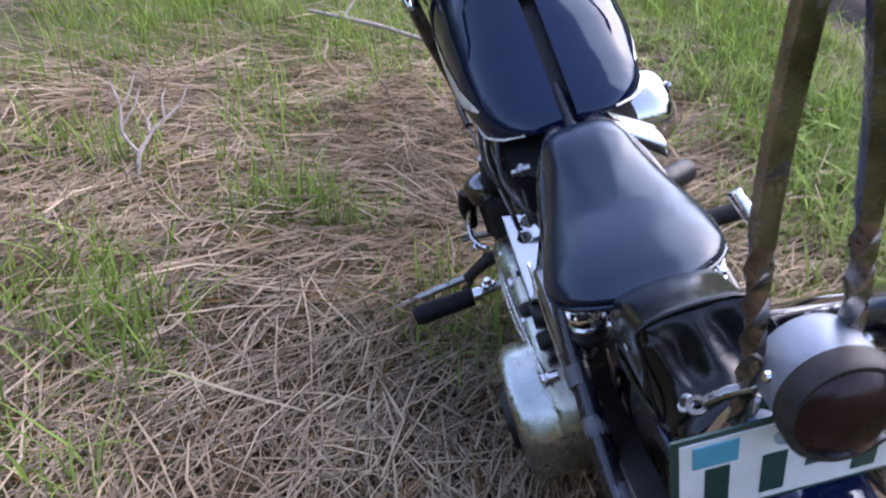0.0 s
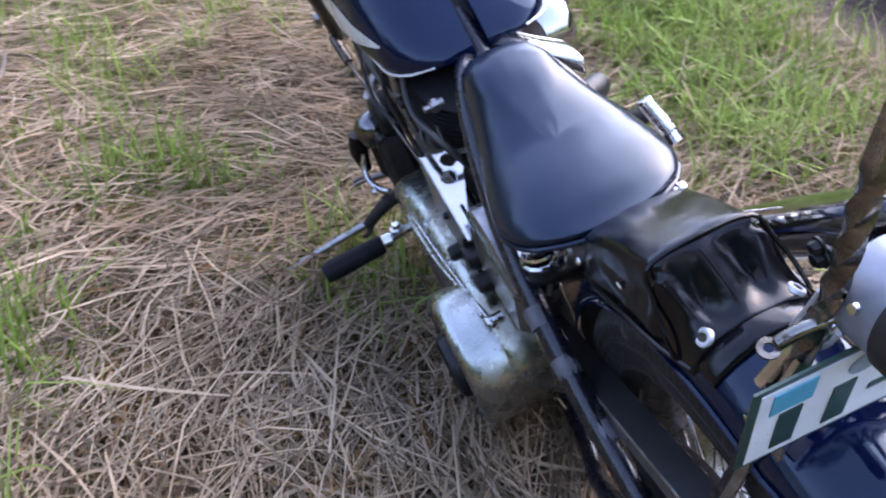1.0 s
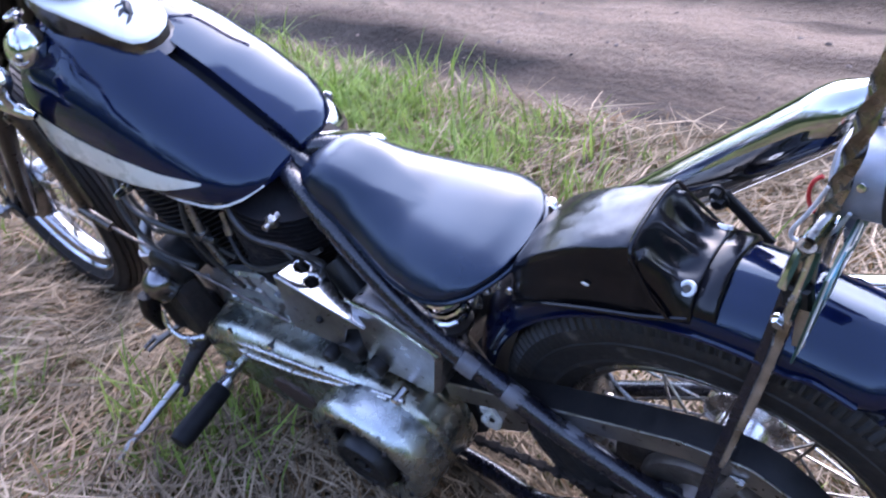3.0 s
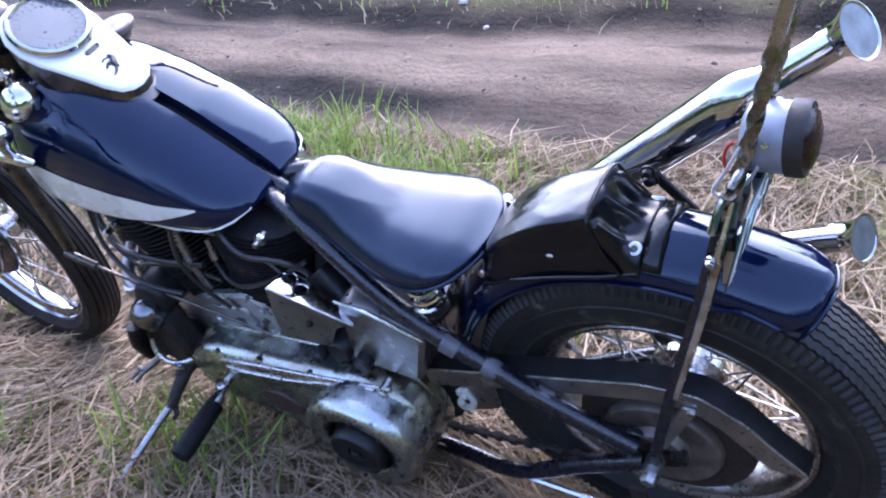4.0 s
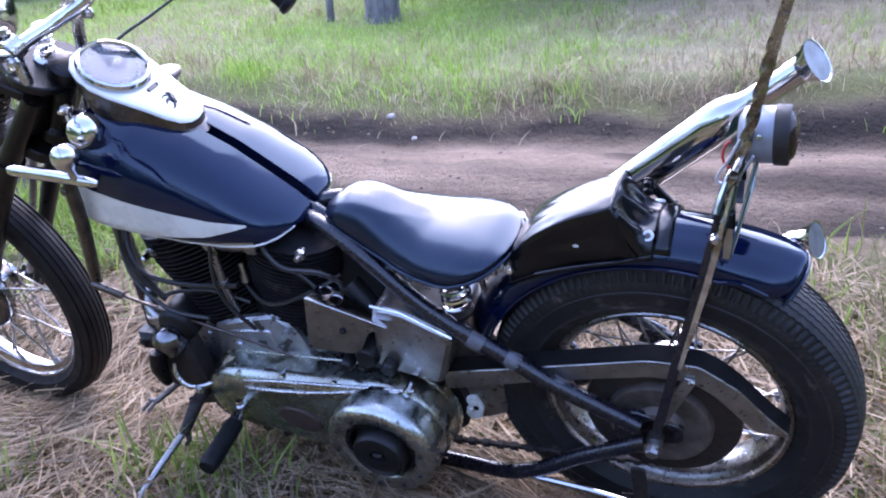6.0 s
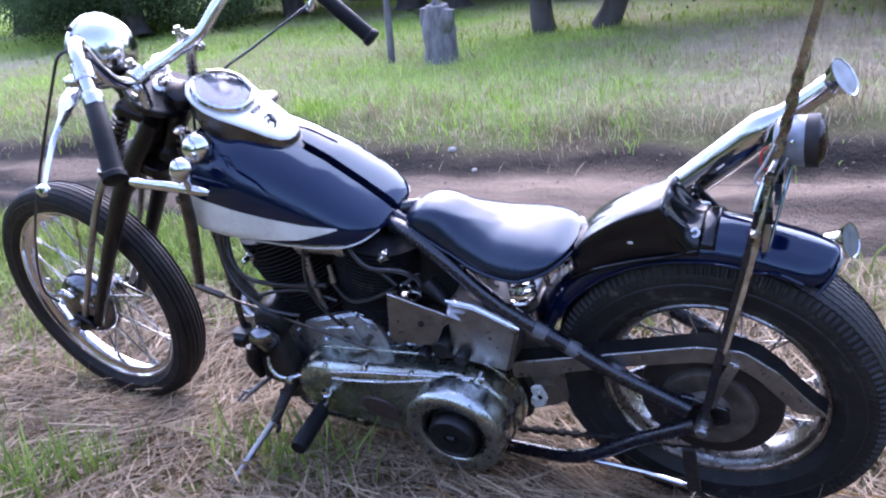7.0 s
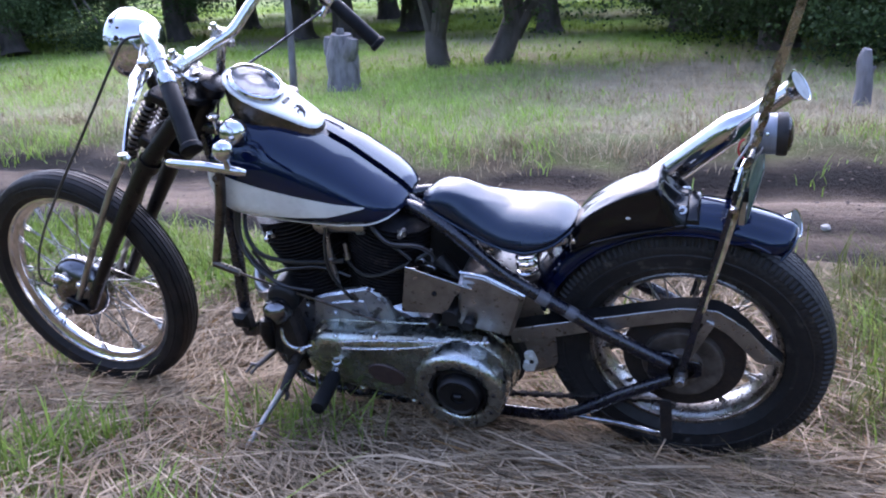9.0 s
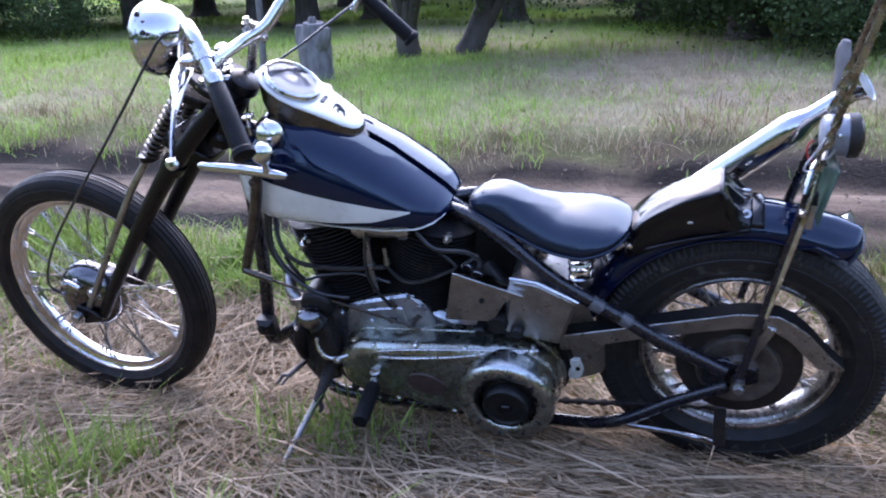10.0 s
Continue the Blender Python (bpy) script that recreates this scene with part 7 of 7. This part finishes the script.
P("riser", join(tube([(-1.155, -0.062, 0.975), (-1.15, -0.064, 1.02), (-1.142, -0.066, 1.055)], 0.0115, 12), tube([(-1.139, -0.052, 1.064), (-1.145, -0.080, 1.058)], 0.0225, 16), bolt((-1.150, -0.064, 1.086), 0.009, 0.012, "z", 1), bolt((-1.132, -0.085, 1.042), 0.009, 0.012)), DULLCHROME, "handlebar riser with bolts")
P("dampers", join(coil((-1.165, 0.02, 1.0), (-1.160, 0.025, 1.055), 0.015, 0.003, 4), lathe([(0.018, 0), (0.018, 0.008), (0.010, 0.014)], 16, "z", (-1.160, 0.025, 1.055))), DULLCHROME)

# brake lever with its perch, cables
P("lever_perch", join(tube([(-1.020, -0.292, 1.187), (-1.002, -0.312, 1.165)], 0.0195, 16), block(0.03, 0.03, 0.018, (-1.035, -0.305, 1.165), 0.004), bolt((-1.02, -0.30, 1.195), 0.007, 0.010, "z", 1), bar((-1.03, -0.28, 1.17), (-1.065, -0.255, 1.155), 0.008)), DULLCHROME, "lever perch clamped to the bar")
P("brake_lever", join(loft([[(x - w * 0.3, y - w, z), (x, y, z - 0.004), (x + w * 0.3, y + w, z), (x, y, z + 0.004)] for x, y, z, w in ((-1.090, -0.258, 1.146, 0.008), (-1.076, -0.278, 1.138, 0.030), (-1.068, -0.300, 1.130, 0.030), (-1.060, -0.330, 1.120, 0.018), (-1.052, -0.358, 1.110, 0.0125), (-1.040, -0.400, 1.098, 0.0075), (-1.025, -0.450, 1.068, 0.006), (-1.014, -0.480, 1.050, 0.0055))]),
                      lathe([(0.0, -0.012), (0.009, -0.009), (0.0125, 0), (0.009, 0.009), (0.0, 0.012)], 16, "z", (-1.012, -0.487, 1.045)), bolt((-1.066, -0.290, 1.154), 0.006, 0.006, "z", 1)), CHROME, "polished alloy brake lever with ball end")
P("lever_arm", join(tube([(-1.095, -0.20, 1.185), (-1.105, -0.215, 1.165), (-1.085, -0.262, 1.150)], 0.005, 8, 3), bolt((-1.10, -0.21, 1.17), 0.006)), STEEL)

P("brake_cable", tube([(-1.095, -0.205, 1.185), (-1.125, -0.240, 1.190), (-1.178, -0.240, 1.136), (-1.262, -0.235, 1.041), (-1.379, -0.220, 0.915), (-1.515, -0.190, 0.776), (-1.640, -0.150, 0.648), (-1.735, -0.120, 0.535), (-1.790, -0.098, 0.440), (-1.775, -0.085, 0.400)], 0.0033, 8, 4), CABLE, "black front brake cable")
P("throttle_cable", tube([(-0.957, 0.342, 1.044), (-1.000, 0.262, 1.024), (-1.042, 0.190, 1.003), (-1.082, 0.120, 0.985), (-1.13, 0.05, 0.94), (-1.15, 0.03, 0.86)], 0.0033, 8, 4), CABLE, "black throttle cable")
P("throttle_block", join(block(0.035, 0.035, 0.030, (-0.945, 0.350, 1.075), 0.006), bar((-0.945, 0.350, 1.055), (-0.960, 0.338, 1.030), 0.008), bolt((-0.935, 0.350, 1.10), 0.006, 0.008, "z", 1)), CHROME, "chrome throttle clamp")
_mn = Vector((0.58, -0.74, 0.42)).normalized()
_mm = Matrix.Translation((-0.931, 0.30, 1.181)) @ _mn.to_track_quat("Z", "Y").to_matrix().to_4x4()
MIRROR = mat("mirror_glass", (0.9, 0.9, 0.9), 0.02, 1.0, (0.88, 0.88, 0.88), 5, rvar=0.005)
mir = P("mirror", xf(lathe([(0.0, -0.018), (0.030, -0.014), (0.045, -0.003), (0.048, 0.002), (0.0475, 0.004), (0.045, 0.0035)], 40, "z"), _mm), CHROME, "small round chrome mirror")
P("mirror_glass", xf(lathe([(0.0455, 0.003), (0.0, 0.0034)], 40, "z"), _mm), MIRROR, "clear mirror glass", mir)
P("mirror_stem", join(tube([(-0.973, 0.260, 1.166), (-0.963, 0.285, 1.196), (-0.951, 0.30, 1.171)], 0.0042, 8, 3), block(0.024, 0.03, 0.03, (-0.973, 0.260, 1.166), 0.005), bar((-0.973, 0.262, 1.166), (-0.969, 0.258, 1.131), 0.008)), CHROME, "thin mirror stem clamped to the bar", mir)
